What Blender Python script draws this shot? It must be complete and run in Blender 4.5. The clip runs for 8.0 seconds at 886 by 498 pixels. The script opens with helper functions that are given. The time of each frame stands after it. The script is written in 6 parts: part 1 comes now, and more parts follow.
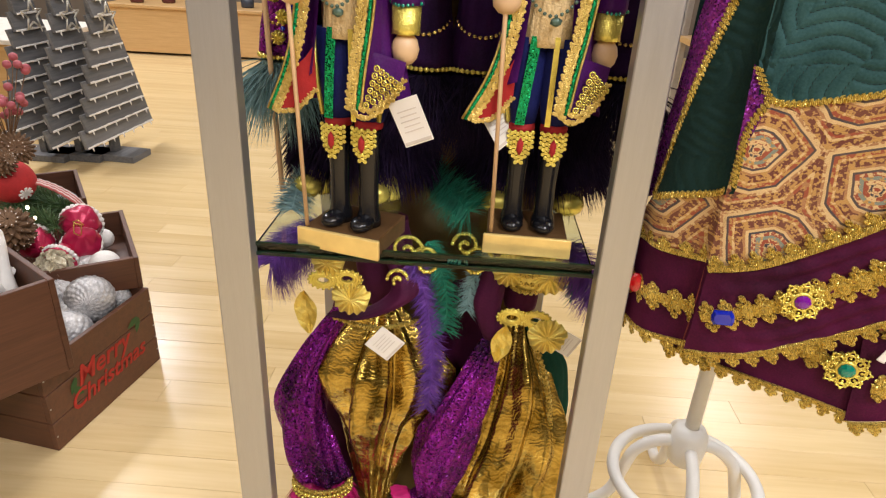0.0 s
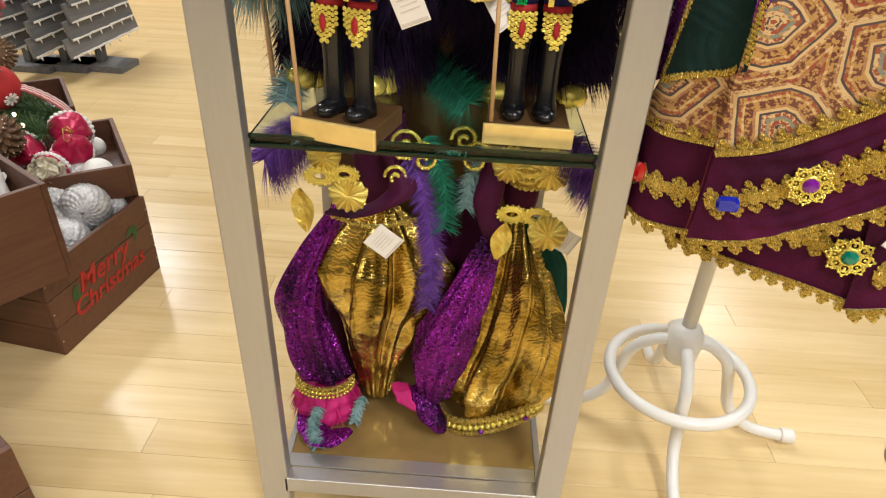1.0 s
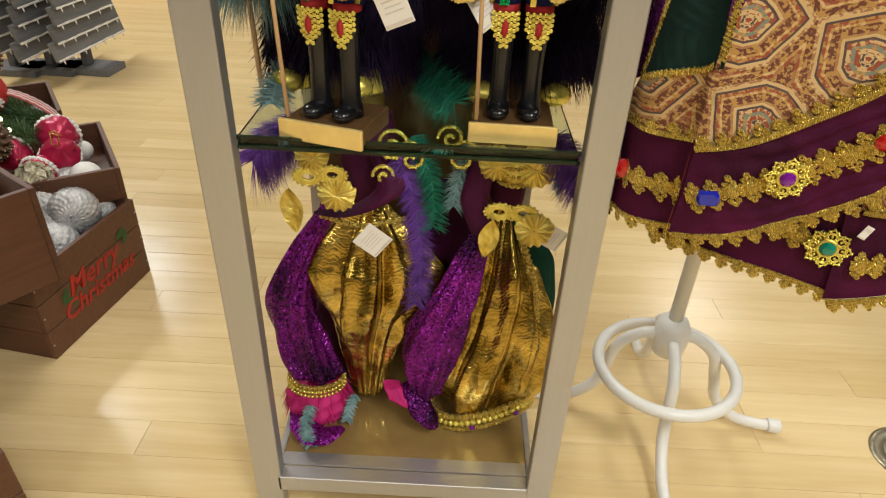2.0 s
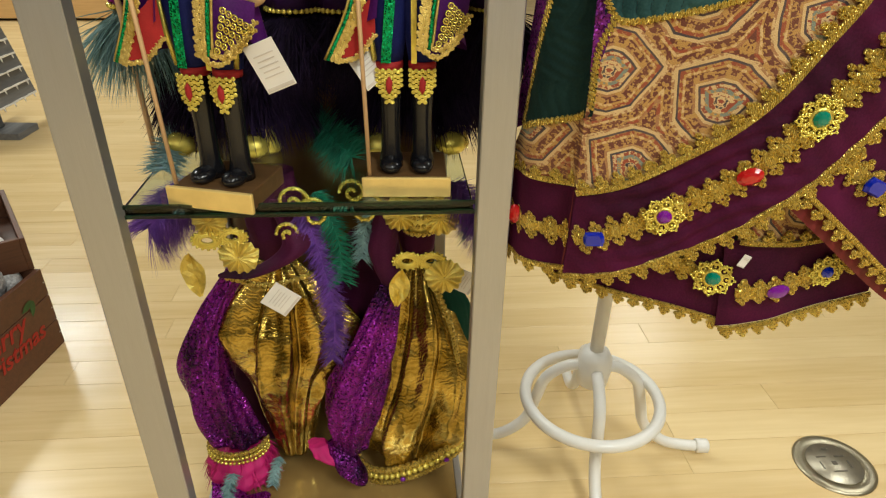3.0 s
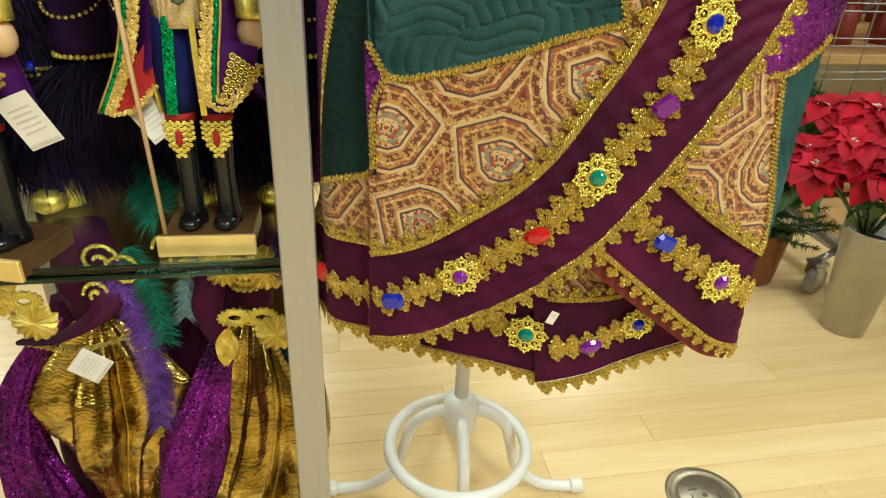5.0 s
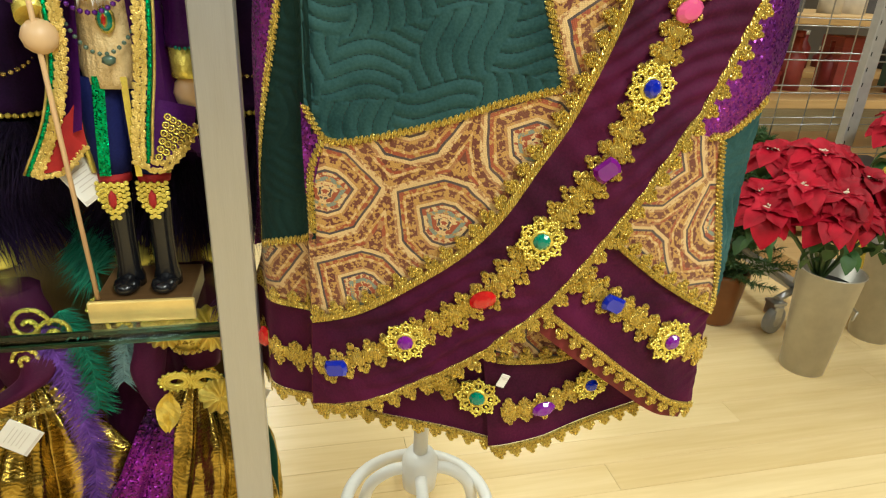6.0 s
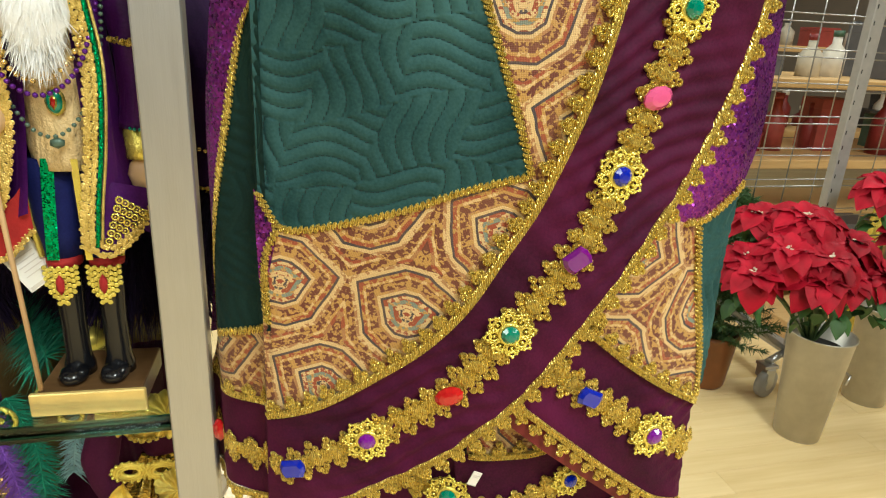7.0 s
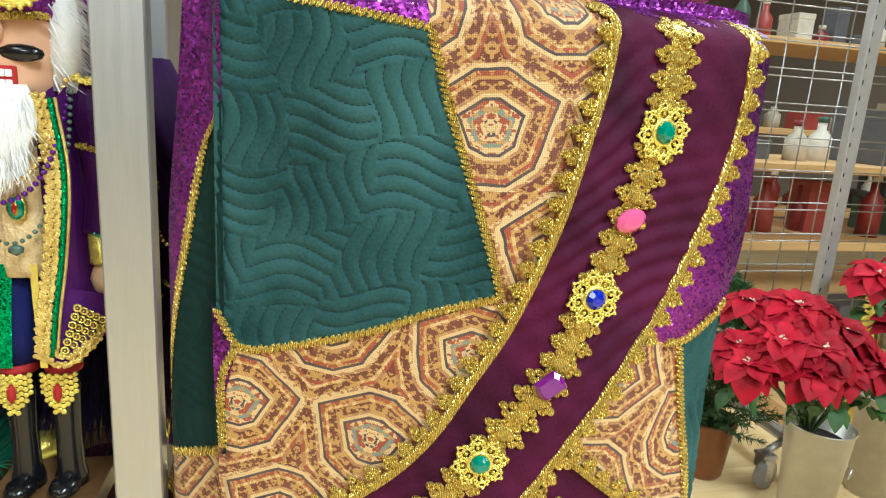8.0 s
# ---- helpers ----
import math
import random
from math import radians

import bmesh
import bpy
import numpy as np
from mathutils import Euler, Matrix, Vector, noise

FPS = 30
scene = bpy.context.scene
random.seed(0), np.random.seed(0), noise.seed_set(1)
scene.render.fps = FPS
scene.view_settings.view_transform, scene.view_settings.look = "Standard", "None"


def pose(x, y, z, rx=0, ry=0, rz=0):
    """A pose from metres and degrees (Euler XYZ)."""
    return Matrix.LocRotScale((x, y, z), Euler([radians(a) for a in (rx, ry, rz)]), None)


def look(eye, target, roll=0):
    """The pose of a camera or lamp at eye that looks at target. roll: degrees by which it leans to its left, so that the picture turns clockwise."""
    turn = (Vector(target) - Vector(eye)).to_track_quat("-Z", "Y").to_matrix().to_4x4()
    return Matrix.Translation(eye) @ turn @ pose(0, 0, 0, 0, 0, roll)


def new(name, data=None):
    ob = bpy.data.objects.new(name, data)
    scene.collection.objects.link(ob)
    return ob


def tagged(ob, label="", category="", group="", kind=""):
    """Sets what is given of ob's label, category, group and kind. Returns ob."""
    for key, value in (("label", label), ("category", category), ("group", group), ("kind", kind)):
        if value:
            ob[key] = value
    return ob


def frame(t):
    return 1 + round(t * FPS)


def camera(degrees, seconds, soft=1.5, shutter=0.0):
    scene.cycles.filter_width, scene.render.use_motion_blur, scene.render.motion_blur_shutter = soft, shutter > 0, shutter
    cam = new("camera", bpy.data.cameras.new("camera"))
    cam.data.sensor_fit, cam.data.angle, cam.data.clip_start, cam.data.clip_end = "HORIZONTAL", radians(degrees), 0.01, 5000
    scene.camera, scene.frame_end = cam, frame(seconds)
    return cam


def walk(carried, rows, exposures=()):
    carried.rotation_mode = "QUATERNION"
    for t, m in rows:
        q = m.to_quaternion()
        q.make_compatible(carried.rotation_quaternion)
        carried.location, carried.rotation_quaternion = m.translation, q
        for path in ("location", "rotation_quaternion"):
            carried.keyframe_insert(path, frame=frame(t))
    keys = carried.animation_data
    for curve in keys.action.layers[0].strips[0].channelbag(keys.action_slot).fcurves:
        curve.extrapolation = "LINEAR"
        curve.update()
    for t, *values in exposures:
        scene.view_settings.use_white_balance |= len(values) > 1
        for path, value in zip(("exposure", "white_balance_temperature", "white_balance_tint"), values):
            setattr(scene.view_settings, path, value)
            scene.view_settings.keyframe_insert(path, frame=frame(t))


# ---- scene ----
cam = camera(69.4, 8.0, soft=1.2)
PATH = [
    (0, (0.33, 0.108, 1.071), (0.272, 1.912, 0.209), 3.2),
    (0.5, (0.33, 0.107, 1.058), (0.281, 1.864, 0.104), 2.9),
    (1, (0.332, 0.106, 1.034), (0.294, 1.788, -0.047), 3.1),
    (1.2, (0.331, 0.103, 1.029), (0.302, 1.775, -0.069), 3.1),
    (2.3, (0.345, 0.095, 1.046), (0.358, 1.791, -0.011), 2.2),
    (2.5, (0.357, 0.099, 1.051), (0.412, 1.811, 0.018), 2.1),
    (3, (0.395, 0.106, 1.059), (0.545, 1.841, 0.076), 1.2),
    (3.5, (0.435, 0.112, 1.066), (0.655, 1.861, 0.121), 1.4),
    (4, (0.487, 0.124, 1.071), (0.776, 1.872, 0.142), 1.9),
    (4.5, (0.52, 0.133, 1.075), (0.84, 1.875, 0.146), 2.4),
    (4.7, (0.535, 0.138, 1.077), (0.861, 1.879, 0.149), 2.5),
    (6, (0.582, 0.168, 1.097), (1.025, 1.943, 0.289), 3.1),
    (6.5, (0.599, 0.184, 1.103), (1.059, 1.985, 0.364), 3.0),
    (7, (0.615, 0.205, 1.117), (1.089, 2.035, 0.461), 3.1),
    (7.5, (0.628, 0.22, 1.136), (1.11, 2.081, 0.586), 3.4),
    (8, (0.643, 0.231, 1.152), (1.129, 2.118, 0.699), 3.8),
]
LENS_LIGHT = [(0.0, -0.32, 5950, 14), (1.0, -0.36, 5950, 9), (2.5, -0.70, 6150, 4), (4.5, -0.50, 6000, -5), (6.5, -0.30, 6000, -4), (7.2, -0.20, 5750, -4), (8.0, 0.03, 5250, -3)]
walk(cam, [(t, look(eye, target, roll)) for t, eye, target, roll in PATH], LENS_LIGHT)

# ---- world and light ----
world = bpy.data.worlds.new("world")
world.use_nodes = True
scene.world = world
world.node_tree.nodes["Background"].inputs[0].default_value = (1.0, 0.93, 0.82, 1)
world.node_tree.nodes["Background"].inputs[1].default_value = 0.25


def area_lamp(x, y, z, sx, sy, watts, colour=(1.0, 0.945, 0.87)):
    data = bpy.data.lights.new("ceiling_lamp", "AREA")
    data.shape, data.size, data.size_y, data.energy, data.color = "RECTANGLE", sx, sy, watts, colour
    ob = new("ceiling_lamp", data)
    ob.matrix_world = pose(x, y, z)
    return ob


# ---- materials ----
def mat(name, colour, rough=0.6, metal=0.0, var=0.15, scale=40.0, bump=0.0, bump_scale=200.0, spec=0.5, sheen=0.0, alt=None, coat=0.0):
    """A principled material whose colour wanders at two scales, with fine relief."""
    m = bpy.data.materials.new(name)
    m.use_nodes = True
    nt = m.node_tree
    n, l = nt.nodes, nt.links
    b = n["Principled BSDF"]
    tc = n.new("ShaderNodeTexCoord")
    big = n.new("ShaderNodeTexNoise")
    big.inputs["Scale"].default_value, big.inputs["Detail"].default_value = scale * 0.15, 4
    fine = n.new("ShaderNodeTexNoise")
    fine.inputs["Scale"].default_value, fine.inputs["Detail"].default_value = scale, 6
    add = n.new("ShaderNodeMath")
    add.operation = "ADD"
    l.new(tc.outputs["Object"], big.inputs["Vector"])
    l.new(tc.outputs["Object"], fine.inputs["Vector"])
    l.new(big.outputs["Fac"], add.inputs[0])
    l.new(fine.outputs["Fac"], add.inputs[1])
    ramp = n.new("ShaderNodeValToRGB")
    ramp.color_ramp.elements[0].position, ramp.color_ramp.elements[1].position = 0.30, 0.70
    half = n.new("ShaderNodeMath")
    half.operation = "MULTIPLY"
    half.inputs[1].default_value = 0.5
    l.new(add.outputs[0], half.inputs[0])
    l.new(half.outputs[0], ramp.inputs[0])
    c = Vector(colour)
    c2 = Vector(alt) if alt else c * (1 + var)
    ramp.color_ramp.elements[0].color = (*(c * (1 - var)), 1)
    ramp.color_ramp.elements[1].color = (*[min(1, v) for v in c2], 1)
    l.new(ramp.outputs[0], b.inputs["Base Color"])
    b.inputs["Roughness"].default_value, b.inputs["Metallic"].default_value = rough, metal
    b.inputs["Specular IOR Level"].default_value = spec
    b.inputs["Sheen Weight"].default_value = sheen
    b.inputs["Coat Weight"].default_value = coat
    if bump:
        t = n.new("ShaderNodeTexNoise")
        t.inputs["Scale"].default_value, t.inputs["Detail"].default_value = bump_scale, 3
        l.new(tc.outputs["Object"], t.inputs["Vector"])
        bp = n.new("ShaderNodeBump")
        bp.inputs["Strength"].default_value, bp.inputs["Distance"].default_value = bump, 0.002
        l.new(t.outputs["Fac"], bp.inputs["Height"])
        l.new(bp.outputs[0], b.inputs["Normal"])
    return m


WALL = mat("wall_paint", (0.20, 0.165, 0.13), 0.8, 0, 0.05, 10, 0.1, 300)
CEIL = mat("ceiling_paint", (0.40, 0.385, 0.36), 0.9)
FLOOR = mat("bamboo", (0.62, 0.42, 0.19), 0.3, 0, 0.12, 30, alt=(0.72, 0.52, 0.27))
JOINT = mat("floor_joint", (0.42, 0.27, 0.11), 0.6)
WHITE_METAL = mat("white_enamel", (0.80, 0.78, 0.73), 0.28, 0, 0.04, 30, 0.04, 80)
BLACK = mat("black_gloss", (0.008, 0.008, 0.01), 0.16, 0, 0.2, 20)
GOLD = mat("gold", (0.84, 0.64, 0.16), 0.32, 0.8, 0.3, 120, 0.5, 500)
GALV = mat("galvanised_steel", (0.62, 0.59, 0.52), 0.40, 0.6, 0.15, 25, 0.1, 60)
STEEL = mat("steel", (0.5, 0.5, 0.5), 0.3, 0.95, 0.1, 60)
GREEN_LEAF = mat("green_leaf", (0.04, 0.10, 0.02), 0.6, 0, 0.35, 30)


def glass(name, colour, rough=0.0):
    m = bpy.data.materials.new(name)
    m.use_nodes = True
    b = m.node_tree.nodes["Principled BSDF"]
    b.inputs["Base Color"].default_value = (*colour, 1)
    b.inputs["Transmission Weight"].default_value, b.inputs["Roughness"].default_value, b.inputs["IOR"].default_value = 1, rough, 1.45
    return m


# ---- mesh helpers ----
def mesh_ob(name, bm, materials, parent=None, smooth=False):
    me = bpy.data.meshes.new(name)
    bm.normal_update()
    bm.to_mesh(me)
    bm.free()
    for m in materials if isinstance(materials, (list, tuple)) else [materials]:
        me.materials.append(m)
    if smooth:
        for p in me.polygons:
            p.use_smooth = True
    ob = new(name, me)
    if parent:
        ob.parent = parent
    return ob


def part(name, bm, material, parent, label="", smooth=False):
    ob = mesh_ob(name, bm, material, parent, smooth)
    return tagged(ob, label) if label else ob


def thing(name, m, label, category, group="", kind=""):
    ob = new(name)
    ob.matrix_world = m
    return tagged(ob, label, category, group, kind)


def box(sx, sy, sz, at=(0, 0, 0), bevel=0.0, bm=None, m=None, slot=0, seg=1):
    """A box of that size, its middle at `at`, turned by m first."""
    b = bmesh.new()
    bmesh.ops.create_cube(b, size=1, matrix=Matrix.Diagonal((sx, sy, sz, 1)))
    if bevel:
        bmesh.ops.bevel(b, geom=b.edges[:], offset=bevel, segments=seg, affect="EDGES", profile=0.6)
    b.transform(Matrix.Translation(at) @ (m or Matrix()))
    return merge(bm, b, slot)


def merge(bm, b, slot=0):
    for f in b.faces:
        f.material_index = slot
    if bm is None:
        return b
    me = bpy.data.meshes.new("tmp")
    b.to_mesh(me)
    b.free()
    bm.from_mesh(me)
    bpy.data.meshes.remove(me)
    return bm


def lathe(profile, seg=24, bm=None, m=None, slot=0):
    """Turns (radius, z) pairs round z."""
    b = bmesh.new()
    rings = []
    for r, z in profile:
        rings.append([b.verts.new((max(r, 1e-5) * math.cos(2 * math.pi * k / seg), max(r, 1e-5) * math.sin(2 * math.pi * k / seg), z)) for k in range(seg)])
    for a, c in zip(rings, rings[1:]):
        for k in range(seg):
            f = b.faces.new((a[k], a[(k + 1) % seg], c[(k + 1) % seg], c[k]))
            f.smooth = True
    for ring, flip in ((rings[0], True), (rings[-1], False)):
        b.faces.new(ring[::-1] if flip else ring)
    if m:
        b.transform(m)
    return merge(bm, b, slot)


def tube(points, radius, seg=10, bm=None, slot=0, closed=False, taper=None):
    """A round bar along points."""
    b = bmesh.new()
    pts = [Vector(p) for p in points]
    n = len(pts)
    rings = []
    for i, p in enumerate(pts):
        a = pts[(i - 1) % n] if closed or i else p
        c = pts[(i + 1) % n] if closed or i < n - 1 else p
        d = (c - a).normalized()
        u = d.orthogonal().normalized() if not rings else (side - d * side.dot(d)).normalized()
        side = u
        v = d.cross(u)
        r = radius * (taper(i / (n - 1)) if taper else 1)
        rings.append([b.verts.new(p + (u * math.cos(2 * math.pi * k / seg) + v * math.sin(2 * math.pi * k / seg)) * r) for k in range(seg)])
    pairs = list(zip(rings, rings[1:])) + ([(rings[-1], rings[0])] if closed else [])
    for a, c in pairs:
        for k in range(seg):
            f = b.faces.new((a[k], a[(k + 1) % seg], c[(k + 1) % seg], c[k]))
            f.smooth = True
    if not closed:
        b.faces.new(rings[0][::-1]), b.faces.new(rings[-1])
    return merge(bm, b, slot)


def ball(r, at=(0, 0, 0), scale=(1, 1, 1), sub=2, bm=None, slot=0, m=None):
    b = bmesh.new()
    bmesh.ops.create_icosphere(b, subdivisions=sub, radius=r)
    b.transform(Matrix.Translation(at) @ (m or Matrix()) @ Matrix.Diagonal((*scale, 1)))
    for f in b.faces:
        f.smooth = True
    return merge(bm, b, slot)


def settle(before, m):
    """Moves every top-level thing built since `before` together."""
    for ob in list(bpy.data.objects):
        if ob.name not in before and ob.parent is None:
            ob.matrix_world = m @ ob.matrix_basis


def built():
    return set(ob.name for ob in bpy.data.objects)


def about(old, fresh, turn, scale, tall=1.0):
    """Turns and spreads round the place `old` on the floor, which comes to `fresh`."""
    return Matrix.Translation((*fresh, 0)) @ Matrix.Rotation(radians(turn), 4, "Z") @ Matrix.Diagonal((scale, scale, tall, 1)) @ Matrix.Translation((-old[0], -old[1], 0))


# ---- node arithmetic ----
class Val:
    """A number in a shader, with the usual signs."""

    def __init__(self, tree, out):
        self.tree, self.out = tree, out

    def op(self, kind, *others):
        node = self.tree.nodes.new("ShaderNodeMath")
        node.operation = kind
        for i, v in enumerate((self, *others)):
            if isinstance(v, Val):
                self.tree.links.new(v.out, node.inputs[i])
            else:
                node.inputs[i].default_value = v
        return Val(self.tree, node.outputs[0])

    def __add__(self, o):
        return self.op("ADD", o)

    def __sub__(self, o):
        return self.op("SUBTRACT", o)

    def __mul__(self, o):
        return self.op("MULTIPLY", o)


def noise_val(tree, vector, scale, detail=3.0):
    node = tree.nodes.new("ShaderNodeTexNoise")
    node.inputs["Scale"].default_value, node.inputs["Detail"].default_value = scale, detail
    tree.links.new(vector, node.inputs["Vector"])
    return Val(tree, node.outputs["Fac"])


def ramp_of(tree, val, stops, hard=False):
    node = tree.nodes.new("ShaderNodeValToRGB")
    r = node.color_ramp
    r.interpolation = "CONSTANT" if hard else "LINEAR"
    while len(r.elements) < len(stops):
        r.elements.new(1.0)
    for e, (p, c) in zip(r.elements, stops):
        e.position, e.color = p, (*c, 1)
    tree.links.new(val.out, node.inputs[0])
    return node.outputs[0]


def mixed(tree, fac, a, b):
    node = tree.nodes.new("ShaderNodeMix")
    node.data_type = "RGBA"
    for sock, v in ((node.inputs[0], fac), (node.inputs[6], a), (node.inputs[7], b)):
        if isinstance(v, Val):
            tree.links.new(v.out, sock)
        elif isinstance(v, tuple):
            sock.default_value = (*v, 1)
        else:
            tree.links.new(v, sock)
    return node.outputs[2]


def blank(name, rough, metal=0.0):
    m = bpy.data.materials.new(name)
    m.use_nodes = True
    t = m.node_tree
    b = t.nodes["Principled BSDF"]
    b.inputs["Roughness"].default_value, b.inputs["Metallic"].default_value = rough, metal
    tc = t.nodes.new("ShaderNodeTexCoord")
    return m, t, b, tc.outputs["Object"]


def bump_into(t, b, val, strength, dist):
    bp = t.nodes.new("ShaderNodeBump")
    bp.inputs["Strength"].default_value, bp.inputs["Distance"].default_value = strength, dist
    t.links.new(val.out, bp.inputs["Height"])
    t.links.new(bp.outputs[0], b.inputs["Normal"])


def turned_xz(t, vector, degrees):
    """The two coordinates in the cloth's plane, turned."""
    sep = t.nodes.new("ShaderNodeSeparateXYZ")
    t.links.new(vector, sep.inputs[0])
    x, z = Val(t, sep.outputs[0]), Val(t, sep.outputs[2])
    c, s = math.cos(radians(degrees)), math.sin(radians(degrees))
    return x * c + z * s, z * c - x * s


def brocade_material(degrees, dx, dz):
    """Woven tapestry: shield medallions in nested frames, set in rows that interlock."""
    m, t, b, vec = blank("brocade", 0.5)
    u, v = turned_xz(t, vec, degrees)
    wob = noise_val(t, vec, 26, 2)
    u, v = u + dx + wob * 0.007, v + dz + wob * 0.006
    w, h = 0.106, 0.090
    row = (v * (1 / h)).op("FLOOR")
    odd = row.op("FLOORED_MODULO", 2.0)
    lu = ((u + odd * (w / 2)) * (1 / w)).op("FRACT") - 0.5
    lv = (v * (1 / h)).op("FRACT") - 0.5
    au, av = lu.op("ABSOLUTE") * w, lv.op("ABSOLUTE") * h
    # a shield: broad shoulders, pointed foot
    shield = (au + lv * (h * -0.34)).op("MAXIMUM", au * 0.55 + av * 0.84).op("MAXIMUM", av * 0.98)
    d = shield * (1 / 0.062)
    mirror = t.nodes.new("ShaderNodeCombineXYZ")
    t.links.new(au.out, mirror.inputs[0])
    t.links.new((lv * h).out, mirror.inputs[1])
    t.links.new((row * 0.37).out, mirror.inputs[2])
    fil = noise_val(t, mirror.outputs[0], 420, 1.0)
    scroll = noise_val(t, mirror.outputs[0], 190, 0.5)
    fade = noise_val(t, vec, 34, 2)
    gold, cream, wine, navy, teal, rust, tan = (0.54, 0.30, 0.075), (0.74, 0.52, 0.24), (0.125, 0.020, 0.013), (0.035, 0.035, 0.050), (0.20, 0.27, 0.22), (0.33, 0.060, 0.022), (0.42, 0.20, 0.075)
    base = ramp_of(t, d, [(0, rust), (0.05, cream), (0.10, rust), (0.17, teal), (0.23, rust), (0.29, navy), (0.325, cream), (0.37, tan), (0.41, wine), (0.52, gold), (0.56, rust), (0.62, navy), (0.655, cream), (0.70, tan), (0.75, wine), (0.86, gold), (0.90, rust), (0.95, wine)], True)
    over = ramp_of(t, d, [(0, cream), (0.05, navy), (0.10, cream), (0.17, gold), (0.23, cream), (0.29, navy), (0.325, cream), (0.37, gold), (0.41, gold), (0.52, cream), (0.56, gold), (0.62, navy), (0.655, cream), (0.70, cream), (0.75, gold), (0.86, cream), (0.90, tan), (0.95, gold)], True)
    mask = (fil - 0.5 + (scroll - 0.5) * 1.1).op("MULTIPLY", 11.0).op("ADD", 0.22)
    mask.out.node.use_clamp = True
    col = mixed(t, mask, base, over)
    worn = (fade * 1.6 - 0.35)
    worn.out.node.use_clamp = True
    col = mixed(t, worn * 0.22, col, (0.50, 0.27, 0.12))
    thread = (u * 5200.0).op("SINE") * 0.5 + 0.5
    weft = (v * 4300.0).op("SINE") * 0.5 + 0.5
    col2 = mixed(t, thread * weft * 0.30, col, (0.12, 0.035, 0.02))
    t.links.new(col2, b.inputs["Base Color"])
    t.links.new((mask * -0.18 + 0.58).out, b.inputs["Roughness"])
    b.inputs["Sheen Weight"].default_value = 0.10
    bump_into(t, b, thread * 0.3 + weft * 0.2 + mask * 0.5, 0.6, 0.0010)
    return m


def velvet_material(name, dark, light, streak=0.0):
    """Velvet whose pile is brushed in patches."""
    m, t, b, vec = blank(name, 0.72)
    a, c = noise_val(t, vec, 11, 3), noise_val(t, vec, 420, 2)
    t.links.new(ramp_of(t, a * 0.75 + c * 0.25, [(0.32, dark), (0.68, light)]), b.inputs["Base Color"])
    b.inputs["Sheen Weight"].default_value, b.inputs["Sheen Roughness"].default_value = 0.22, 0.35
    b.inputs["Sheen Tint"].default_value = (*[min(1, 4 * v + 0.02) for v in light], 1)
    b.inputs["Specular IOR Level"].default_value = 0.15
    bump_into(t, b, noise_val(t, vec, 45, 4) + c * 0.25, 0.35, 0.003)
    return m


def sequin_material(name, dark, light, size, tilt=1.0):
    """Small metallic discs, each leaning its own way."""
    m, t, b, vec = blank(name, 0.24, 0.75)
    vor = t.nodes.new("ShaderNodeTexVoronoi")
    vor.inputs["Scale"].default_value = 1 / size
    t.links.new(vec, vor.inputs["Vector"])
    sep = t.nodes.new("ShaderNodeSeparateColor")
    t.links.new(vor.outputs["Color"], sep.inputs[0])
    shade = Val(t, sep.outputs[0])
    t.links.new(ramp_of(t, shade * 0.16 + noise_val(t, vec, 11, 3) * 0.84, [(0.36, dark), (0.68, light)]), b.inputs["Base Color"])
    t.links.new((shade * 0.35 + 0.18).out, b.inputs["Roughness"])
    geo = t.nodes.new("ShaderNodeNewGeometry")
    lean = t.nodes.new("ShaderNodeVectorMath")
    lean.operation = "MULTIPLY_ADD"
    t.links.new(vor.outputs["Color"], lean.inputs[0])
    lean.inputs[1].default_value = (tilt, tilt, tilt)
    off = t.nodes.new("ShaderNodeVectorMath")
    off.operation = "SUBTRACT"
    t.links.new(geo.outputs["Normal"], off.inputs[0])
    off.inputs[1].default_value = (tilt / 2, tilt / 2, tilt / 2)
    t.links.new(off.outputs[0], lean.inputs[2])
    unit = t.nodes.new("ShaderNodeVectorMath")
    unit.operation = "NORMALIZE"
    t.links.new(lean.outputs[0], unit.inputs[0])
    t.links.new(unit.outputs[0], b.inputs["Normal"])
    return m


def lame_material(name, dark, light):
    """Crinkled metallic cloth with swirling woven lines on a dark ground."""
    m, t, b, vec = blank(name, 0.3, 0.95)
    swirl = t.nodes.new("ShaderNodeTexWave")
    swirl.wave_type = "RINGS"
    swirl.inputs["Scale"].default_value, swirl.inputs["Distortion"].default_value, swirl.inputs["Detail"].default_value, swirl.inputs["Detail Scale"].default_value = 62, 11, 2, 0.9
    t.links.new(vec, swirl.inputs["Vector"])
    line = Val(t, swirl.outputs["Fac"])
    a, fine = noise_val(t, vec, 13, 3), noise_val(t, vec, 320, 2)
    t.links.new(ramp_of(t, line * 0.08 + a * 0.82 + fine * 0.10, [(0.34, dark), (0.68, light)]), b.inputs["Base Color"])
    t.links.new((a * 0.16 + line * 0.08 + 0.10).out, b.inputs["Roughness"])
    bump_into(t, b, line * 0.09 + noise_val(t, vec, 9, 2) * 14.0 + noise_val(t, vec, 26, 2) * 2.5 + fine * 0.12, 0.8, 0.0026)
    return m


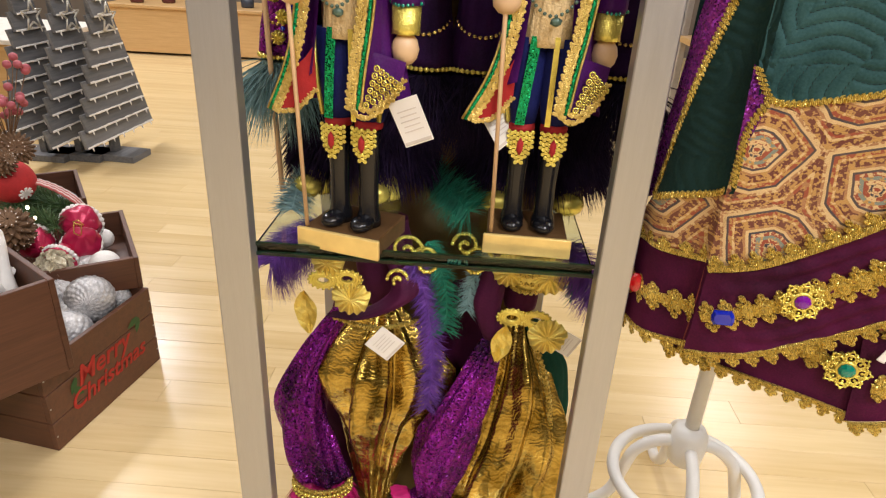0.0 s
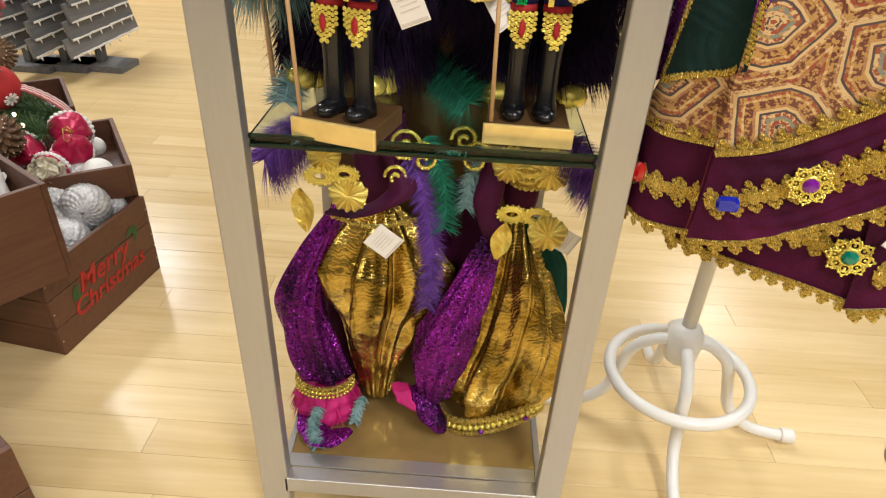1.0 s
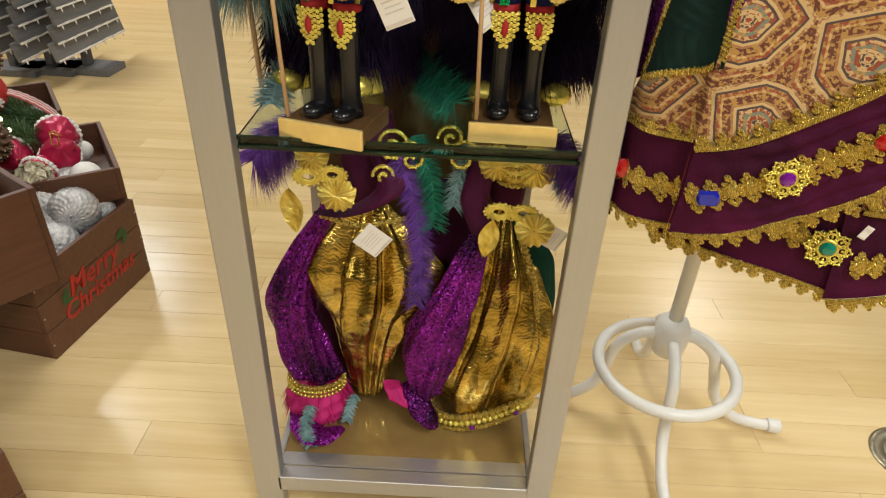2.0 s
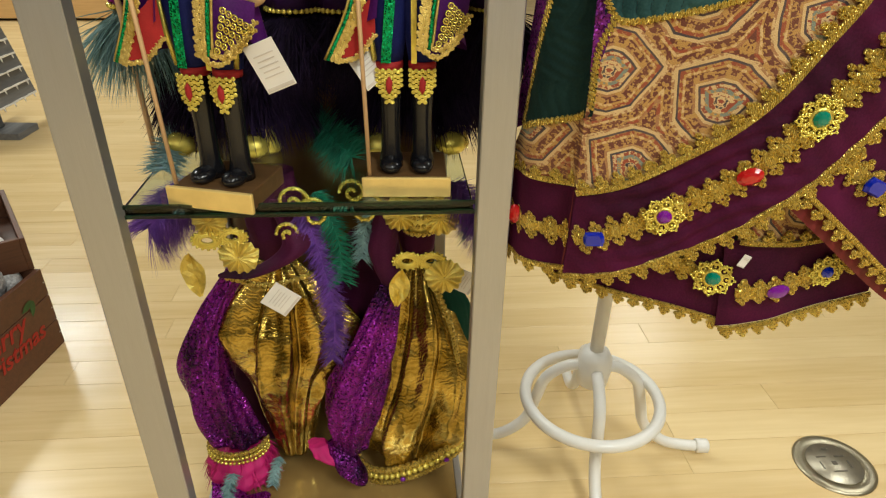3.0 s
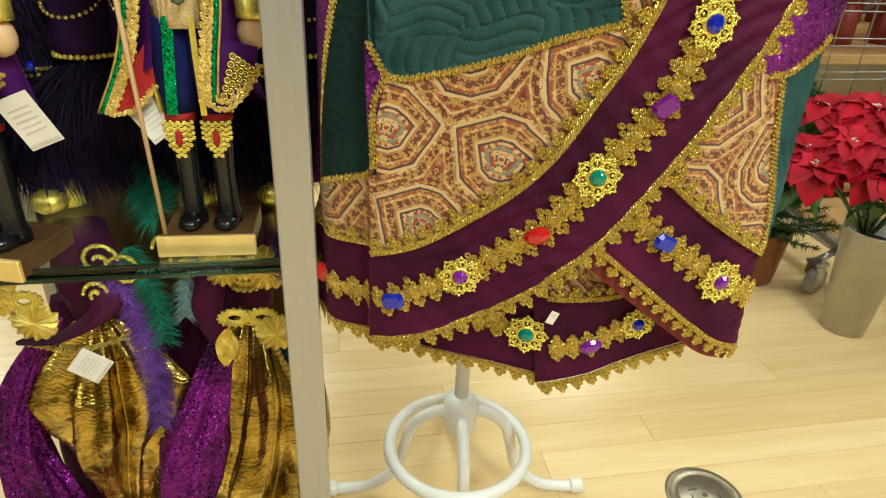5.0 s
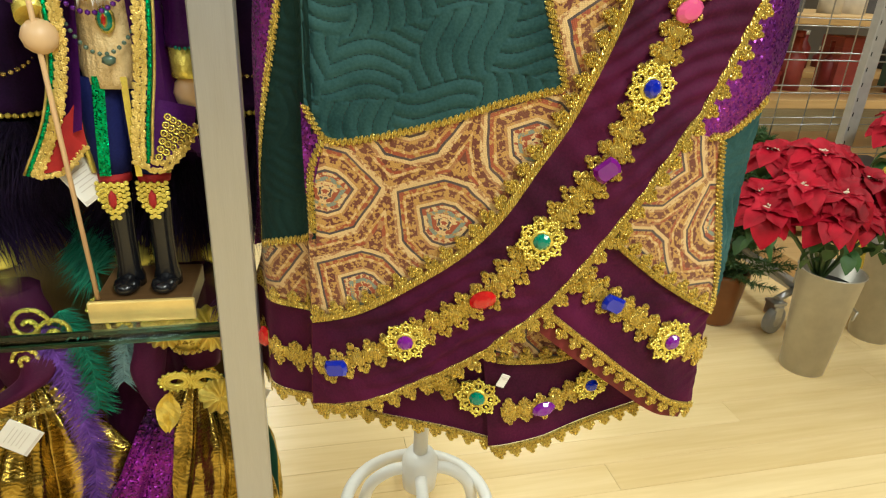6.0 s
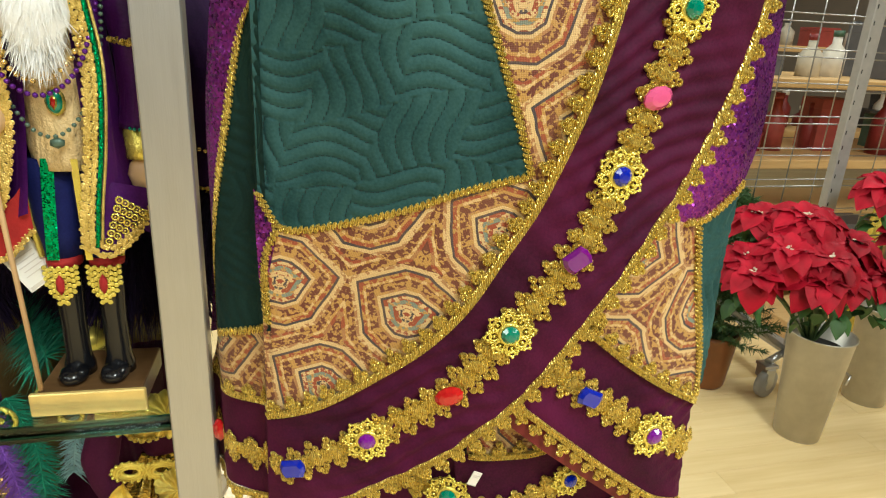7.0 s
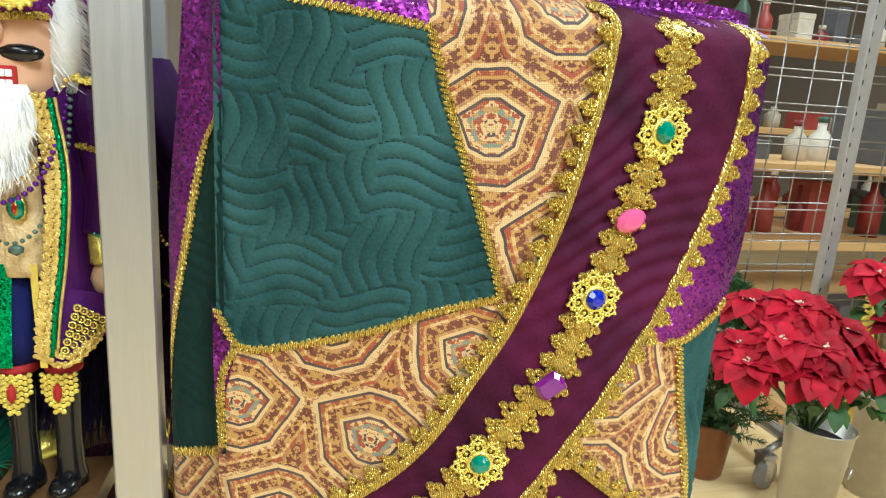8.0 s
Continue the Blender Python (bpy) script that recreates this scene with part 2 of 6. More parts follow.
def thread_material(name, dark, light):
    """Metal thread wound in loops; dark hollows and bright glints are put into its colour."""
    m, t, b, vec = blank(name, 0.3, 0.72)
    wave = t.nodes.new("ShaderNodeTexWave")
    wave.inputs["Scale"].default_value, wave.inputs["Distortion"].default_value, wave.inputs["Detail"].default_value, wave.inputs["Detail Scale"].default_value = 230, 9, 2, 0.6
    t.links.new(vec, wave.inputs["Vector"])
    line, n, patch = Val(t, wave.outputs["Fac"]), noise_val(t, vec, 300, 2), noise_val(t, vec, 95, 2)
    t.links.new(ramp_of(t, line * 0.5 + n * 0.3 + patch * 0.2, [(0.26, dark), (0.42, tuple(0.4 * p + 0.6 * q for p, q in zip(dark, light))), (0.56, light)]), b.inputs["Base Color"])
    t.links.new((n * 0.3 + 0.14).out, b.inputs["Roughness"])
    bump_into(t, b, line + n * 0.6 + patch * 0.8, 0.9, 0.0014)
    return m


def gem_material(name, colour):
    m = bpy.data.materials.new(name)
    m.use_nodes = True
    b = m.node_tree.nodes["Principled BSDF"]
    b.inputs["Base Color"].default_value = (*colour, 1)
    b.inputs["Roughness"].default_value, b.inputs["Coat Weight"].default_value = 0.06, 0.6
    b.inputs["Transmission Weight"].default_value, b.inputs["IOR"].default_value = 0.25, 1.5
    return m


def wood_material(name, dark, light, along="X", rough=0.4, ring=26.0):
    m, t, b, vec = blank(name, rough)
    mp = t.nodes.new("ShaderNodeMapping")
    stretch = {"X": (0.06, 1, 1), "Y": (1, 0.06, 1), "Z": (1, 1, 0.06)}[along]
    mp.inputs["Scale"].default_value = stretch
    info = t.nodes.new("ShaderNodeObjectInfo")
    shift = t.nodes.new("ShaderNodeVectorMath")
    shift.operation = "MULTIPLY_ADD"
    t.links.new(vec, shift.inputs[0])
    shift.inputs[1].default_value = (1, 1, 1)
    t.links.new(info.outputs["Random"], shift.inputs[2])
    t.links.new(shift.outputs[0], mp.inputs["Vector"])
    g = noise_val(t, mp.outputs[0], ring * 3, 5)
    g2 = noise_val(t, mp.outputs[0], ring * 14, 3)
    col = ramp_of(t, g * 0.55 + g2 * 0.3 + Val(t, info.outputs["Random"]) * 0.22 - 0.03, [(0.28, dark), (0.72, light)])
    t.links.new(col, b.inputs["Base Color"])
    t.links.new((g * 0.15 + (rough - 0.07)).out, b.inputs["Roughness"])
    bump_into(t, b, g2, 0.12, 0.001)
    return m


BAMBOO = wood_material("bamboo_plank", (0.66, 0.475, 0.215), (0.82, 0.640, 0.345), "X", 0.22, 7)
CRATEWOOD = wood_material("stained_crate_wood", (0.070, 0.026, 0.012), (0.150, 0.060, 0.028), "Y", 0.5)
GREYSTAIN = wood_material("grey_stained_wood", (0.085, 0.088, 0.095), (0.21, 0.21, 0.215), "X", 0.7)
MAPLE = wood_material("maple_board", (0.50, 0.30, 0.11), (0.66, 0.44, 0.20), "X", 0.45)
BRUSHED = wood_material("brushed_aluminium", (0.475, 0.47, 0.465), (0.53, 0.525, 0.52), "Z", 0.38, 60)
BRUSHED.node_tree.nodes["Principled BSDF"].inputs["Metallic"].default_value = 0.75
BROCADE = brocade_material(-12, 0.013, 0.02)
BROCADE_B = brocade_material(4, 0.035, 0.045)
BROCADE_C = brocade_material(-38, 0.02, 0.0)
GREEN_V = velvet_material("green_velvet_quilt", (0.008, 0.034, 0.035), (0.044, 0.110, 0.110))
# the same green velvet, with the back fold's shade put into its colours
GREEN_SHADED = velvet_material("green_velvet_shaded", (0.004, 0.014, 0.013), (0.012, 0.040, 0.036))
PLUM_V = velvet_material("plum_velveteen", (0.026, 0.002, 0.013), (0.092, 0.006, 0.042))
LINING = mat("red_lining", (0.16, 0.008, 0.012), 0.6, 0, 0.2, 50)
SEQUIN = sequin_material("purple_sequins", (0.09, 0.008, 0.12), (0.32, 0.04, 0.38), 0.0021, 0.7)
STITCH = mat("dark_green_thread", (0.004, 0.020, 0.020), 0.8)
BRAID = thread_material("gold_braid", (0.50, 0.29, 0.008), (1.0, 0.80, 0.22))
BRIGHT = mat("bright_gold", (0.95, 0.72, 0.15), 0.24, 0.7, 0.25, 150, 0.4, 500)
GEMS = {k: gem_material("jewel_" + k, c) for k, c in dict(blue=(0.004, 0.020, 0.52), purple=(0.22, 0.008, 0.36), red=(0.62, 0.008, 0.012), green=(0.010, 0.27, 0.18), pink=(0.86, 0.13, 0.34), violet=(0.20, 0.004, 0.27)).items()}


def spline(points, n):
    """Even points along a smooth curve through the given ones."""
    p = np.array(points, float)
    p = np.vstack([2 * p[0] - p[1], p, 2 * p[-1] - p[-2]])
    out = []
    for i in range(1, len(p) - 2):
        for s in np.linspace(0, 1, 24, endpoint=False):
            a, b, c, d = p[i - 1 : i + 3]
            out.append(0.5 * (2 * b + (c - a) * s + (2 * a - 5 * b + 4 * c - d) * s * s + (3 * b - a - 3 * c + d) * s**3))
    out.append(p[-2])
    out = np.array(out)
    run = np.concatenate([[0], np.cumsum(np.linalg.norm(np.diff(out, axis=0), axis=1))])
    at = np.linspace(0, run[-1], n)
    return [tuple(float(np.interp(s, run, out[:, k])) for k in range(out.shape[1])) for s in at]


# ---- room ----
tagged(mesh_ob("floor", box(12, 12, 0.1, (0.5, 2, -0.056)), JOINT), "pale bamboo plank shop floor with a satin sheen", "floor", kind="structure")
for nm, sx, sy, x, y in (("wall_north", 12, 0.15, 0.5, 8.07), ("wall_south", 12, 0.15, 0.5, -4.07), ("wall_west", 0.15, 12.3, -5.57, 2), ("wall_east", 0.15, 12.3, 6.57, 2)):
    tagged(mesh_ob(nm, box(sx, sy, 3.2, (x, y, 1.6)), WALL), "plain cream painted shop wall", "wall", kind="structure")
tagged(mesh_ob("ceiling", box(12.3, 12.3, 0.1, (0.5, 2, 3.25)), CEIL), "plain white shop ceiling", "ceiling", kind="structure")
for x, y, watts in ((-3, -0.9, 34), (-0.9, -1.2, 26), (1.5, -1.2, 140), (3.4, -0.9, 60), (-2.6, 3.3, 110), (0.1, 2.3, 50), (3.4, 2.3, 60), (0, 5.6, 45), (3, 5.6, 45), (-3, 5.6, 100), (-0.6, -3.2, 70), (1.8, -3.2, 70)):
    area_lamp(x, y, 3.15, 0.6, 1.2, watts * 0.85)

# ---- display cabinet ----
GLASS = glass("shelf_glass", (0.82, 0.93, 0.90))
EDGE = glass("glass_edge", (0.02, 0.07, 0.055))
cab = thing("display_cabinet", pose(0.2815, 0.80, 0), "brushed aluminium display tower with glass shelves", "display cabinet")
for x, w in ((-0.2325, 0.046), (0.2350, 0.041)):
    part("post", box(w, 0.026, 1.95, (x, 0.013, 0.975), 0.0015), BRUSHED, cab)
for x in (-0.2, 0.2):
    part("post", box(0.02, 0.02, 1.95, (x, 0.385, 0.975), 0.001), BRUSHED, cab, "slim rear post")
for z in (0.712, 1.31):
    sh = part("glass_shelf", box(0.425, 0.34, 0.010, (0, 0.195, z), 0.001), GLASS, cab, "clear glass shelf with dark green edge")
    sh.visible_shadow = False
    for dz in (-0.0055, 0.0075):
        part("edge", box(0.428, 0.004, 0.0045, (0, 0.0225, z + dz)), EDGE, sh, "dark green glass edge")
# unseen solid top, added to keep ceiling light out of the cabinet
part("top_panel", box(0.47, 0.40, 0.02, (0, 0.20, 1.945), 0.002), BRUSHED, cab)
part("base_rail", box(0.430, 0.026, 0.034, (0, 0.013, 0.085), 0.001), BRUSHED, cab)
part("base_rail", box(0.38, 0.02, 0.034, (0, 0.385, 0.085), 0.001), BRUSHED, cab)
for x in (-0.222, 0.222):
    part("side_rail", box(0.012, 0.345, 0.034, (x, 0.20, 0.085), 0.001), BRUSHED, cab)
BRONZE = mat("bronze_laminate", (0.13, 0.075, 0.024), 0.22, 0.0, 0.2, 20, coat=0.5)
part("back_panel", box(0.385, 0.006, 1.80, (0, 0.396, 1.0)), BRONZE, cab, "glossy bronze brown back panel")
part("base_ledge", box(0.43, 0.026, 0.003, (0, 0.040, 0.1035)), BRUSHED, cab)
part("base_panel", box(0.43, 0.322, 0.008, (0, 0.2145, 0.100)), mat("golden_laminate", (0.28, 0.18, 0.06), 0.18, 0.0, 0.2, 20, coat=0.5), cab, "glossy golden brown base panel")

# ---- white stand ----
stand = thing("display_stand", pose(0.787, 1.079, 0), "white enamelled metal stand with ring and three legs", "display stand")
part("pole", lathe([(0.0135, 0.20), (0.0135, 1.22)], 20), WHITE_METAL, stand)
part("cross_bar", tube([(-0.19, -0.30, 1.215), (0.22, -0.30, 1.215)], 0.012), WHITE_METAL, stand)
part("arm", tube([(0.0, 0, 1.21), (0.0, -0.30, 1.213)], 0.012), WHITE_METAL, stand)
part("hub", lathe([(0.020, 0.185), (0.031, 0.195), (0.034, 0.225), (0.033, 0.255), (0.026, 0.270), (0.014, 0.274)], 28), WHITE_METAL, stand, smooth=False)
part("ring", tube([(0.130 * math.cos(a) - 0.012, 0.130 * math.sin(a) - 0.045, 0.192) for a in np.linspace(0, 2 * math.pi, 48, endpoint=False)], 0.0115, 12, closed=True), WHITE_METAL, stand)
for ang in (-6, 84, 172, 264):
    c, s = math.cos(radians(ang)), math.sin(radians(ang))
    prof = spline([(0.02, 0.235), (0.055, 0.228), (0.092, 0.195), (0.108, 0.140), (0.125, 0.080), (0.170, 0.036), (0.215, 0.024), (0.250, 0.022)], 26)
    leg = part("leg", tube([(r * c, r * s, z) for r, z in prof], 0.0115, 12), WHITE_METAL, stand)
    part("foot_cap", lathe([(0.0135, 0), (0.0155, 0.002), (0.0155, 0.024), (0.0125, 0.027)], 12, m=Matrix.Translation((0.245 * c, 0.245 * s, 0.0225)) @ Matrix.Rotation(radians(ang), 4, "Z") @ Matrix.Rotation(radians(90), 4, "Y")), WHITE_METAL, leg, "white rubber foot cap")

# ---- floor outlet ----
out = thing("floor_outlet", pose(1.321, 1.003, 0), "round brushed metal floor outlet cover", "floor outlet")
part("plate", lathe([(0.082, 0.0), (0.082, 0.002), (0.076, 0.0045), (0.060, 0.0050), (0.058, 0.0035), (0.0, 0.0035)], 40), mat("brass_nickel", (0.42, 0.38, 0.27), 0.32, 0.9, 0.2, 60, 0.2, 200), out)
part("lid", lathe([(0.056, 0.0035), (0.056, 0.0052), (0.0, 0.0052)], 36), mat("worn_nickel", (0.50, 0.46, 0.36), 0.38, 0.85, 0.2, 60, 0.3, 300), out)
for a, b, sx, sy in ((-0.02, 0.018, 0.022, 0.003), (0.02, 0.018, 0.022, 0.003), (0, -0.022, 0.03, 0.003), (-0.03, -0.005, 0.003, 0.02), (0.03, -0.005, 0.003, 0.02), (0, 0.0, 0.010, 0.010), (0.0, 0.040, 0.012, 0.004)):
    part("slot", box(sx, sy, 0.0012, (a, b, 0.0056)), mat("slot_dark", (0.10, 0.085, 0.06), 0.6), out)
# ---- tree skirt draped over the stand ----
def hung(x, y, z):
    """From the cloth's own measure to where it hangs, a little stretched and leaning."""
    return Vector((0.9891 * x + -0.0045 * z + 0.0177, y, -0.0250 * x + 0.9541 * z + 0.0591))


def drape(x, z, off=0.0):
    """Where the hanging cloth lies: a front that bulges toward the shopper and turns over the rail at the top."""
    y = float(np.interp(x, [0.5, 0.6, 0.67, 0.74, 0.79, 0.84, 0.89, 0.96, 1.0, 1.05], [0.772, 0.728, 0.703, 0.682, 0.666, 0.659, 0.661, 0.664, 0.672, 0.70]))
    y += 0.0022 * math.sin(38 * x + 9 * z) + 0.0018 * math.sin(23 * x - 31 * z + 1)
    if z > 1.222:
        a = min(1.0, (z - 1.222) / 0.030)
        y += 0.045 * a * a
    return hung(x, y + off, z)


def side_drape(s, z, off=0.0):
    """The part that hangs down behind the front fold; s goes from the fold to the back."""
    return hung(0.589 - 0.051 * s + 0.006 * math.sin(7 * s) - 0.004 + 0.03 * (z - 0.85) * (0.2 + 0.3 * s), 0.741 + 0.074 * s - 0.010 * math.sin(math.pi * s), z)


def quilt_relief(x, z):
    """Blocks of stitched wavy channels, laid this way and that."""
    bx, bz = math.floor(x / 0.062 + 0.35 * math.sin(z * 21)), math.floor(z / 0.056 + 0.35 * math.sin(x * 23))
    k = (x + 0.007 * math.sin(z * 75 + bz)) if (bx + bz) % 2 else (z + 0.007 * math.sin(x * 70 + bx))
    return 0.0022 * abs(math.sin(math.pi * k / 0.0125)) ** 0.6


def stitching(inside, surface, parent):
    """Dashes of dark thread sunk along the channels, wherever inside(x, z) holds."""
    verts, faces = [], []

    def dash(x, z, along_x):
        a, b = (0.0013, 0.00035) if along_x else (0.00035, 0.0013)
        start = len(verts)
        for ex, ez in ((-1, -1), (1, -1), (1, 1), (-1, 1)):
            p = surface(x + ex * a, z + ez * b, 0.0)
            verts.append((p.x, p.y - 0.0009, p.z))
        q = surface(x, z, 0.0)
        verts.append((q.x, q.y - 0.0014, q.z))
        faces.extend((start + k, start + (k + 1) % 4, start + 4) for k in range(4))

    def block(x, z):
        return math.floor(x / 0.062 + 0.35 * math.sin(z * 21)), math.floor(z / 0.056 + 0.35 * math.sin(x * 23))

    for i in range(int(0.56 / 0.0042), int(1.03 / 0.0042)):
        x = i * 0.0042
        for n in range(52, 100):
            for bx in (block(x, n * 0.0125)[0] + e for e in (-1, 0, 1)):
                z = n * 0.0125 - 0.007 * math.sin(x * 70 + bx)
                if block(x, z)[0] == bx and sum(block(x, z)) % 2 == 0 and inside(x, z):
                    dash(x, z, True)
    for i in range(int(0.64 / 0.0042), int(1.25 / 0.0042)):
        z = i * 0.0042
        for n in range(44, 82):
            for bz in (block(n * 0.0125, z)[1] + e for e in (-1, 0, 1)):
                x = n * 0.0125 - 0.007 * math.sin(z * 75 + bz)
                if block(x, z)[1] == bz and sum(block(x, z)) % 2 and inside(x, z):
                    dash(x, z, False)
    me = bpy.data.meshes.new("stitching")
    me.from_pydata(verts, [], faces)
    me.materials.append(STITCH)
    ob = new("stitching", me)
    ob.parent = parent
    return tagged(ob, "dark quilting stitches")


def pucker(x, z):
    """Slanting ripples in the band."""
    w = math.sin((z * 0.8 - x * 0.45) * 420 + 3 * math.sin(40 * x) + 2 * math.sin(29 * z))
    return 0.0019 * w * (0.5 + 0.5 * math.sin(17 * x + 11 * z)) + 0.0006 * math.sin((x + z) * 160)


def loft(a, b, nu, nv, surface=drape, off=0.0, relief=None):
    """A sheet between two curves on the cloth, as a bmesh."""
    a, b = spline(a, nu), spline(b, nu)
    bm = bmesh.new()
    grid = []
    for j in range(nv):
        f = j / (nv - 1)
        line = []
        for (x0, z0), (x1, z1) in zip(a, b):
            x, z = x0 + (x1 - x0) * f, z0 + (z1 - z0) * f
            p = surface(x, z, off)
            if relief:
                p.y -= relief(x, z)
            line.append(bm.verts.new(p))
        grid.append(line)
    for r, q in zip(grid, grid[1:]):
        for i in range(nu - 1):
            bm.faces.new((r[i], r[i + 1], q[i + 1], q[i])).smooth = True
    bmesh.ops.recalc_face_normals(bm, faces=bm.faces[:])
    if sum(f.normal.y for f in bm.faces) > 0:
        bmesh.ops.reverse_faces(bm, faces=bm.faces[:])
    return bm


def dome(verts, faces, centre, ax, az, ra, rb, height, surface, off, dimple=0.35, seg=9):
    """A small raised loop of braid at centre in the cloth's plane, ax its axis."""
    start = len(verts)
    for rr, hh in ((1.0, 0.0), (0.85, 1.0), (0.5, 1.0), (0.3, dimple)):
        for k in range(seg):
            c, s = math.cos(2 * math.pi * k / seg) * rr, math.sin(2 * math.pi * k / seg) * rr
            x = centre[0] + ax[0] * c * ra - az * ax[1] * s * rb
            z = centre[1] + ax[1] * c * ra + az * ax[0] * s * rb
            p = surface(x, z, off)
            verts.append((p.x, p.y - hh * height, p.z))
    for ring in range(3):
        for k in range(seg):
            q = start + ring * seg
            faces.append((q + k, q + (k + 1) % seg, q + seg + (k + 1) % seg, q + seg + k))
    faces.append(tuple(start + 3 * seg + k for k in range(seg)))


def braid(name, points, parent, style, side=1, surface=drape, off=0.0, pitch=0.0182, size=1.0, material=None):
    """Gold trimming along a curve: 'cord' (twisted edging), 'crown' (a ribbon with clover scallops on one side), 'gimp' (clovers on both)."""
    length = sum(math.dist(p, q) for p, q in zip(spline(points, 60), spline(points, 60)[1:]))
    step = (0.0048 if style == "cord" else pitch) * size
    n = max(3, int(length / step))
    line = spline(points, n + 1)
    verts, faces = [], []
    rnd = random.Random(len(name) + n)

    def strip(half, height, shift, count):
        fine = spline(points, count)
        start = len(verts)
        for i, (x, z) in enumerate(fine):
            x1, z1 = fine[min(i + 1, count - 1)]
            x0, z0 = fine[max(i - 1, 0)]
            d = math.hypot(x1 - x0, z1 - z0) or 1
            nx, nz = -(z1 - z0) / d * side, (x1 - x0) / d * side
            for e, hh in ((-1, 0), (-0.8, 1), (-0.25, 0.55 + 0.35 * (i % 2)), (0.25, 0.9 - 0.35 * (i % 2)), (0.8, 1), (1, 0)):
                o = shift + e * half
                p = surface(x + nx * o, z + nz * o, off)
                verts.append((p.x, p.y - hh * height, p.z))
        for i in range(count - 1):
            for k in range(5):
                q = start + i * 6 + k
                faces.append((q, q + 1, q + 7, q + 6))

    for i in range(n):
        (x0, z0), (x1, z1) = line[i], line[i + 1]
        d = math.hypot(x1 - x0, z1 - z0) or 1
        t = ((x1 - x0) / d, (z1 - z0) / d)
        nrm = (-t[1] * side, t[0] * side)
        mx, mz = (x0 + x1) / 2, (z0 + z1) / 2
        at = lambda a, b: (mx + t[0] * a + nrm[0] * b, mz + t[1] * a + nrm[1] * b)
        j = lambda v: v * size * rnd.uniform(0.9, 1.1)
        if style == "cord":
            slant = (t[0] * 0.6 + nrm[0] * 0.8, t[1] * 0.6 + nrm[1] * 0.8)
            dome(verts, faces, at(0, 0), slant, 1, j(0.0050), j(0.0022), 0.0034 * size, surface, off, 0.8, 7)
        else:
            sides = (1, -1) if style == "gimp" else (1,)
            for e in sides:
                reach = 0.0105 if style == "gimp" else 0.0095
                dome(verts, faces, at(0, e * j(reach + 0.0046)), t, 1, j(0.0036), j(0.0040), 0.003 * size, surface, off)
                for k in (-1, 1):
                    dome(verts, faces, at(k * j(0.0040), e * j(reach)), t, 1, j(0.0034), j(0.0036), 0.003 * size, surface, off)
            if style == "gimp":
                dome(verts, faces, at(0, 0), nrm, 1, j(0.0095), j(0.0062), 0.0038 * size, surface, off, 0.85)
                for k in (-1, 1):
                    dome(verts, faces, at(step * 0.5, k * j(0.0055)), t, 1, j(0.0035), j(0.0032), 0.003, surface, off)
            else:
                dome(verts, faces, at(0, 0.0062 * size), nrm, 1, j(0.0040), j(0.0026), 0.0030 * size, surface, off, 0.7)
    if style == "crown":
        strip(0.0034 * size, 0.0036 * size, 0.0022 * size, max(8, int(length / 0.0025)))
    if style == "gimp":
        strip(0.0070 * size, 0.0022 * size, 0, max(8, int(length / 0.003)))
    me = bpy.data.meshes.new(name)
    me.from_pydata(verts, [], faces)
    me.materials.append(material or BRAID)
    for p in me.polygons:
        p.use_smooth = True
    ob = new(name, me)
    ob.parent = parent
    return ob


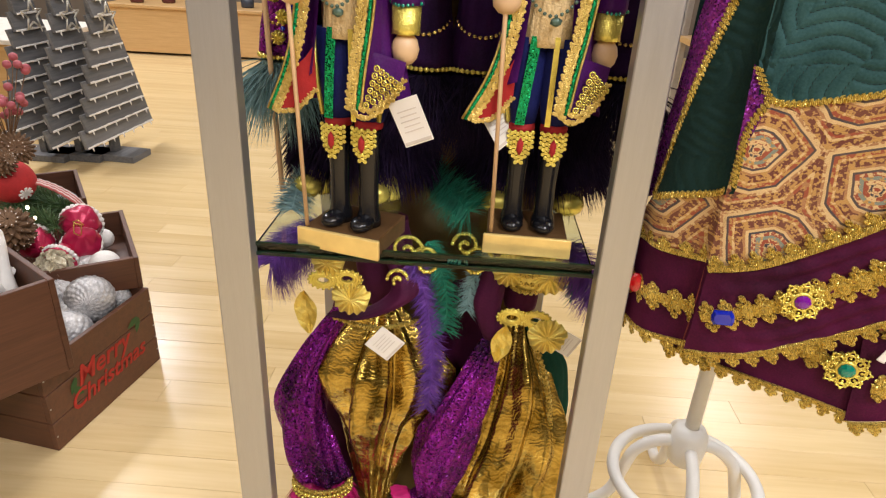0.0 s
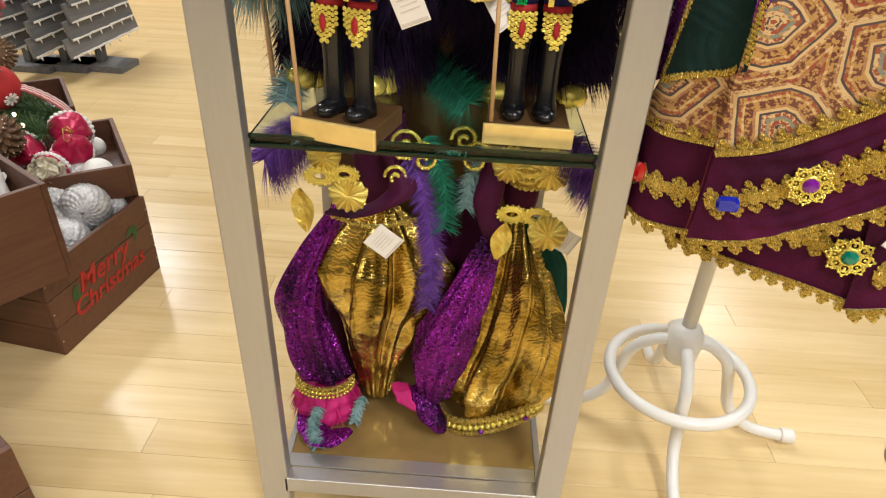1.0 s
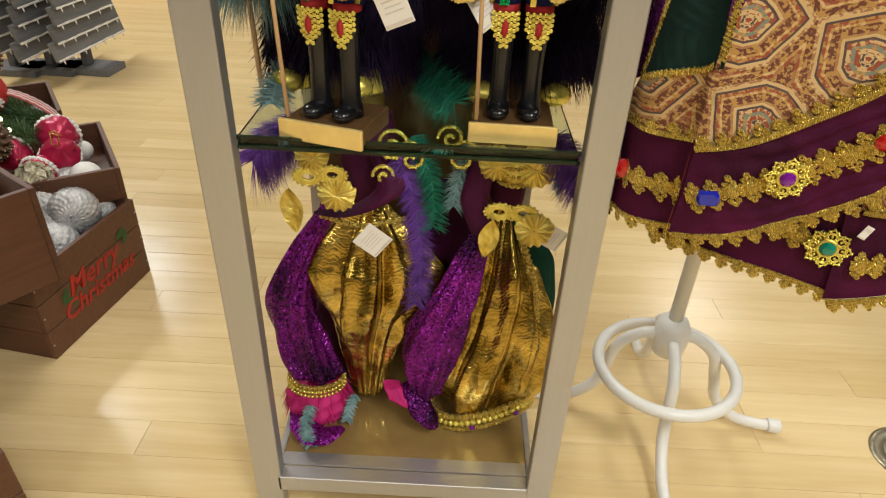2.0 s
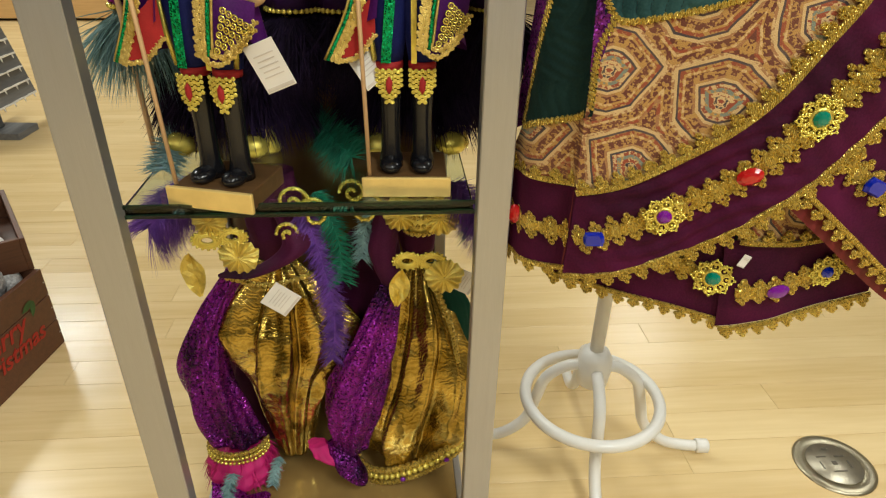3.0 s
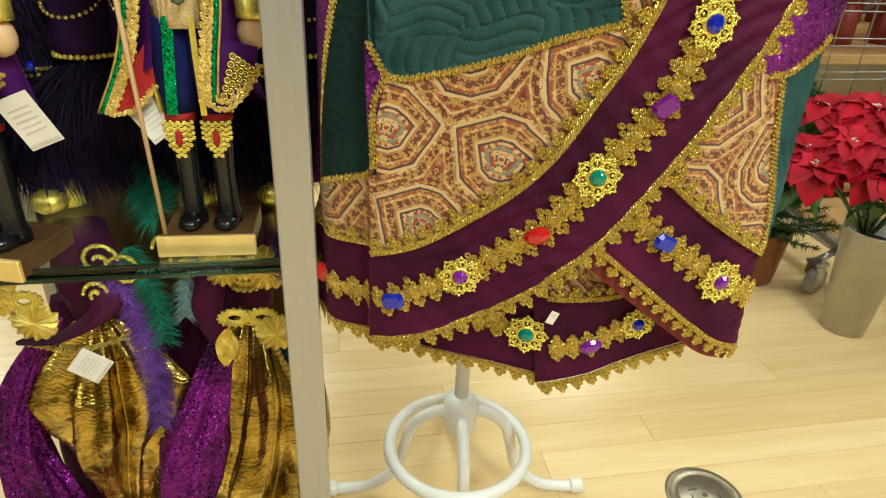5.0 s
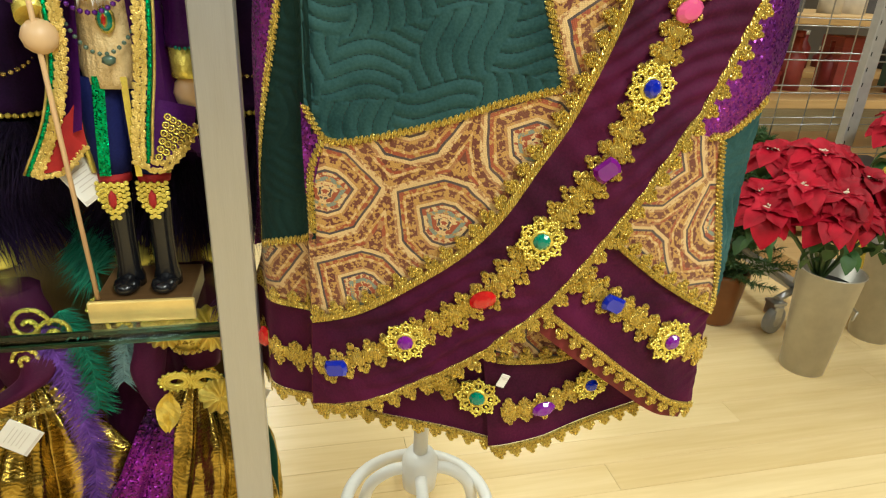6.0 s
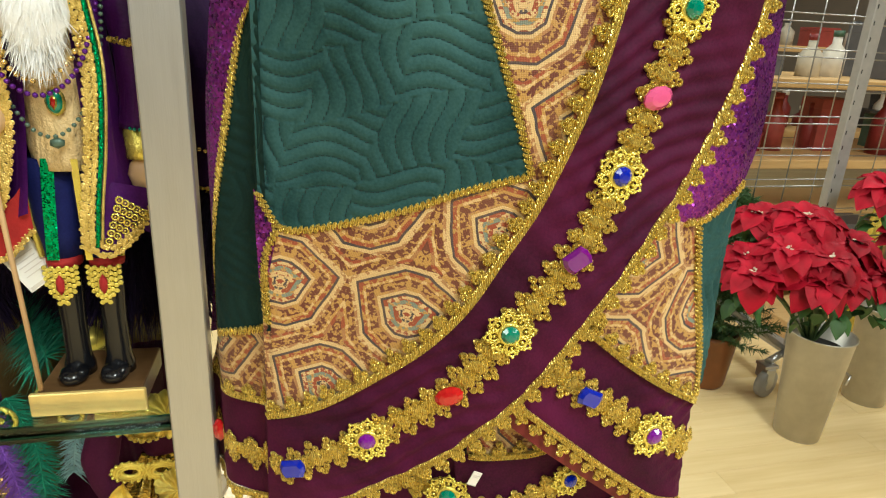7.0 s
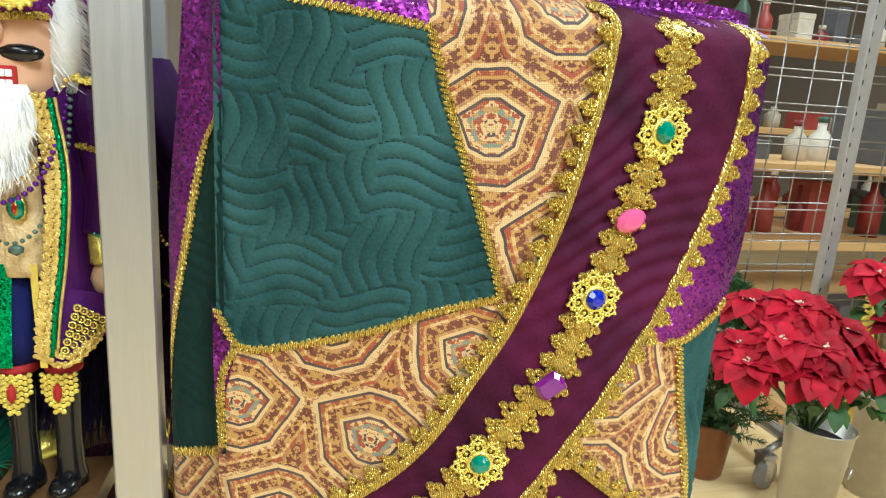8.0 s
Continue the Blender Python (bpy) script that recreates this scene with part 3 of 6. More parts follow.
def jewel(parent, x, z, colour, shape, turn=0.0, surface=drape, off=0.0, flower=False, size=1.0):
    """A faceted jewel, some in a gold filigree flower."""
    p = surface(x, z, off)
    e = 0.004
    nx = (surface(x + e, z, off).y - surface(x - e, z, off).y) / (2 * e)
    face = Matrix.Translation(p) @ pose(0, 0, 0, 0, 0, math.degrees(math.atan(nx))) @ pose(0, 0, 0, 90, 0, 0) @ pose(0, 0, 0, 0, 0, turn)
    host = parent
    lift = 0.004
    if flower:
        bm = bmesh.new()
        for k in range(8):
            a = math.pi * k / 4
            for rr, r, thick in ((0.0150, 0.0046, 0.0011), (0.0205, 0.0030, 0.0011)):
                c = Vector((math.cos(a) * rr, math.sin(a) * rr, 0.0035))
                tube([c + Vector((math.cos(q) * r, math.sin(q) * r, 0)) for q in np.linspace(0, 2 * math.pi, 10, endpoint=False)], thick, 5, bm, closed=True)
            for da, rr in ((0.0, 0.0245), (0.20, 0.0215), (-0.20, 0.0215), (0.39, 0.0125), (0.39, 0.0165), (0.30, 0.0195), (-0.30, 0.0195), (0.0, 0.0150)):
                ball(0.0019, (math.cos(a + da) * rr, math.sin(a + da) * rr, 0.0035), sub=1, bm=bm)
        lathe([(0.0118, 0.001), (0.0118, 0.0045), (0.0095, 0.006), (0.0080, 0.0045)], 20, bm)
        bm.transform(Matrix.Diagonal((size, size, size, 1)))
        ob = part("filigree_flower", bm, BRIGHT, parent, "pierced gold filigree flower", True)
        ob.matrix_basis = face
        host, face, lift = ob, Matrix(), 0.0055 * size
    bm = bmesh.new()
    if shape == "round":
        r = 0.0088 * size
        lathe([(r, 0), (r, 0.0015), (r * 0.62, 0.0045), (r * 0.3, 0.0052)], 10, bm)
    elif shape == "oval":
        lathe([(0.0105, 0), (0.0105, 0.0020), (0.0070, 0.0052), (0.0035, 0.0060)], 12, bm)
        bm.transform(Matrix.Diagonal((1.25, 0.85, 1, 1)))
    else:
        a, b = 0.0115, 0.0085
        cut = 0.35
        prof = [(1, 0), (1, 0.0025), (0.72, 0.0060), (0.6, 0.0060)]
        rings = []
        for s, hgt in prof:
            pts = [(a, b * cut), (a * (1 - cut * 0.6), b), (-a * (1 - cut * 0.6), b), (-a, b * cut), (-a, -b * cut), (-a * (1 - cut * 0.6), -b), (a * (1 - cut * 0.6), -b), (a, -b * cut)]
            rings.append([bm.verts.new((px * s, py * s, hgt)) for px, py in pts])
        for r0, r1 in zip(rings, rings[1:]):
            for k in range(8):
                bm.faces.new((r0[k], r0[(k + 1) % 8], r1[(k + 1) % 8], r1[k]))
        bm.faces.new(rings[-1])
    for f in bm.faces:
        f.smooth = False
    ob = part("jewel", bm, GEMS[colour], host, "faceted " + colour + " jewel")
    ob.matrix_basis = face @ Matrix.Translation((0, 0, lift))


skirt = thing("tree_skirt", Matrix(), "green velvet, brocade and plum patchwork tree skirt with jewelled gold braid", "tree skirt")
UPPER = [(0.585, 0.761), (0.635, 0.782), (0.686, 0.820), (0.724, 0.856), (0.756, 0.898), (0.784, 0.949), (0.808, 0.994), (0.831, 1.062), (0.851, 1.145), (0.862, 1.192), (0.869, 1.250)]
LOWER = [(0.582, 0.652), (0.636, 0.669), (0.692, 0.703), (0.735, 0.736), (0.774, 0.778), (0.813, 0.821), (0.848, 0.876), (0.876, 0.922), (0.902, 0.969), (0.929, 1.013), (0.949, 1.057), (0.968, 1.112), (0.978, 1.166), (0.978, 1.250)]
MIDDLE = [(0.588, 0.703), (0.608, 0.713), (0.674, 0.752), (0.743, 0.812), (0.789, 0.879), (0.839, 0.950), (0.868, 1.023), (0.889, 1.087), (0.909, 1.156), (0.919, 1.240)]
GREEN_LOW = [(0.586, 0.983), (0.594, 0.966), (0.608, 0.952), (0.649, 0.961), (0.705, 0.982), (0.745, 1.000), (0.798, 1.018)]
GREEN_TOP = [(0.588, 1.240), (0.638, 1.228), (0.683, 1.222), (0.736, 1.215)]
GREEN_RIGHT = [(0.736, 1.215), (0.756, 1.149), (0.777, 1.085), (0.798, 1.018)]
part("green_patch", loft(GREEN_TOP, GREEN_LOW, 190, 220, relief=quilt_relief), GREEN_V, skirt, "green velvet patch quilted in wavy channels")
part("brocade_patch", loft(GREEN_RIGHT, [(0.877, 1.243), (0.864, 1.165), (0.842, 1.075), (0.815, 0.991)], 50, 40, off=-0.0005), BROCADE_B, skirt, "woven brocade patch with shield medallions")
part("brocade_patch", loft(GREEN_LOW, UPPER[:7], 70, 50, off=-0.0005), BROCADE, skirt, "woven brocade patch with shield medallions")
part("sequin_patch", loft([(0.583, 0.985), (0.583, 0.95), (0.584, 0.90)], [(0.590, 0.975), (0.600, 0.952), (0.589, 0.895)], 12, 4, off=-0.0012), SEQUIN, skirt, "purple sequined patch")
part("sequin_patch", loft([(0.585, 1.262), (0.640, 1.262), (0.740, 1.255)], [(0.588, 1.238), (0.638, 1.226), (0.738, 1.213)], 30, 8, off=0.001), SEQUIN, skirt, "purple sequined patch")
part("sequin_patch", loft([(0.870, 1.262), (0.94, 1.262), (1.019, 1.262)], [(0.872, 1.246), (0.94, 1.240), (1.019, 1.238)], 30, 8, off=-0.004), SEQUIN, skirt, "purple sequined patch")
part("brocade_patch", loft([(0.733, 1.262), (0.80, 1.262), (0.878, 1.262)], [(0.736, 1.210), (0.80, 1.212), (0.880, 1.225)], 30, 14, off=0.0008), BROCADE_B, skirt, "woven brocade patch with shield medallions")
part("plum_band", loft(UPPER, LOWER, 260, 40, off=-0.0040, relief=pucker), PLUM_V, skirt, "plum velvet band")
part("lining", loft(UPPER, LOWER, 60, 8, off=0.006), LINING, skirt, "dark red lining")

# the panel that hangs under the band at the open end
under = 0.010
part("sequin_patch", loft([(0.935, 0.980), (0.955, 1.055), (0.975, 1.110), (0.980, 1.166), (0.975, 1.250)], [(0.950, 0.976), (0.975, 0.980), (1.012, 1.012), (1.030, 1.100), (1.020, 1.250)], 60, 20, off=under), SEQUIN, skirt, "purple sequined patch")
part("green_patch", loft([(0.955, 0.985), (0.968, 0.975), (0.993, 0.884), (1.008, 0.780)], [(1.013, 1.018), (1.015, 0.950), (1.016, 0.880), (1.021, 0.790)], 60, 30, off=under + 0.004, relief=quilt_relief), GREEN_V, skirt, "green velvet patch quilted in wavy channels")
FLAP_TOP = [(0.862, 0.873), (0.922, 0.826), (1.006, 0.774)]
FLAP_LOW = [(0.812, 0.793), (0.866, 0.749), (0.926, 0.700), (0.970, 0.668), (1.010, 0.652)]
part("brocade_patch", loft(FLAP_TOP, [(0.925, 0.980), (0.950, 0.986), (0.967, 0.973)], 50, 40, off=under), BROCADE_C, skirt, "woven brocade patch with shield medallions")
part("plum_band", loft(FLAP_TOP, FLAP_LOW, 120, 40, off=under - 0.001, relief=pucker), PLUM_V, skirt, "plum velvet band")
part("lining", loft([(x, z + 0.01) for x, z in FLAP_LOW], [(x - 0.016, z - 0.019) for x, z in FLAP_LOW], 40, 4, off=under + 0.004), LINING, skirt, "dark red lining")

# the far side of the hem, seen below the front
deep = 0.052
part("plum_band", loft([(0.578, 0.72), (0.66, 0.72), (0.776, 0.715)], [(0.579, 0.622), (0.660, 0.613), (0.787, 0.593)], 40, 20, off=deep), PLUM_V, skirt, "plum velvet band")
part("plum_band", loft([(0.764, 0.709), (0.85, 0.715), (0.955, 0.735)], [(0.778, 0.584), (0.870, 0.612), (0.955, 0.642)], 40, 20, off=deep - 0.006), PLUM_V, skirt, "plum velvet band")
part("brocade_patch", loft([(0.777, 0.76), (0.85, 0.765), (0.955, 0.77)], [(0.777, 0.708), (0.85, 0.712), (0.955, 0.732)], 30, 8, off=deep - 0.004), BROCADE, skirt, "woven brocade patch with shield medallions")

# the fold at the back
# darkened green stands in for the shade on this fold
part("green_patch", loft([(-0.25, 1.15), (0.05, 1.135), (0.30, 1.11)], [(-0.25, 0.853), (0.5, 0.835), (1, 0.812)], 50, 160, side_drape, relief=lambda s, z: quilt_relief(s * 0.09, z)), GREEN_SHADED, skirt, "green velvet patch, its shade put into a darker green")
part("sequin_patch", loft([(-0.25, 1.25), (0.0, 1.25), (0.25, 1.25)], [(-0.25, 1.15), (0.05, 1.135), (0.30, 1.11)], 30, 30, side_drape), SEQUIN, skirt, "purple sequined patch")
part("sequin_patch", loft([(0.25, 1.25), (0.30, 1.11), (0.55, 1.0), (0.80, 0.89), (1.0, 0.812)], [(0.45, 1.25), (0.60, 1.11), (0.85, 1.0), (1.05, 0.89), (1.20, 0.80)], 60, 12, side_drape), SEQUIN, skirt, "purple sequined patch")
part("brocade_patch", loft([(-0.25, 0.853), (0.5, 0.835), (1, 0.812)], [(-0.25, 0.772), (0.5, 0.764), (1.25, 0.753)], 30, 20, side_drape), BROCADE, skirt, "woven brocade patch with shield medallions")
part("plum_band", loft([(-0.25, 0.772), (0.5, 0.764), (1.25, 0.753)], [(-0.25, 0.660), (0.5, 0.650), (1.25, 0.640)], 30, 20, side_drape), PLUM_V, skirt, "plum velvet band")
bm = loft([(0.56, 1.26), (0.80, 1.26), (1.02, 1.26)], [(0.55, 0.66), (0.80, 0.62), (1.02, 0.66)], 40, 40, off=0.10)
part("back_sheet", bm, GREEN_V, skirt, "green velvet back hanging behind the rail")
bm = bmesh.new()
tops = [[bm.verts.new((x, drape(x, 1.252).y + d, 1.252 + h)) for x in np.linspace(0.565, 1.02, 30)] for d, h in ((0.0, 0.0), (0.02, 0.006), (0.045, 0.006), (0.07, 0.0), (0.085, -0.02))]
for r, q in zip(tops, tops[1:]):
    for i in range(29):
        bm.faces.new((r[i], r[i + 1], q[i + 1], q[i])).smooth = True
part("top_fold", bm, SEQUIN, skirt, "purple sequined fold over the rail")

def in_green(x, z):
    low, top = [np.interp(x, [p[0] for p in line[1:]], [p[1] for p in line[1:]]) for line in (GREEN_LOW, GREEN_TOP)]
    right = np.interp(z, [p[1] for p in GREEN_RIGHT[::-1]], [p[0] for p in GREEN_RIGHT[::-1]])
    return 0.592 < x < right - 0.004 and low + 0.006 < z < min(top, 1.25) - 0.006


stitching(in_green, drape, skirt)
braid("cord_trim", GREEN_LOW, skirt, "cord")
braid("cord_trim", GREEN_RIGHT, skirt, "cord")
braid("cord_trim", [(0.600, 0.952), (0.589, 0.92), (0.589, 0.86)], skirt, "cord", off=-0.001)
braid("cord_trim", GREEN_TOP, skirt, "cord")
braid("cord_trim", [(0.950, 0.976), (0.975, 0.980), (1.012, 1.012)], skirt, "cord", off=under)
braid("cord_trim", [(0.966, 0.973), (0.988, 0.880), (1.008, 0.780)], skirt, "cord", off=under)
braid("scalloped_braid", UPPER, skirt, "crown", 1, off=-0.0035)
braid("scalloped_braid", LOWER, skirt, "crown", -1, off=-0.0035)
braid("jewelled_braid", MIDDLE, skirt, "gimp", 1, off=-0.0045)
braid("scalloped_braid", FLAP_TOP, skirt, "crown", 1, off=under - 0.002)
braid("scalloped_braid", FLAP_LOW, skirt, "crown", -1, off=under - 0.002)
braid("jewelled_braid", [(0.835, 0.835), (0.876, 0.803), (0.949, 0.754), (1.012, 0.720)], skirt, "gimp", 1, off=under - 0.002)
braid("scalloped_braid", [(0.579, 0.622), (0.660, 0.613), (0.787, 0.593)], skirt, "crown", -1, off=deep - 0.002)
braid("scalloped_braid", [(0.779, 0.584), (0.870, 0.612), (0.955, 0.642)], skirt, "crown", -1, off=deep - 0.008)
braid("jewelled_braid", [(0.660, 0.672), (0.762, 0.655)], skirt, "gimp", 1, off=deep - 0.002)
braid("jewelled_braid", [(0.786, 0.640), (0.832, 0.649), (0.888, 0.674), (0.945, 0.695)], skirt, "gimp", 1, off=deep - 0.008)
braid("scalloped_braid", [(0.777, 0.708), (0.85, 0.712), (0.92, 0.727)], skirt, "crown", 1, off=deep - 0.008)


def on_side(x, z, off=0.0):
    p = side_drape(max(-0.1, min(1.25, (0.589 - x) / 0.089)), z)
    return Vector((p.x, p.y - 0.002 + off, p.z))


def side_line(pairs):
    return [(0.589 - 0.089 * s, z) for s, z in pairs]


braid("cord_trim", side_line([(-0.1, 1.143), (0.05, 1.135), (0.30, 1.11), (0.55, 1.0), (0.80, 0.89), (1.0, 0.812)]), skirt, "cord", surface=on_side)
braid("cord_trim", side_line([(0, 0.853), (0.5, 0.835), (1, 0.812)]), skirt, "cord", surface=on_side)
braid("scalloped_braid", side_line([(0, 0.768), (0.5, 0.762), (1.2, 0.754)]), skirt, "crown", -1, surface=on_side)
braid("jewelled_braid", side_line([(0, 0.706), (0.5, 0.700), (1.2, 0.692)]), skirt, "gimp", 1, surface=on_side)
braid("scalloped_braid", side_line([(0, 0.660), (0.5, 0.650), (1.2, 0.641)]), skirt, "crown", 1, surface=on_side)
jewel(skirt, 0.508, 0.700, "red", "oval", 80, surface=on_side)

for x, z, colour, shape, turn, flower in (
    (0.608, 0.713, "blue", "square", 10, False), (0.674, 0.752, "purple", "round", 0, True), (0.743, 0.812, "red", "oval", 25, False), (0.789, 0.879, "green", "round", 10, True),
    (0.839, 0.950, "violet", "square", 40, False), (0.868, 1.023, "blue", "round", 12, True), (0.889, 1.087, "pink", "oval", 15, False), (0.909, 1.156, "green", "round", 8, True)):
    jewel(skirt, x, z, colour, shape, turn, off=-0.0055, flower=flower, size=0.9)
jewel(skirt, 0.876, 0.803, "blue", "square", -25, off=under - 0.003)
jewel(skirt, 0.949, 0.754, "purple", "round", 0, off=under - 0.003, flower=True)
jewel(skirt, 0.762, 0.655, "green", "round", 0, off=deep - 0.003, flower=True)
jewel(skirt, 0.832, 0.649, "purple", "oval", 15, off=deep - 0.010)
jewel(skirt, 0.888, 0.674, "blue", "round", 15, off=deep - 0.010, flower=True, size=0.85)
# ---- figures in the cabinet ----
PURPLE_SATIN = velvet_material("purple_satin", (0.028, 0.003, 0.052), (0.085, 0.012, 0.140))
PURPLE_SATIN.node_tree.nodes["Principled BSDF"].inputs["Roughness"].default_value = 0.4
NAVY = velvet_material("navy_velvet", (0.006, 0.008, 0.06), (0.015, 0.02, 0.13))
TUNIC = mat("gold_ribbed_cloth", (0.66, 0.44, 0.18), 0.5, 0.15, 0.2, 120, 0.9, 420, alt=(0.88, 0.68, 0.36))
LACE = mat("pale_gold_lace", (0.60, 0.38, 0.05), 0.28, 0.7, 0.25, 150, 0.6, 500, alt=(1.0, 0.80, 0.28))
SKIN = mat("painted_face", (0.72, 0.42, 0.26), 0.4, 0, 0.06, 30)
PALEWOOD = mat("pale_turned_wood", (0.74, 0.50, 0.28), 0.4, 0, 0.1, 30)
WHITE_FUR = mat("white_fur", (0.86, 0.85, 0.84), 0.9, 0, 0.05, 90, 0.5, 300)
GREEN_GLIT = sequin_material("green_glitter", (0.004, 0.16, 0.05), (0.02, 0.48, 0.16), 0.0016, 0.8)
RED_FELT = mat("red_felt", (0.38, 0.012, 0.014), 0.75, 0, 0.2, 80, 0.3, 400)
MAGENTA = mat("magenta_feather", (0.48, 0.006, 0.14), 0.7, 0, 0.3, 60)
BASEGOLD = mat("gilded_wood", (0.90, 0.66, 0.24), 0.30, 0.45, 0.15, 40, 0.15, 120)
BROWNTOP = wood_material("dark_walnut", (0.07, 0.035, 0.012), (0.20, 0.11, 0.045), "X", 0.35, 8)
BLACK_FUR = mat("black_purple_fur", (0.007, 0.004, 0.012), 0.85, 0, 0.5, 60, 0, 200, 0.2, alt=(0.028, 0.013, 0.052))
TEAL_FUR = mat("teal_feather", (0.04, 0.16, 0.17), 0.75, 0, 0.4, 60, alt=(0.34, 0.50, 0.50))
EMERALD = mat("green_feather", (0.006, 0.10, 0.055), 0.75, 0, 0.4, 60, alt=(0.015, 0.22, 0.125))
VIOLET_FTH = mat("violet_feather", (0.07, 0.012, 0.20), 0.7, 0, 0.35, 60, alt=(0.20, 0.06, 0.42))
GOLD_LAME = lame_material("gold_lame", (0.20, 0.122, 0.010), (0.90, 0.66, 0.16))
SEQ_SHINE = sequin_material("violet_sequins", (0.016, 0.001, 0.028), (0.30, 0.016, 0.35), 0.0026, 0.95)
DARK_GREEN = velvet_material("dark_green_satin", (0.003, 0.028, 0.018), (0.008, 0.06, 0.038))
PEARL = mat("bead_gold", (0.85, 0.62, 0.22), 0.2, 0.8, 0.1, 40)
CARD = mat("white_card", (0.80, 0.76, 0.70), 0.7, 0, 0.06, 30)
CARD_INK = mat("card_print", (0.62, 0.56, 0.50), 0.7)
BEAD_PURPLE = mat("bead_purple", (0.10, 0.01, 0.22), 0.2, 0.3, 0.1, 40)
JADE = mat("bead_jade", (0.10, 0.16, 0.12), 0.3, 0.2, 0.2, 40)


def sack(points, radii, bm, slot, seg=56, folds=9, amp=0.10, flat=0.75, rows=36, seed=0, twist=0.0):
    """Gathered cloth round a curved axis: radii along it, folds that wander."""
    pts, rad = spline(points, rows), np.interp(np.linspace(0, 1, rows), np.linspace(0, 1, len(radii)), radii)
    rnd = random.Random(seed)
    ph = [rnd.uniform(0, 6.3) for _ in range(4)]
    b = bmesh.new()
    rings = []
    for i, p in enumerate(pts):
        f = i / (rows - 1)
        ring = []
        for k in range(seg):
            a = 2 * math.pi * k / seg
            w = math.sin(folds * a + ph[0] + 3 * f + twist * f) * 0.6 + math.sin((folds * 0.5 + 1.0) // 1 * a + ph[1] - 4 * f) * 0.5 + 0.35 * math.sin((folds * 2 + 1) * a + ph[2] + 6 * f)
            r = rad[i] * (1 + amp * w + 0.04 * math.sin(17 * f + 3 * a + ph[3]))
            ring.append(b.verts.new((p[0] + r * math.cos(a), p[1] + r * math.sin(a) * flat, p[2] + 0.25 * amp * rad[i] * w)))
        rings.append(ring)
    for r, q in zip(rings, rings[1:]):
        for k in range(seg):
            b.faces.new((r[k], r[(k + 1) % seg], q[(k + 1) % seg], q[k])).smooth = True
    b.faces.new(rings[0][::-1]), b.faces.new(rings[-1])
    bmesh.ops.recalc_face_normals(b, faces=b.faces[:])
    return merge(bm, b, slot)


def strands(spots, bm, slot, length, width, droop=0.5, seed=0, spread=0.4):
    """Hair or feather barbs: thin blades from (place, direction) pairs."""
    rnd = random.Random(seed)
    b = bmesh.new()
    for p, d in spots:
        p, d = Vector(p), Vector(d)
        d = (d + Vector([rnd.gauss(0, spread) for _ in range(3)])).normalized()
        ln = length * rnd.uniform(0.6, 1.2)
        side = d.cross(Vector((rnd.gauss(0, 1), rnd.gauss(0, 1), rnd.gauss(0, 1)))).normalized() * width
        m1 = p + d * ln * 0.5 + Vector((0, 0, -droop * ln * 0.18))
        m2 = p + d * ln + Vector((0, 0, -droop * ln * 0.6))
        v = [b.verts.new(q) for q in (p - side, p + side, m1 + side * 0.8, m1 - side * 0.8, m2)]
        b.faces.new((v[0], v[1], v[2], v[3])), b.faces.new((v[3], v[2], v[4]))
    return merge(bm, b, slot)


def plume(points, reach, bm, slot, count=260, seed=0, width=0.0011, droop=0.4):
    """A feather: barbs on both sides of a curved quill."""
    pts = [Vector(p) for p in spline(points, count)]
    spots = []
    rnd = random.Random(seed)
    for i, p in enumerate(pts[:-1]):
        t = (pts[i + 1] - p).normalized()
        n = t.cross(Vector((0.2, -1, 0.1))).normalized()
        for e in (-1, 1):
            for _ in range(2):
                spots.append((p, t * 0.55 + n * e))
    tube(pts[::8], 0.0010, 5, bm, slot)
    return strands(spots, bm, slot, reach, width * 0.6, droop, seed, 0.26)


def sheet(rows, bm, slot):
    """Cloth through rows of points, smooth."""
    b = bmesh.new()
    grid = [[b.verts.new(p) for p in row] for row in rows]
    for r, q in zip(grid, grid[1:]):
        for k in range(len(r) - 1):
            b.faces.new((r[k], r[k + 1], q[k + 1], q[k])).smooth = True
    return merge(bm, b, slot)


def beads(points, r, bm, slot, gap=2.1):
    length = sum(math.dist(a, b) for a, b in zip(spline(points, 40), spline(points, 40)[1:]))
    for p in spline(points, max(3, int(length / (r * gap)))):
        ball(r, p, sub=1, bm=bm, slot=slot)
    return bm


def lace(points, width, bm, slot, seed=0, pitch=0.006, r=0.0032):
    """Gold lace edging: a flat row of little rings and dots in front of cloth, facing -y."""
    pts = spline(points, max(4, int(sum(math.dist(a, b) for a, b in zip(points, points[1:])) / pitch)))
    rnd = random.Random(seed)
    for i, p in enumerate(pts):
        o = width * 0.5 * (1 if i % 2 else -1)
        for dx, dz in ((0, 0), (o, 0.001), (-o * 0.6, 0.002)):
            lathe([(r, 0), (r, r * 0.38), (r * 0.53, r * 0.56), (r * 0.25, r * 0.19)], 7, bm, Matrix.Translation((p[0] + dx + rnd.uniform(-0.0006, 0.0006), p[1], p[2] + dz)) @ Matrix.Rotation(radians(90), 4, "X"), slot)
    return bm


def spiral(cx, y, cz, r, turns, bm, slot, flip=1, thick=0.003):
    pts = [(cx + flip * r * (1 - 0.8 * f) * math.cos(turns * 2 * math.pi * f), y - 0.006 * f, cz + r * (1 - 0.8 * f) * math.sin(turns * 2 * math.pi * f)) for f in np.linspace(0, 1, 26)]
    tube(pts, thick, 6, bm, slot)
    for p in pts[::2]:
        ball(thick * 1.1, (p[0], p[1] - thick * 0.8, p[2]), sub=1, bm=bm, slot=slot)
    return bm


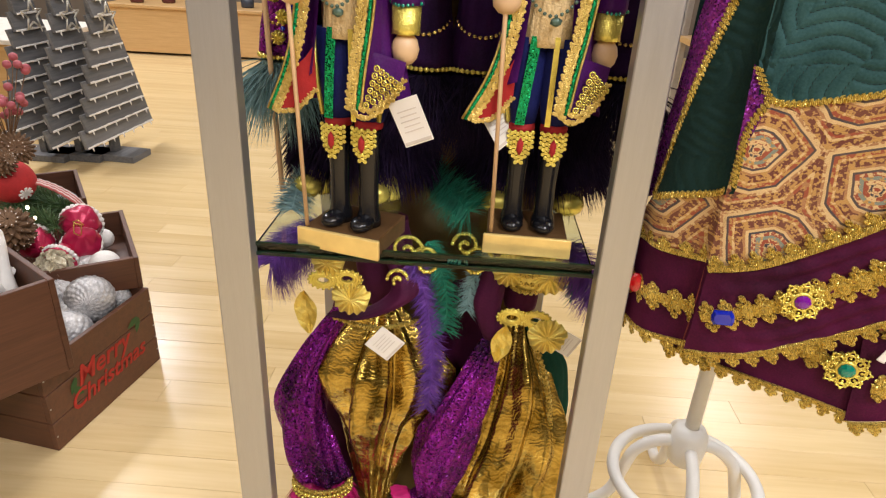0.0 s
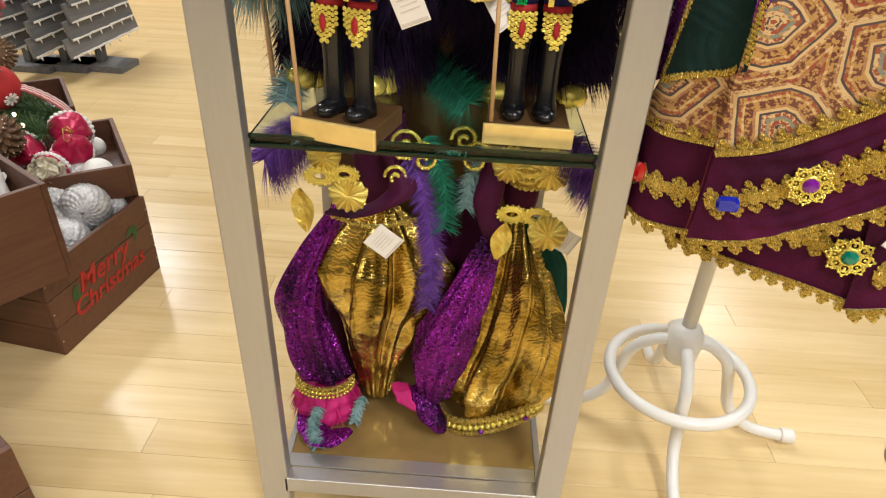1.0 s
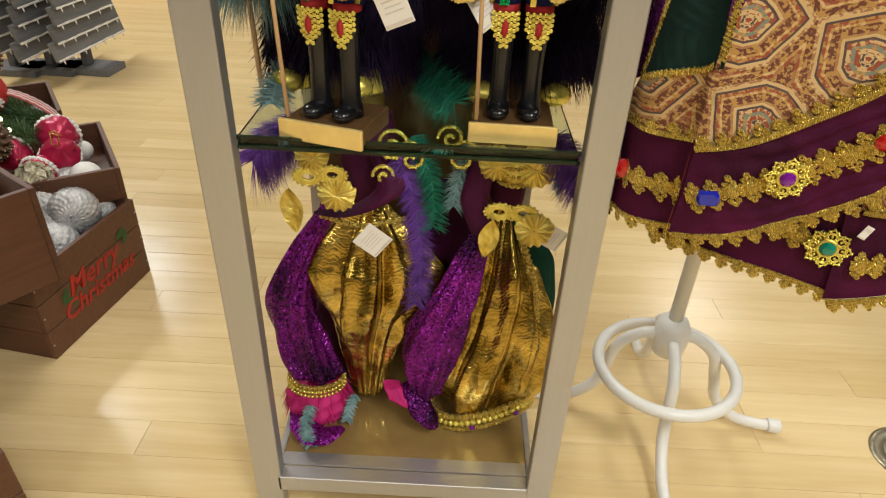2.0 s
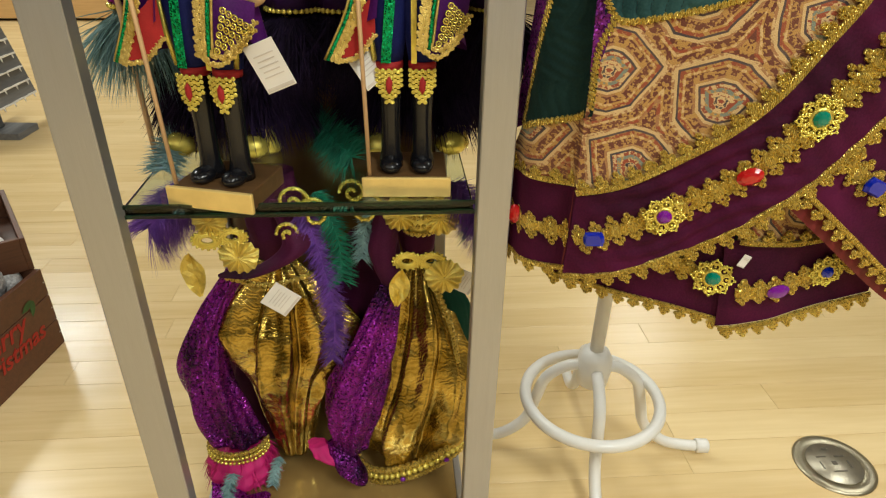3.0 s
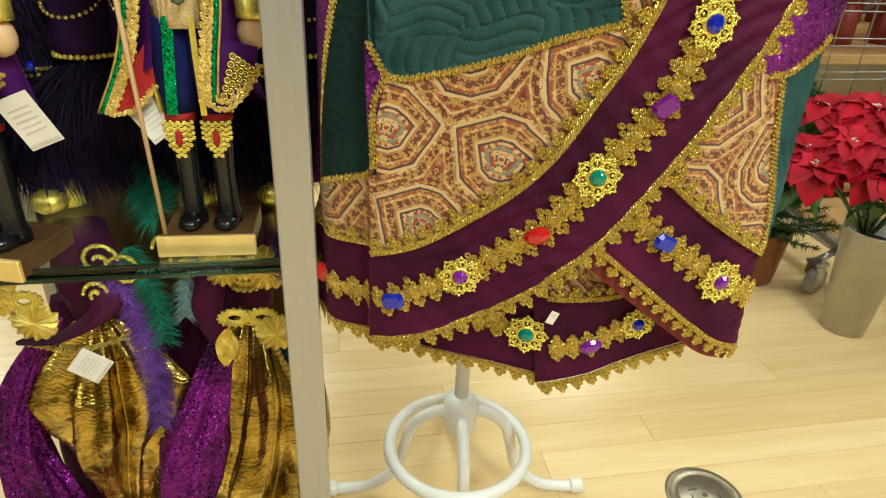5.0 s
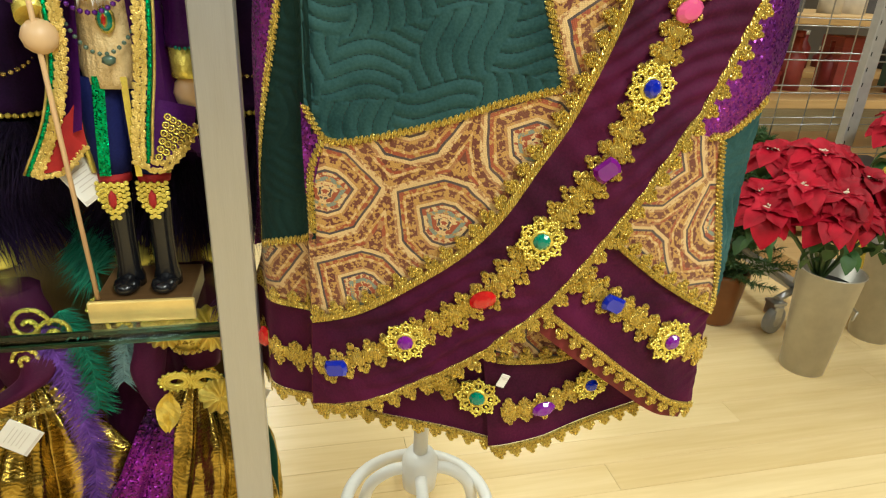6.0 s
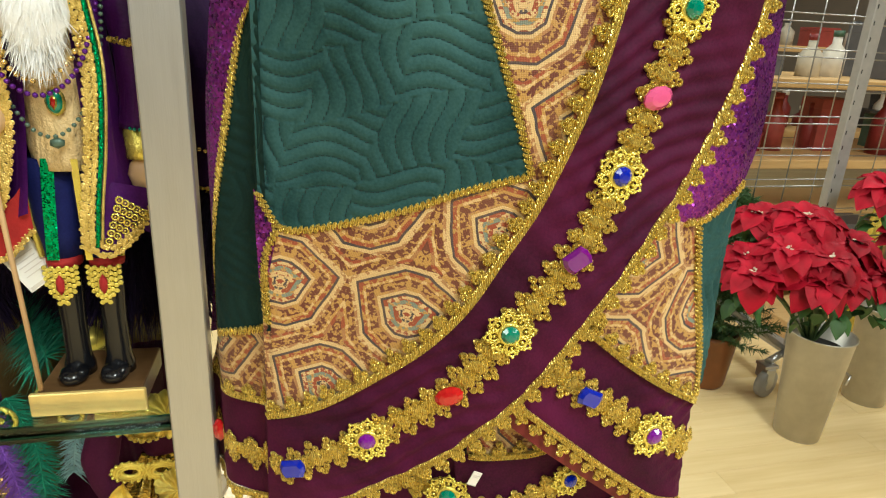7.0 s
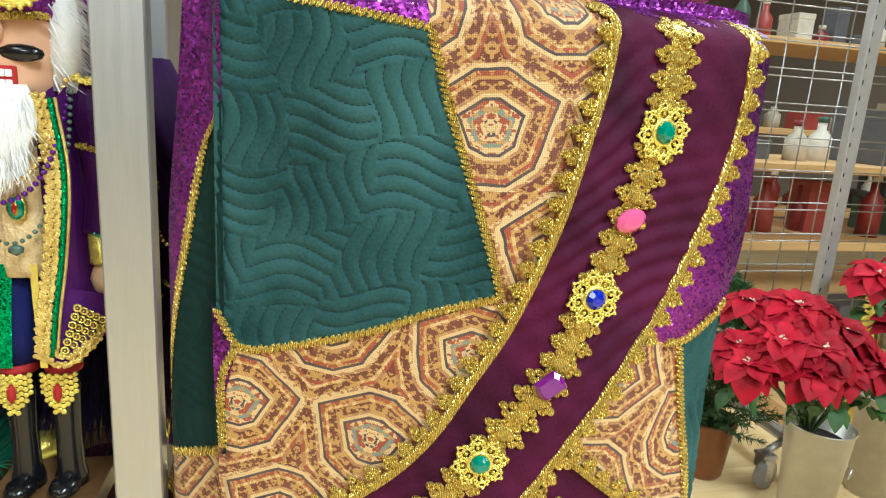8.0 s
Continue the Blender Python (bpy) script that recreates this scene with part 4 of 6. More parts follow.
def rosette(cx, y, cz, r, bm, slot, petals=14):
    """A ruffled metallic flower facing -y."""
    b = bmesh.new()
    seg = petals * 6
    rings = []
    for rr, yy in ((1.0, -0.002), (0.8, -0.007), (0.5, -0.006), (0.2, -0.009), (0.02, -0.006)):
        rings.append([b.verts.new((cx + r * rr * math.cos(2 * math.pi * k / seg) * (1 + 0.06 * math.sin(5 * 2 * math.pi * k / seg)), y + yy - 0.004 * rr * math.sin(petals * 2 * math.pi * k / seg), cz + r * rr * math.sin(2 * math.pi * k / seg))) for k in range(seg)])
    for a, c in zip(rings, rings[1:]):
        for k in range(seg):
            b.faces.new((a[k], c[k], c[(k + 1) % seg], a[(k + 1) % seg])).smooth = True
    return merge(bm, b, slot)


def gold_leaf(cx, y, cz, w, h, turn, bm, slot):
    """A crumpled leaf with a fold down the middle."""
    b = bmesh.new()
    rows = []
    for i in range(9):
        f = i / 8
        half = w * math.sin(math.pi * min(0.98, f + 0.03)) ** 0.7 * (1 - 0.25 * f)
        rows.append([b.verts.new((e * half, -0.007 * abs(e) + 0.002 * math.sin(11 * f + 4 * e), (0.5 - f) * h)) for e in (-1, -0.5, 0, 0.5, 1)])
    for a, c in zip(rows, rows[1:]):
        for k in range(4):
            b.faces.new((a[k], a[k + 1], c[k + 1], c[k]))
    b.transform(Matrix.Translation((cx, y, cz)) @ Matrix.Rotation(radians(turn), 4, "Y"))
    return merge(bm, b, slot)


def eye_mask(cx, y, cz, w, bm, slot, tilt=0.0):
    """A pierced half mask: a lacy figure of eight."""
    for e in (-1, 1):
        ex = cx + e * w * 0.25
        ez = cz + e * w * 0.25 * math.tan(radians(tilt))
        for r, th in ((0.24, 0.0030), (0.33, 0.0030), (0.42, 0.0026)):
            tube([(ex + r * w * 0.62 * math.cos(a), y - 0.002, ez + r * w * 0.40 * math.sin(a)) for a in np.linspace(0, 2 * math.pi, 22, endpoint=False)], th * w / 0.07, 6, bm, slot, True)
        for k in range(16):
            a = 2 * math.pi * k / 16
            ball(0.0028 * w / 0.07, (ex + 0.30 * w * math.cos(a), y - 0.003, ez + 0.20 * w * math.sin(a)), sub=1, bm=bm, slot=slot)
    return bm


NUT_SLOTS = [BLACK, BASEGOLD, BROWNTOP, NAVY, GREEN_GLIT, RED_FELT, BRIGHT, TUNIC, PURPLE_SATIN, PALEWOOD, SKIN, WHITE_FUR, BRAID, PEARL, BEAD_PURPLE, JADE, GEMS["green"], GEMS["blue"], CARD, SEQUIN, LACE, GEMS["red"]]


def nutcracker(at, turn, seed):
    """A soldier figurine on a block, facing -y; z from the block's underside."""
    bm = bmesh.new()
    box(0.111, 0.006, 0.026, (0, -0.047, 0.013), 0.0012, bm, slot=1)
    box(0.102, 0.092, 0.024, (0, 0.002, 0.012), 0.0012, bm, slot=2)
    for e in (-1, 1):
        x = e * 0.0200
        lathe([(0.0155, 0.024), (0.0155, 0.034), (0.0125, 0.045), (0.0120, 0.085), (0.0140, 0.128), (0.0146, 0.150), (0.010, 0.152)], 20, bm, pose(x, 0.0, 0), 0)
        ball(0.0165, (x, -0.019, 0.032), (0.9, 1.25, 0.62), 2, bm, 0)
        lathe([(0.0165, 0.150), (0.0172, 0.154), (0.0165, 0.160)], 18, bm, pose(x, 0, 0), 5)
        for k in range(9):
            f = (k - 4) / 4
            hgt = 0.046 * (1 - abs(f) ** 1.5 * 0.45)
            for j in range(int(hgt / 0.006)):
                lathe([(0.0028, 0), (0.0028, 0.001), (0.0015, 0.0016), (0.0007, 0.0004)], 7, bm, Matrix.Translation((x + f * 0.0145, -0.0150 - 0.004 * (1 - f * f), 0.151 - j * 0.0060 - (k % 2) * 0.002)) @ Matrix.Rotation(radians(90), 4, "X"), 6)
        ball(0.0052, (x, -0.0215, 0.134), (0.9, 0.45, 2.2), 1, bm, 5)
        lathe([(0.0170, 0.158), (0.0205, 0.185), (0.0240, 0.225), (0.0245, 0.262)], 24, bm, pose(x * 1.02, 0.002, 0), 3)
        tube([(x + e * 0.0165, -0.008, 0.161), (x + e * 0.0225, -0.010, 0.20), (x + e * 0.0250, -0.010, 0.26)], 0.0034, 6, bm, 6)
    sheet([[(-0.0235 + 0.010 * f - dx, -0.0195 - 0.0062 * math.sin(1.6 * f), 0.160 + 0.104 * f) for dx in (0.0058, 0.0, -0.0058)] for f in np.linspace(0, 1, 9)], bm, 4)
    sheet([[(0.010 + dx, -0.0205 - 0.0060 * math.sin(1.6 * f), 0.160 + 0.104 * f) for dx in (-0.0032, 0.0032)] for f in np.linspace(0, 1, 9)], bm, 6)
    sack([(0, 0.002, 0.252), (0, 0.0, 0.30), (0, 0.002, 0.40)], [0.034, 0.0350, 0.034, 0.036, 0.040], bm, 7, 110, 36, 0.026, 0.85, 14, seed)
    # coat: a shell open at the front, with flared tails
    b = bmesh.new()
    rows = []
    for i in range(18):
        f = i / 17
        z = 0.425 - 0.255 * f
        row = []
        for k in range(40):
            a = radians(-62 + 304 * k / 39)
            open_f = math.sin(a)
            r = 0.041 + 0.004 * f + 0.014 * f * f + 0.0035 * math.sin(9 * a + seed) * f
            tail = max(0.0, math.cos(a) if a < math.pi / 2 else -math.cos(a)) * 0.012 * f * f
            row.append(b.verts.new(((r + tail) * math.cos(a), 0.006 + r * 0.82 * open_f, z + 0.05 * max(0.0, -open_f) * f)))
        rows.append(row)
    for p, q in zip(rows, rows[1:]):
        for k in range(39):
            b.faces.new((p[k], p[k + 1], q[k + 1], q[k])).smooth = True
    bmesh.ops.recalc_face_normals(b, faces=b.faces[:])
    merge(bm, b, 8)
    # coat fronts: one turned back to its red lining, the other a lace-edged flap over the thigh
    left = spline([(-0.027, -0.036, 0.415), (-0.034, -0.039, 0.35), (-0.036, -0.040, 0.285), (-0.050, -0.042, 0.225), (-0.078, -0.040, 0.168)], 22)
    sheet([[p, (p[0] - 0.012, p[1] + 0.010, p[2] + 0.004), (-0.052, -0.012, max(0.20, p[2] - 0.004))] for p in left], bm, 8)
    sheet([[(-0.074, -0.042, 0.170), (-0.052, -0.034, 0.172), (-0.034, -0.026, 0.196)], [(-0.066, -0.043, 0.186), (-0.050, -0.036, 0.198), (-0.034, -0.028, 0.222)], [(-0.050, -0.041, 0.222), (-0.042, -0.036, 0.230), (-0.033, -0.030, 0.244)]], bm, 5)
    right = spline([(0.027, -0.036, 0.415), (0.035, -0.039, 0.35), (0.030, -0.041, 0.28), (0.022, -0.043, 0.225), (0.017, -0.044, 0.182)], 24)
    foot = spline([(0.017, -0.044, 0.182), (0.036, -0.043, 0.172), (0.056, -0.036, 0.186), (0.070, -0.022, 0.206)], 14)
    sheet([[p, (p[0] + 0.014, p[1] + 0.002, p[2]), (0.047, -0.026, p[2] + 0.01)] for p in right], bm, 8)
    sheet([[q, (q[0] + 0.004, q[1] + 0.002, q[2] + 0.028), (0.038, -0.036, 0.245)] for q in foot], bm, 8)
    for line, e in ((left, -1), (right, 1)):
        lace([(p[0] - e * 0.001, p[1] - 0.002, p[2]) for p in line], 0.0055, bm, 20, seed, 0.0042, 0.0024)
        lace([(p[0] + e * 0.005, p[1] - 0.001, p[2]) for p in line], 0.003, bm, 20, seed + 1, 0.0042, 0.0022)
        tube([(p[0] + e * 0.010, p[1] - 0.001, p[2]) for p in line], 0.0022, 6, bm, 4)
        tube([(p[0] + e * 0.0138, p[1] - 0.000, p[2]) for p in line], 0.0016, 6, bm, 20)
    lace([(q[0], q[1] - 0.002, q[2]) for q in foot], 0.006, bm, 20, seed + 2, 0.0040, 0.0024)
    lace([(q[0] + 0.003, q[1] - 0.001, q[2] + 0.008) for q in foot], 0.005, bm, 20, seed + 3, 0.0042, 0.0022)
    lace([(-0.076, -0.043, 0.166), (-0.055, -0.036, 0.170), (-0.036, -0.027, 0.192)], 0.006, bm, 20, seed + 4, 0.0042, 0.0024)
    for j in range(6):
        for k in range(6 - j):
            x, z = 0.038 + k * 0.0066 + 0.0026 * j, 0.188 + j * 0.0082 + 0.0042 * k
            tube([(x + 0.0031 * math.cos(a), -0.046 + 0.0034 * k, z + 0.0031 * math.sin(a)) for a in np.linspace(0, 2 * math.pi, 8, endpoint=False)], 0.0011, 5, bm, 6, True)
            ball(0.0013, (x, -0.0465 + 0.0034 * k, z), sub=1, bm=bm, slot=20)
    # arms
    sack([(0.062, 0.002, 0.430), (0.067, 0.0, 0.37), (0.067, -0.004, 0.292)], [0.014, 0.021, 0.0205, 0.017, 0.0165, 0.018], bm, 8, 40, 6, 0.05, 1.0, 20, seed + 3)
    lathe([(0.0160, 0.262), (0.0155, 0.268), (0.0165, 0.292)], 20, bm, pose(0.0665, -0.004, 0), 6)
    ball(0.0165, (0.0665, -0.005, 0.246), (0.95, 0.95, 1.15), 2, bm, 9)
    beads([(0.085, -0.008, 0.294), (0.068, -0.024, 0.292), (0.050, -0.008, 0.294)], 0.0022, bm, 16)
    lace([(0.055, -0.014, 0.372), (0.073, -0.024, 0.370), (0.092, -0.012, 0.372)], 0.008, bm, 12, 4)
    lace([(0.050, -0.014, 0.432), (0.070, -0.022, 0.428), (0.086, -0.010, 0.424)], 0.010, bm, 6, 5)
    sack([(-0.058, 0.004, 0.430), (-0.072, -0.002, 0.375), (-0.062, -0.024, 0.330)], [0.014, 0.021, 0.019, 0.018], bm, 8, 40, 6, 0.05, 1.0, 20, seed + 4)
    tube([(-0.061, -0.026, 0.330), (-0.056, -0.038, 0.318)], 0.0155, 14, bm, 6)
    ball(0.0165, (-0.051, -0.045, 0.302), (1, 1, 1), 2, bm, 9)
    tube([(-0.046, -0.040, 0.026), (-0.052, -0.050, 0.30), (-0.056, -0.054, 0.52)], 0.0026, 8, bm, 9)
    # head, beard, mask and hat
    lathe([(0.030, 0.408), (0.036, 0.425), (0.037, 0.50), (0.034, 0.522)], 28, bm, pose(0, 0.0, 0), 10)
    ball(0.010, (0, -0.041, 0.468), (0.8, 1.0, 1.3), 2, bm, 10)
    for e in (-1, 1):
        ball(0.0150, (e * 0.017, -0.034, 0.450), (1.25, 0.35, 0.50), 2, bm, 0)
        tube([(e * 0.036, 0.0, 0.52), (e * 0.042, -0.006, 0.47), (e * 0.040, -0.004, 0.42)], 0.013, 10, bm, 11)
    box(0.026, 0.006, 0.020, (0, -0.0355, 0.429), 0.001, bm, slot=5)
    for k in range(4):
        for j in range(2):
            box(0.0048, 0.004, 0.0062, (-0.0082 + k * 0.0055, -0.0385, 0.4245 + j * 0.0085), 0.0006, bm, slot=11)
    sack([(0, -0.034, 0.424), (0, -0.042, 0.39), (0, -0.043, 0.345)], [0.018, 0.028, 0.027, 0.021, 0.006], bm, 11, 40, 7, 0.06, 0.55, 20, seed + 5)
    rnd = random.Random(seed)
    spots = []
    for _ in range(700):
        a, f = rnd.uniform(-1.3, 1.3), rnd.random()
        spots.append(((0.024 * math.sin(a) * (1 - 0.5 * f), -0.042 - 0.010 * math.cos(a), 0.418 - 0.062 * f), (0.25 * math.sin(a), -0.25, -1)))
    for _ in range(700):
        a, f = rnd.choice((-1, 1)) * rnd.uniform(0.9, 2.2), rnd.random()
        spots.append(((0.042 * math.sin(a), -0.042 * math.cos(a) + 0.008, 0.425 + 0.09 * f), (math.sin(a), -0.3 * math.cos(a), -0.8)))
    strands(spots, bm, 11, 0.024, 0.0007, 0.3, seed, 0.25)
    sack([(0, -0.004, 0.478), (0, -0.006, 0.495), (0, -0.004, 0.520)], [0.038, 0.0405, 0.0405, 0.038], bm, 19, 40, 5, 0.01, 1.0, 8, seed)
    eye_mask(0, -0.048, 0.498, 0.070, bm, 6)
    lace([(-0.034, -0.030, 0.480), (0, -0.047, 0.477), (0.034, -0.030, 0.480)], 0.006, bm, 12, 2)
    lace([(-0.034, -0.030, 0.519), (0, -0.047, 0.523), (0.034, -0.030, 0.519)], 0.006, bm, 12, 3)
    lathe([(0.040, 0.518), (0.043, 0.53), (0.040, 0.575), (0.03, 0.59)], 28, bm, pose(0, 0, 0), 8)
    # jewels and beads on the chest
    for x, z, s in ((0.028, 0.402, 16), (0.034, 0.365, 17), (0.036, 0.338, 16), (-0.028, 0.40, 16), (-0.034, 0.362, 17)):
        ball(0.0052, (x, -0.037, z), (0.9, 0.5, 1.2), 1, bm, s)
    ball(0.012, (0.004, -0.034, 0.318), (0.75, 0.35, 1.1), 2, bm, 6)
    ball(0.0095, (0.004, -0.0365, 0.318), (0.75, 0.35, 1.15), 2, bm, 16)
    ball(0.0050, (0.004, -0.0390, 0.318), (0.75, 0.35, 1.5), 1, bm, 6)
    ball(0.0032, (0.004, -0.0402, 0.318), (0.75, 0.35, 1.7), 1, bm, 21)
    beads([(-0.044, -0.026, 0.42), (-0.030, -0.044, 0.355), (0.0, -0.048, 0.337), (0.030, -0.044, 0.365), (0.046, -0.022, 0.43)], 0.0030, bm, 13)
    beads([(-0.046, -0.026, 0.41), (-0.032, -0.046, 0.343), (0.0, -0.050, 0.325), (0.032, -0.046, 0.352), (0.049, -0.022, 0.42)], 0.0028, bm, 14)
    beads([(-0.046, -0.028, 0.34), (-0.020, -0.040, 0.298), (0.004, -0.043, 0.288), (0.028, -0.040, 0.310), (0.046, -0.036, 0.36), (0.050, -0.024, 0.42)], 0.0024, bm, 15, 2.6)
    ball(0.0062, (0.004, -0.043, 0.282), (1.2, 0.6, 0.9), 1, bm, 15)
    ob = mesh_ob("nutcracker", bm, NUT_SLOTS)
    ob.matrix_world = Matrix.Translation(at) @ Matrix.Rotation(radians(turn), 4, "Z")
    return tagged(ob, "soldier nutcracker figurine in purple coat and gold tunic, on glass shelf", "nutcracker", "nutcrackers on the glass shelf")


SHELF = 0.7175
nutcracker((0.190, 0.862, SHELF), -16, 1)
nutcracker((0.413, 0.893, SHELF), -2, 2)


def price_tag(m, w, h, rows=5):
    tag = thing("price_tag", m, "white card price tag hanging among the figures", "price tag", "price tags")
    part("card", box(w, 0.0012, h, (0, 0, 0), 0.0004), CARD, tag)
    for k in range(rows):
        part("print_line", box(w * (0.66 - 0.1 * (k % 2)), 0.0006, h * 0.022, (0, -0.0010, h * (0.26 - 0.11 * k))), CARD_INK, tag)
    part("border", box(w * 0.9, 0.0006, h * 0.07, (0, -0.0010, -h * 0.43)), CARD_INK, tag, "printed border")


price_tag(Matrix.Translation((0.262, 0.832, 0.884)) @ Matrix.Rotation(radians(-22), 4, "Y") @ Matrix.Rotation(radians(10), 4, "X"), 0.035, 0.058)
price_tag(Matrix.Translation((0.366, 0.880, 0.872)) @ Matrix.Rotation(radians(-32), 4, "Y") @ Matrix.Rotation(radians(40), 4, "Z"), 0.034, 0.046)
price_tag(Matrix.Translation((0.224, 0.915, 0.520)) @ Matrix.Rotation(radians(-52), 4, "Y"), 0.044, 0.044)
price_tag(Matrix.Translation((0.505, 0.985, 0.500)) @ Matrix.Rotation(radians(-62), 4, "Y"), 0.040, 0.044)

# ---- fur-trimmed figures at the back of the glass shelf ----
DARK_SATIN = velvet_material("dark_purple_satin", (0.009, 0.002, 0.018), (0.034, 0.006, 0.062))
DOLL_SLOTS = [DARK_SATIN, BLACK_FUR, BRAID, BRIGHT, TEAL_FUR, BROCADE, GEMS["blue"], VIOLET_FTH, BLACK, PEARL, SEQ_SHINE, PALEWOOD]


def fur_doll(at, turn, seed):
    bm = bmesh.new()
    rnd = random.Random(seed)
    sack([(0, 0, 0.06), (0, 0, 0.20), (0, 0, 0.34), (0, 0, 0.52)], [0.075, 0.082, 0.070, 0.062, 0.055, 0.050, 0.035], bm, 0, 64, 9, 0.05, 0.75, 30, seed)
    for z0, z1, r, ln, n in ((0.14, 0.060, 0.098, 0.060, 5600), (0.30, 0.20, 0.072, 0.045, 3600), (0.40, 0.33, 0.060, 0.040, 2600)):
        spots = []
        for _ in range(n):
            a, f = rnd.uniform(0, 2 * math.pi), rnd.random()
            rr = r * (1 - 0.12 * f)
            spots.append(((rr * math.cos(a), rr * 0.75 * math.sin(a), z1 + (z0 - z1) * f), (math.cos(a) * 0.5, math.sin(a) * 0.4, -1.0)))
        strands(spots, bm, 1, ln, 0.0011, 0.4, seed, 0.28)
    for z, r in ((0.180, 0.088), (0.318, 0.074)):
        line = [(r * math.cos(a), r * 0.78 * math.sin(a), z) for a in np.linspace(math.pi * 0.95, math.pi * 2.05, 12)]
        beads(line, 0.0036, bm, 2, 1.6)
        beads([(p[0], p[1] - 0.002, p[2] - 0.007) for p in line], 0.0032, bm, 3, 2.2)
    for e in (-1, 1):
        sack([(e * 0.055, 0, 0.46), (e * 0.095, -0.02, 0.33), (e * 0.105, -0.035, 0.20)], [0.024, 0.036, 0.032, 0.030, 0.036], bm, 10 if seed % 2 and e < 0 else 0, 40, 7, 0.08, 1.0, 24, seed + e)
        beads([(e * 0.105 + 0.036 * math.cos(a), -0.035 + 0.036 * math.sin(a), 0.198) for a in np.linspace(0, 2 * math.pi, 20)], 0.0042, bm, 3, 1.7)
        beads([(e * 0.098 + 0.034 * math.cos(a), -0.030 + 0.034 * math.sin(a), 0.262 + 0.02 * math.sin(a)) for a in np.linspace(math.pi, 2 * math.pi, 12)], 0.0034, bm, 9, 2.0)
        spots = [((e * 0.105 + 0.030 * math.cos(a), -0.035 + 0.030 * math.sin(a), 0.190), (0.5 * math.cos(a), 0.5 * math.sin(a), -1)) for a in np.linspace(0, 2 * math.pi * 30, 1800)]
        strands(spots, bm, 4 if e < 0 and seed % 2 else 1, 0.105, 0.0009, 0.1, seed + 7, 0.3)
        lathe([(0.022, 0.001), (0.024, 0.006), (0.020, 0.020), (0.021, 0.036), (0.018, 0.040)], 20, bm, pose(e * 0.052, -0.050, 0), 3)
        ball(0.024, (e * 0.052 - 0.010, -0.085, 0.018), (1.0, 0.9, 0.74), 2, bm, 3)
        lathe([(0.016, 0.036), (0.018, 0.08)], 14, bm, pose(e * 0.050, -0.045, 0), 8)
    ball(0.0065, (0.05, -0.068, 0.185), (1, 0.6, 1.2), 1, bm, 6)
    ball(0.0065, (-0.02, -0.075, 0.185), (1, 0.6, 1.2), 1, bm, 6)
    sack([(0, 0, 0.50), (0, -0.005, 0.56), (0, 0, 0.62)], [0.032, 0.042, 0.040, 0.020], bm, 10, 40, 5, 0.03, 0.9, 14, seed)
    if seed % 2:
        tube([(-0.105, -0.075, 0.002), (-0.115, -0.075, 0.30), (-0.122, -0.075, 0.62)], 0.0040, 8, bm, 11)
        for k in range(7):
            rosette(-0.100 + 0.010 * (k % 2), -0.068 - 0.004 * (k % 3), 0.225 + 0.028 * k, 0.010, bm, 3, 8)
            ball(0.004, (-0.090 + 0.014 * (k % 2), -0.076, 0.238 + 0.028 * k), (1, 0.5, 1), 1, bm, 6)
    ob = mesh_ob("costume_doll", bm, DOLL_SLOTS)
    ob.matrix_world = Matrix.Translation(at) @ Matrix.Rotation(radians(turn), 4, "Z")
    return tagged(ob, "costumed doll in purple satin with dark fur tiers and gold shoes", "doll", "fur-trimmed dolls behind the nutcrackers")


fur_doll((0.165, 1.072, SHELF), -6, 1)
fur_doll((0.432, 1.072, SHELF), 4, 2)

mark = built()
bm = bmesh.new()
plume([(0.235, 1.10, 0.722), (0.265, 1.04, 0.735), (0.292, 0.985, 0.728), (0.315, 0.94, 0.722)], 0.045, bm, 0, 240, 3, 0.0016, 0.2)
tagged(mesh_ob("green_plume", bm, EMERALD), "emerald green feather plume lying on the glass shelf", "feather")
bm = bmesh.new()
plume([(0.075, 1.08, 0.724), (0.062, 0.98, 0.732), (0.070, 0.90, 0.722)], 0.032, bm, 0, 180, 5, 0.0014, 0.2)
tagged(mesh_ob("teal_plume", bm, TEAL_FUR), "pale teal feather plume lying on the glass shelf", "feather")
settle(mark, Matrix.Translation((0.022, 0.018, 0.006)))

# ---- seated dolls in the lower compartment ----
MAROON = velvet_material("maroon_velvet", (0.030, 0.003, 0.016), (0.075, 0.008, 0.040))
LOW_SLOTS = [GOLD_LAME, SEQ_SHINE, BRAID, BRIGHT, MAGENTA, VIOLET_FTH, EMERALD, MAROON, DARK_GREEN, TEAL_FUR, GOLD, GEMS["purple"]]
BASE = 0.1042


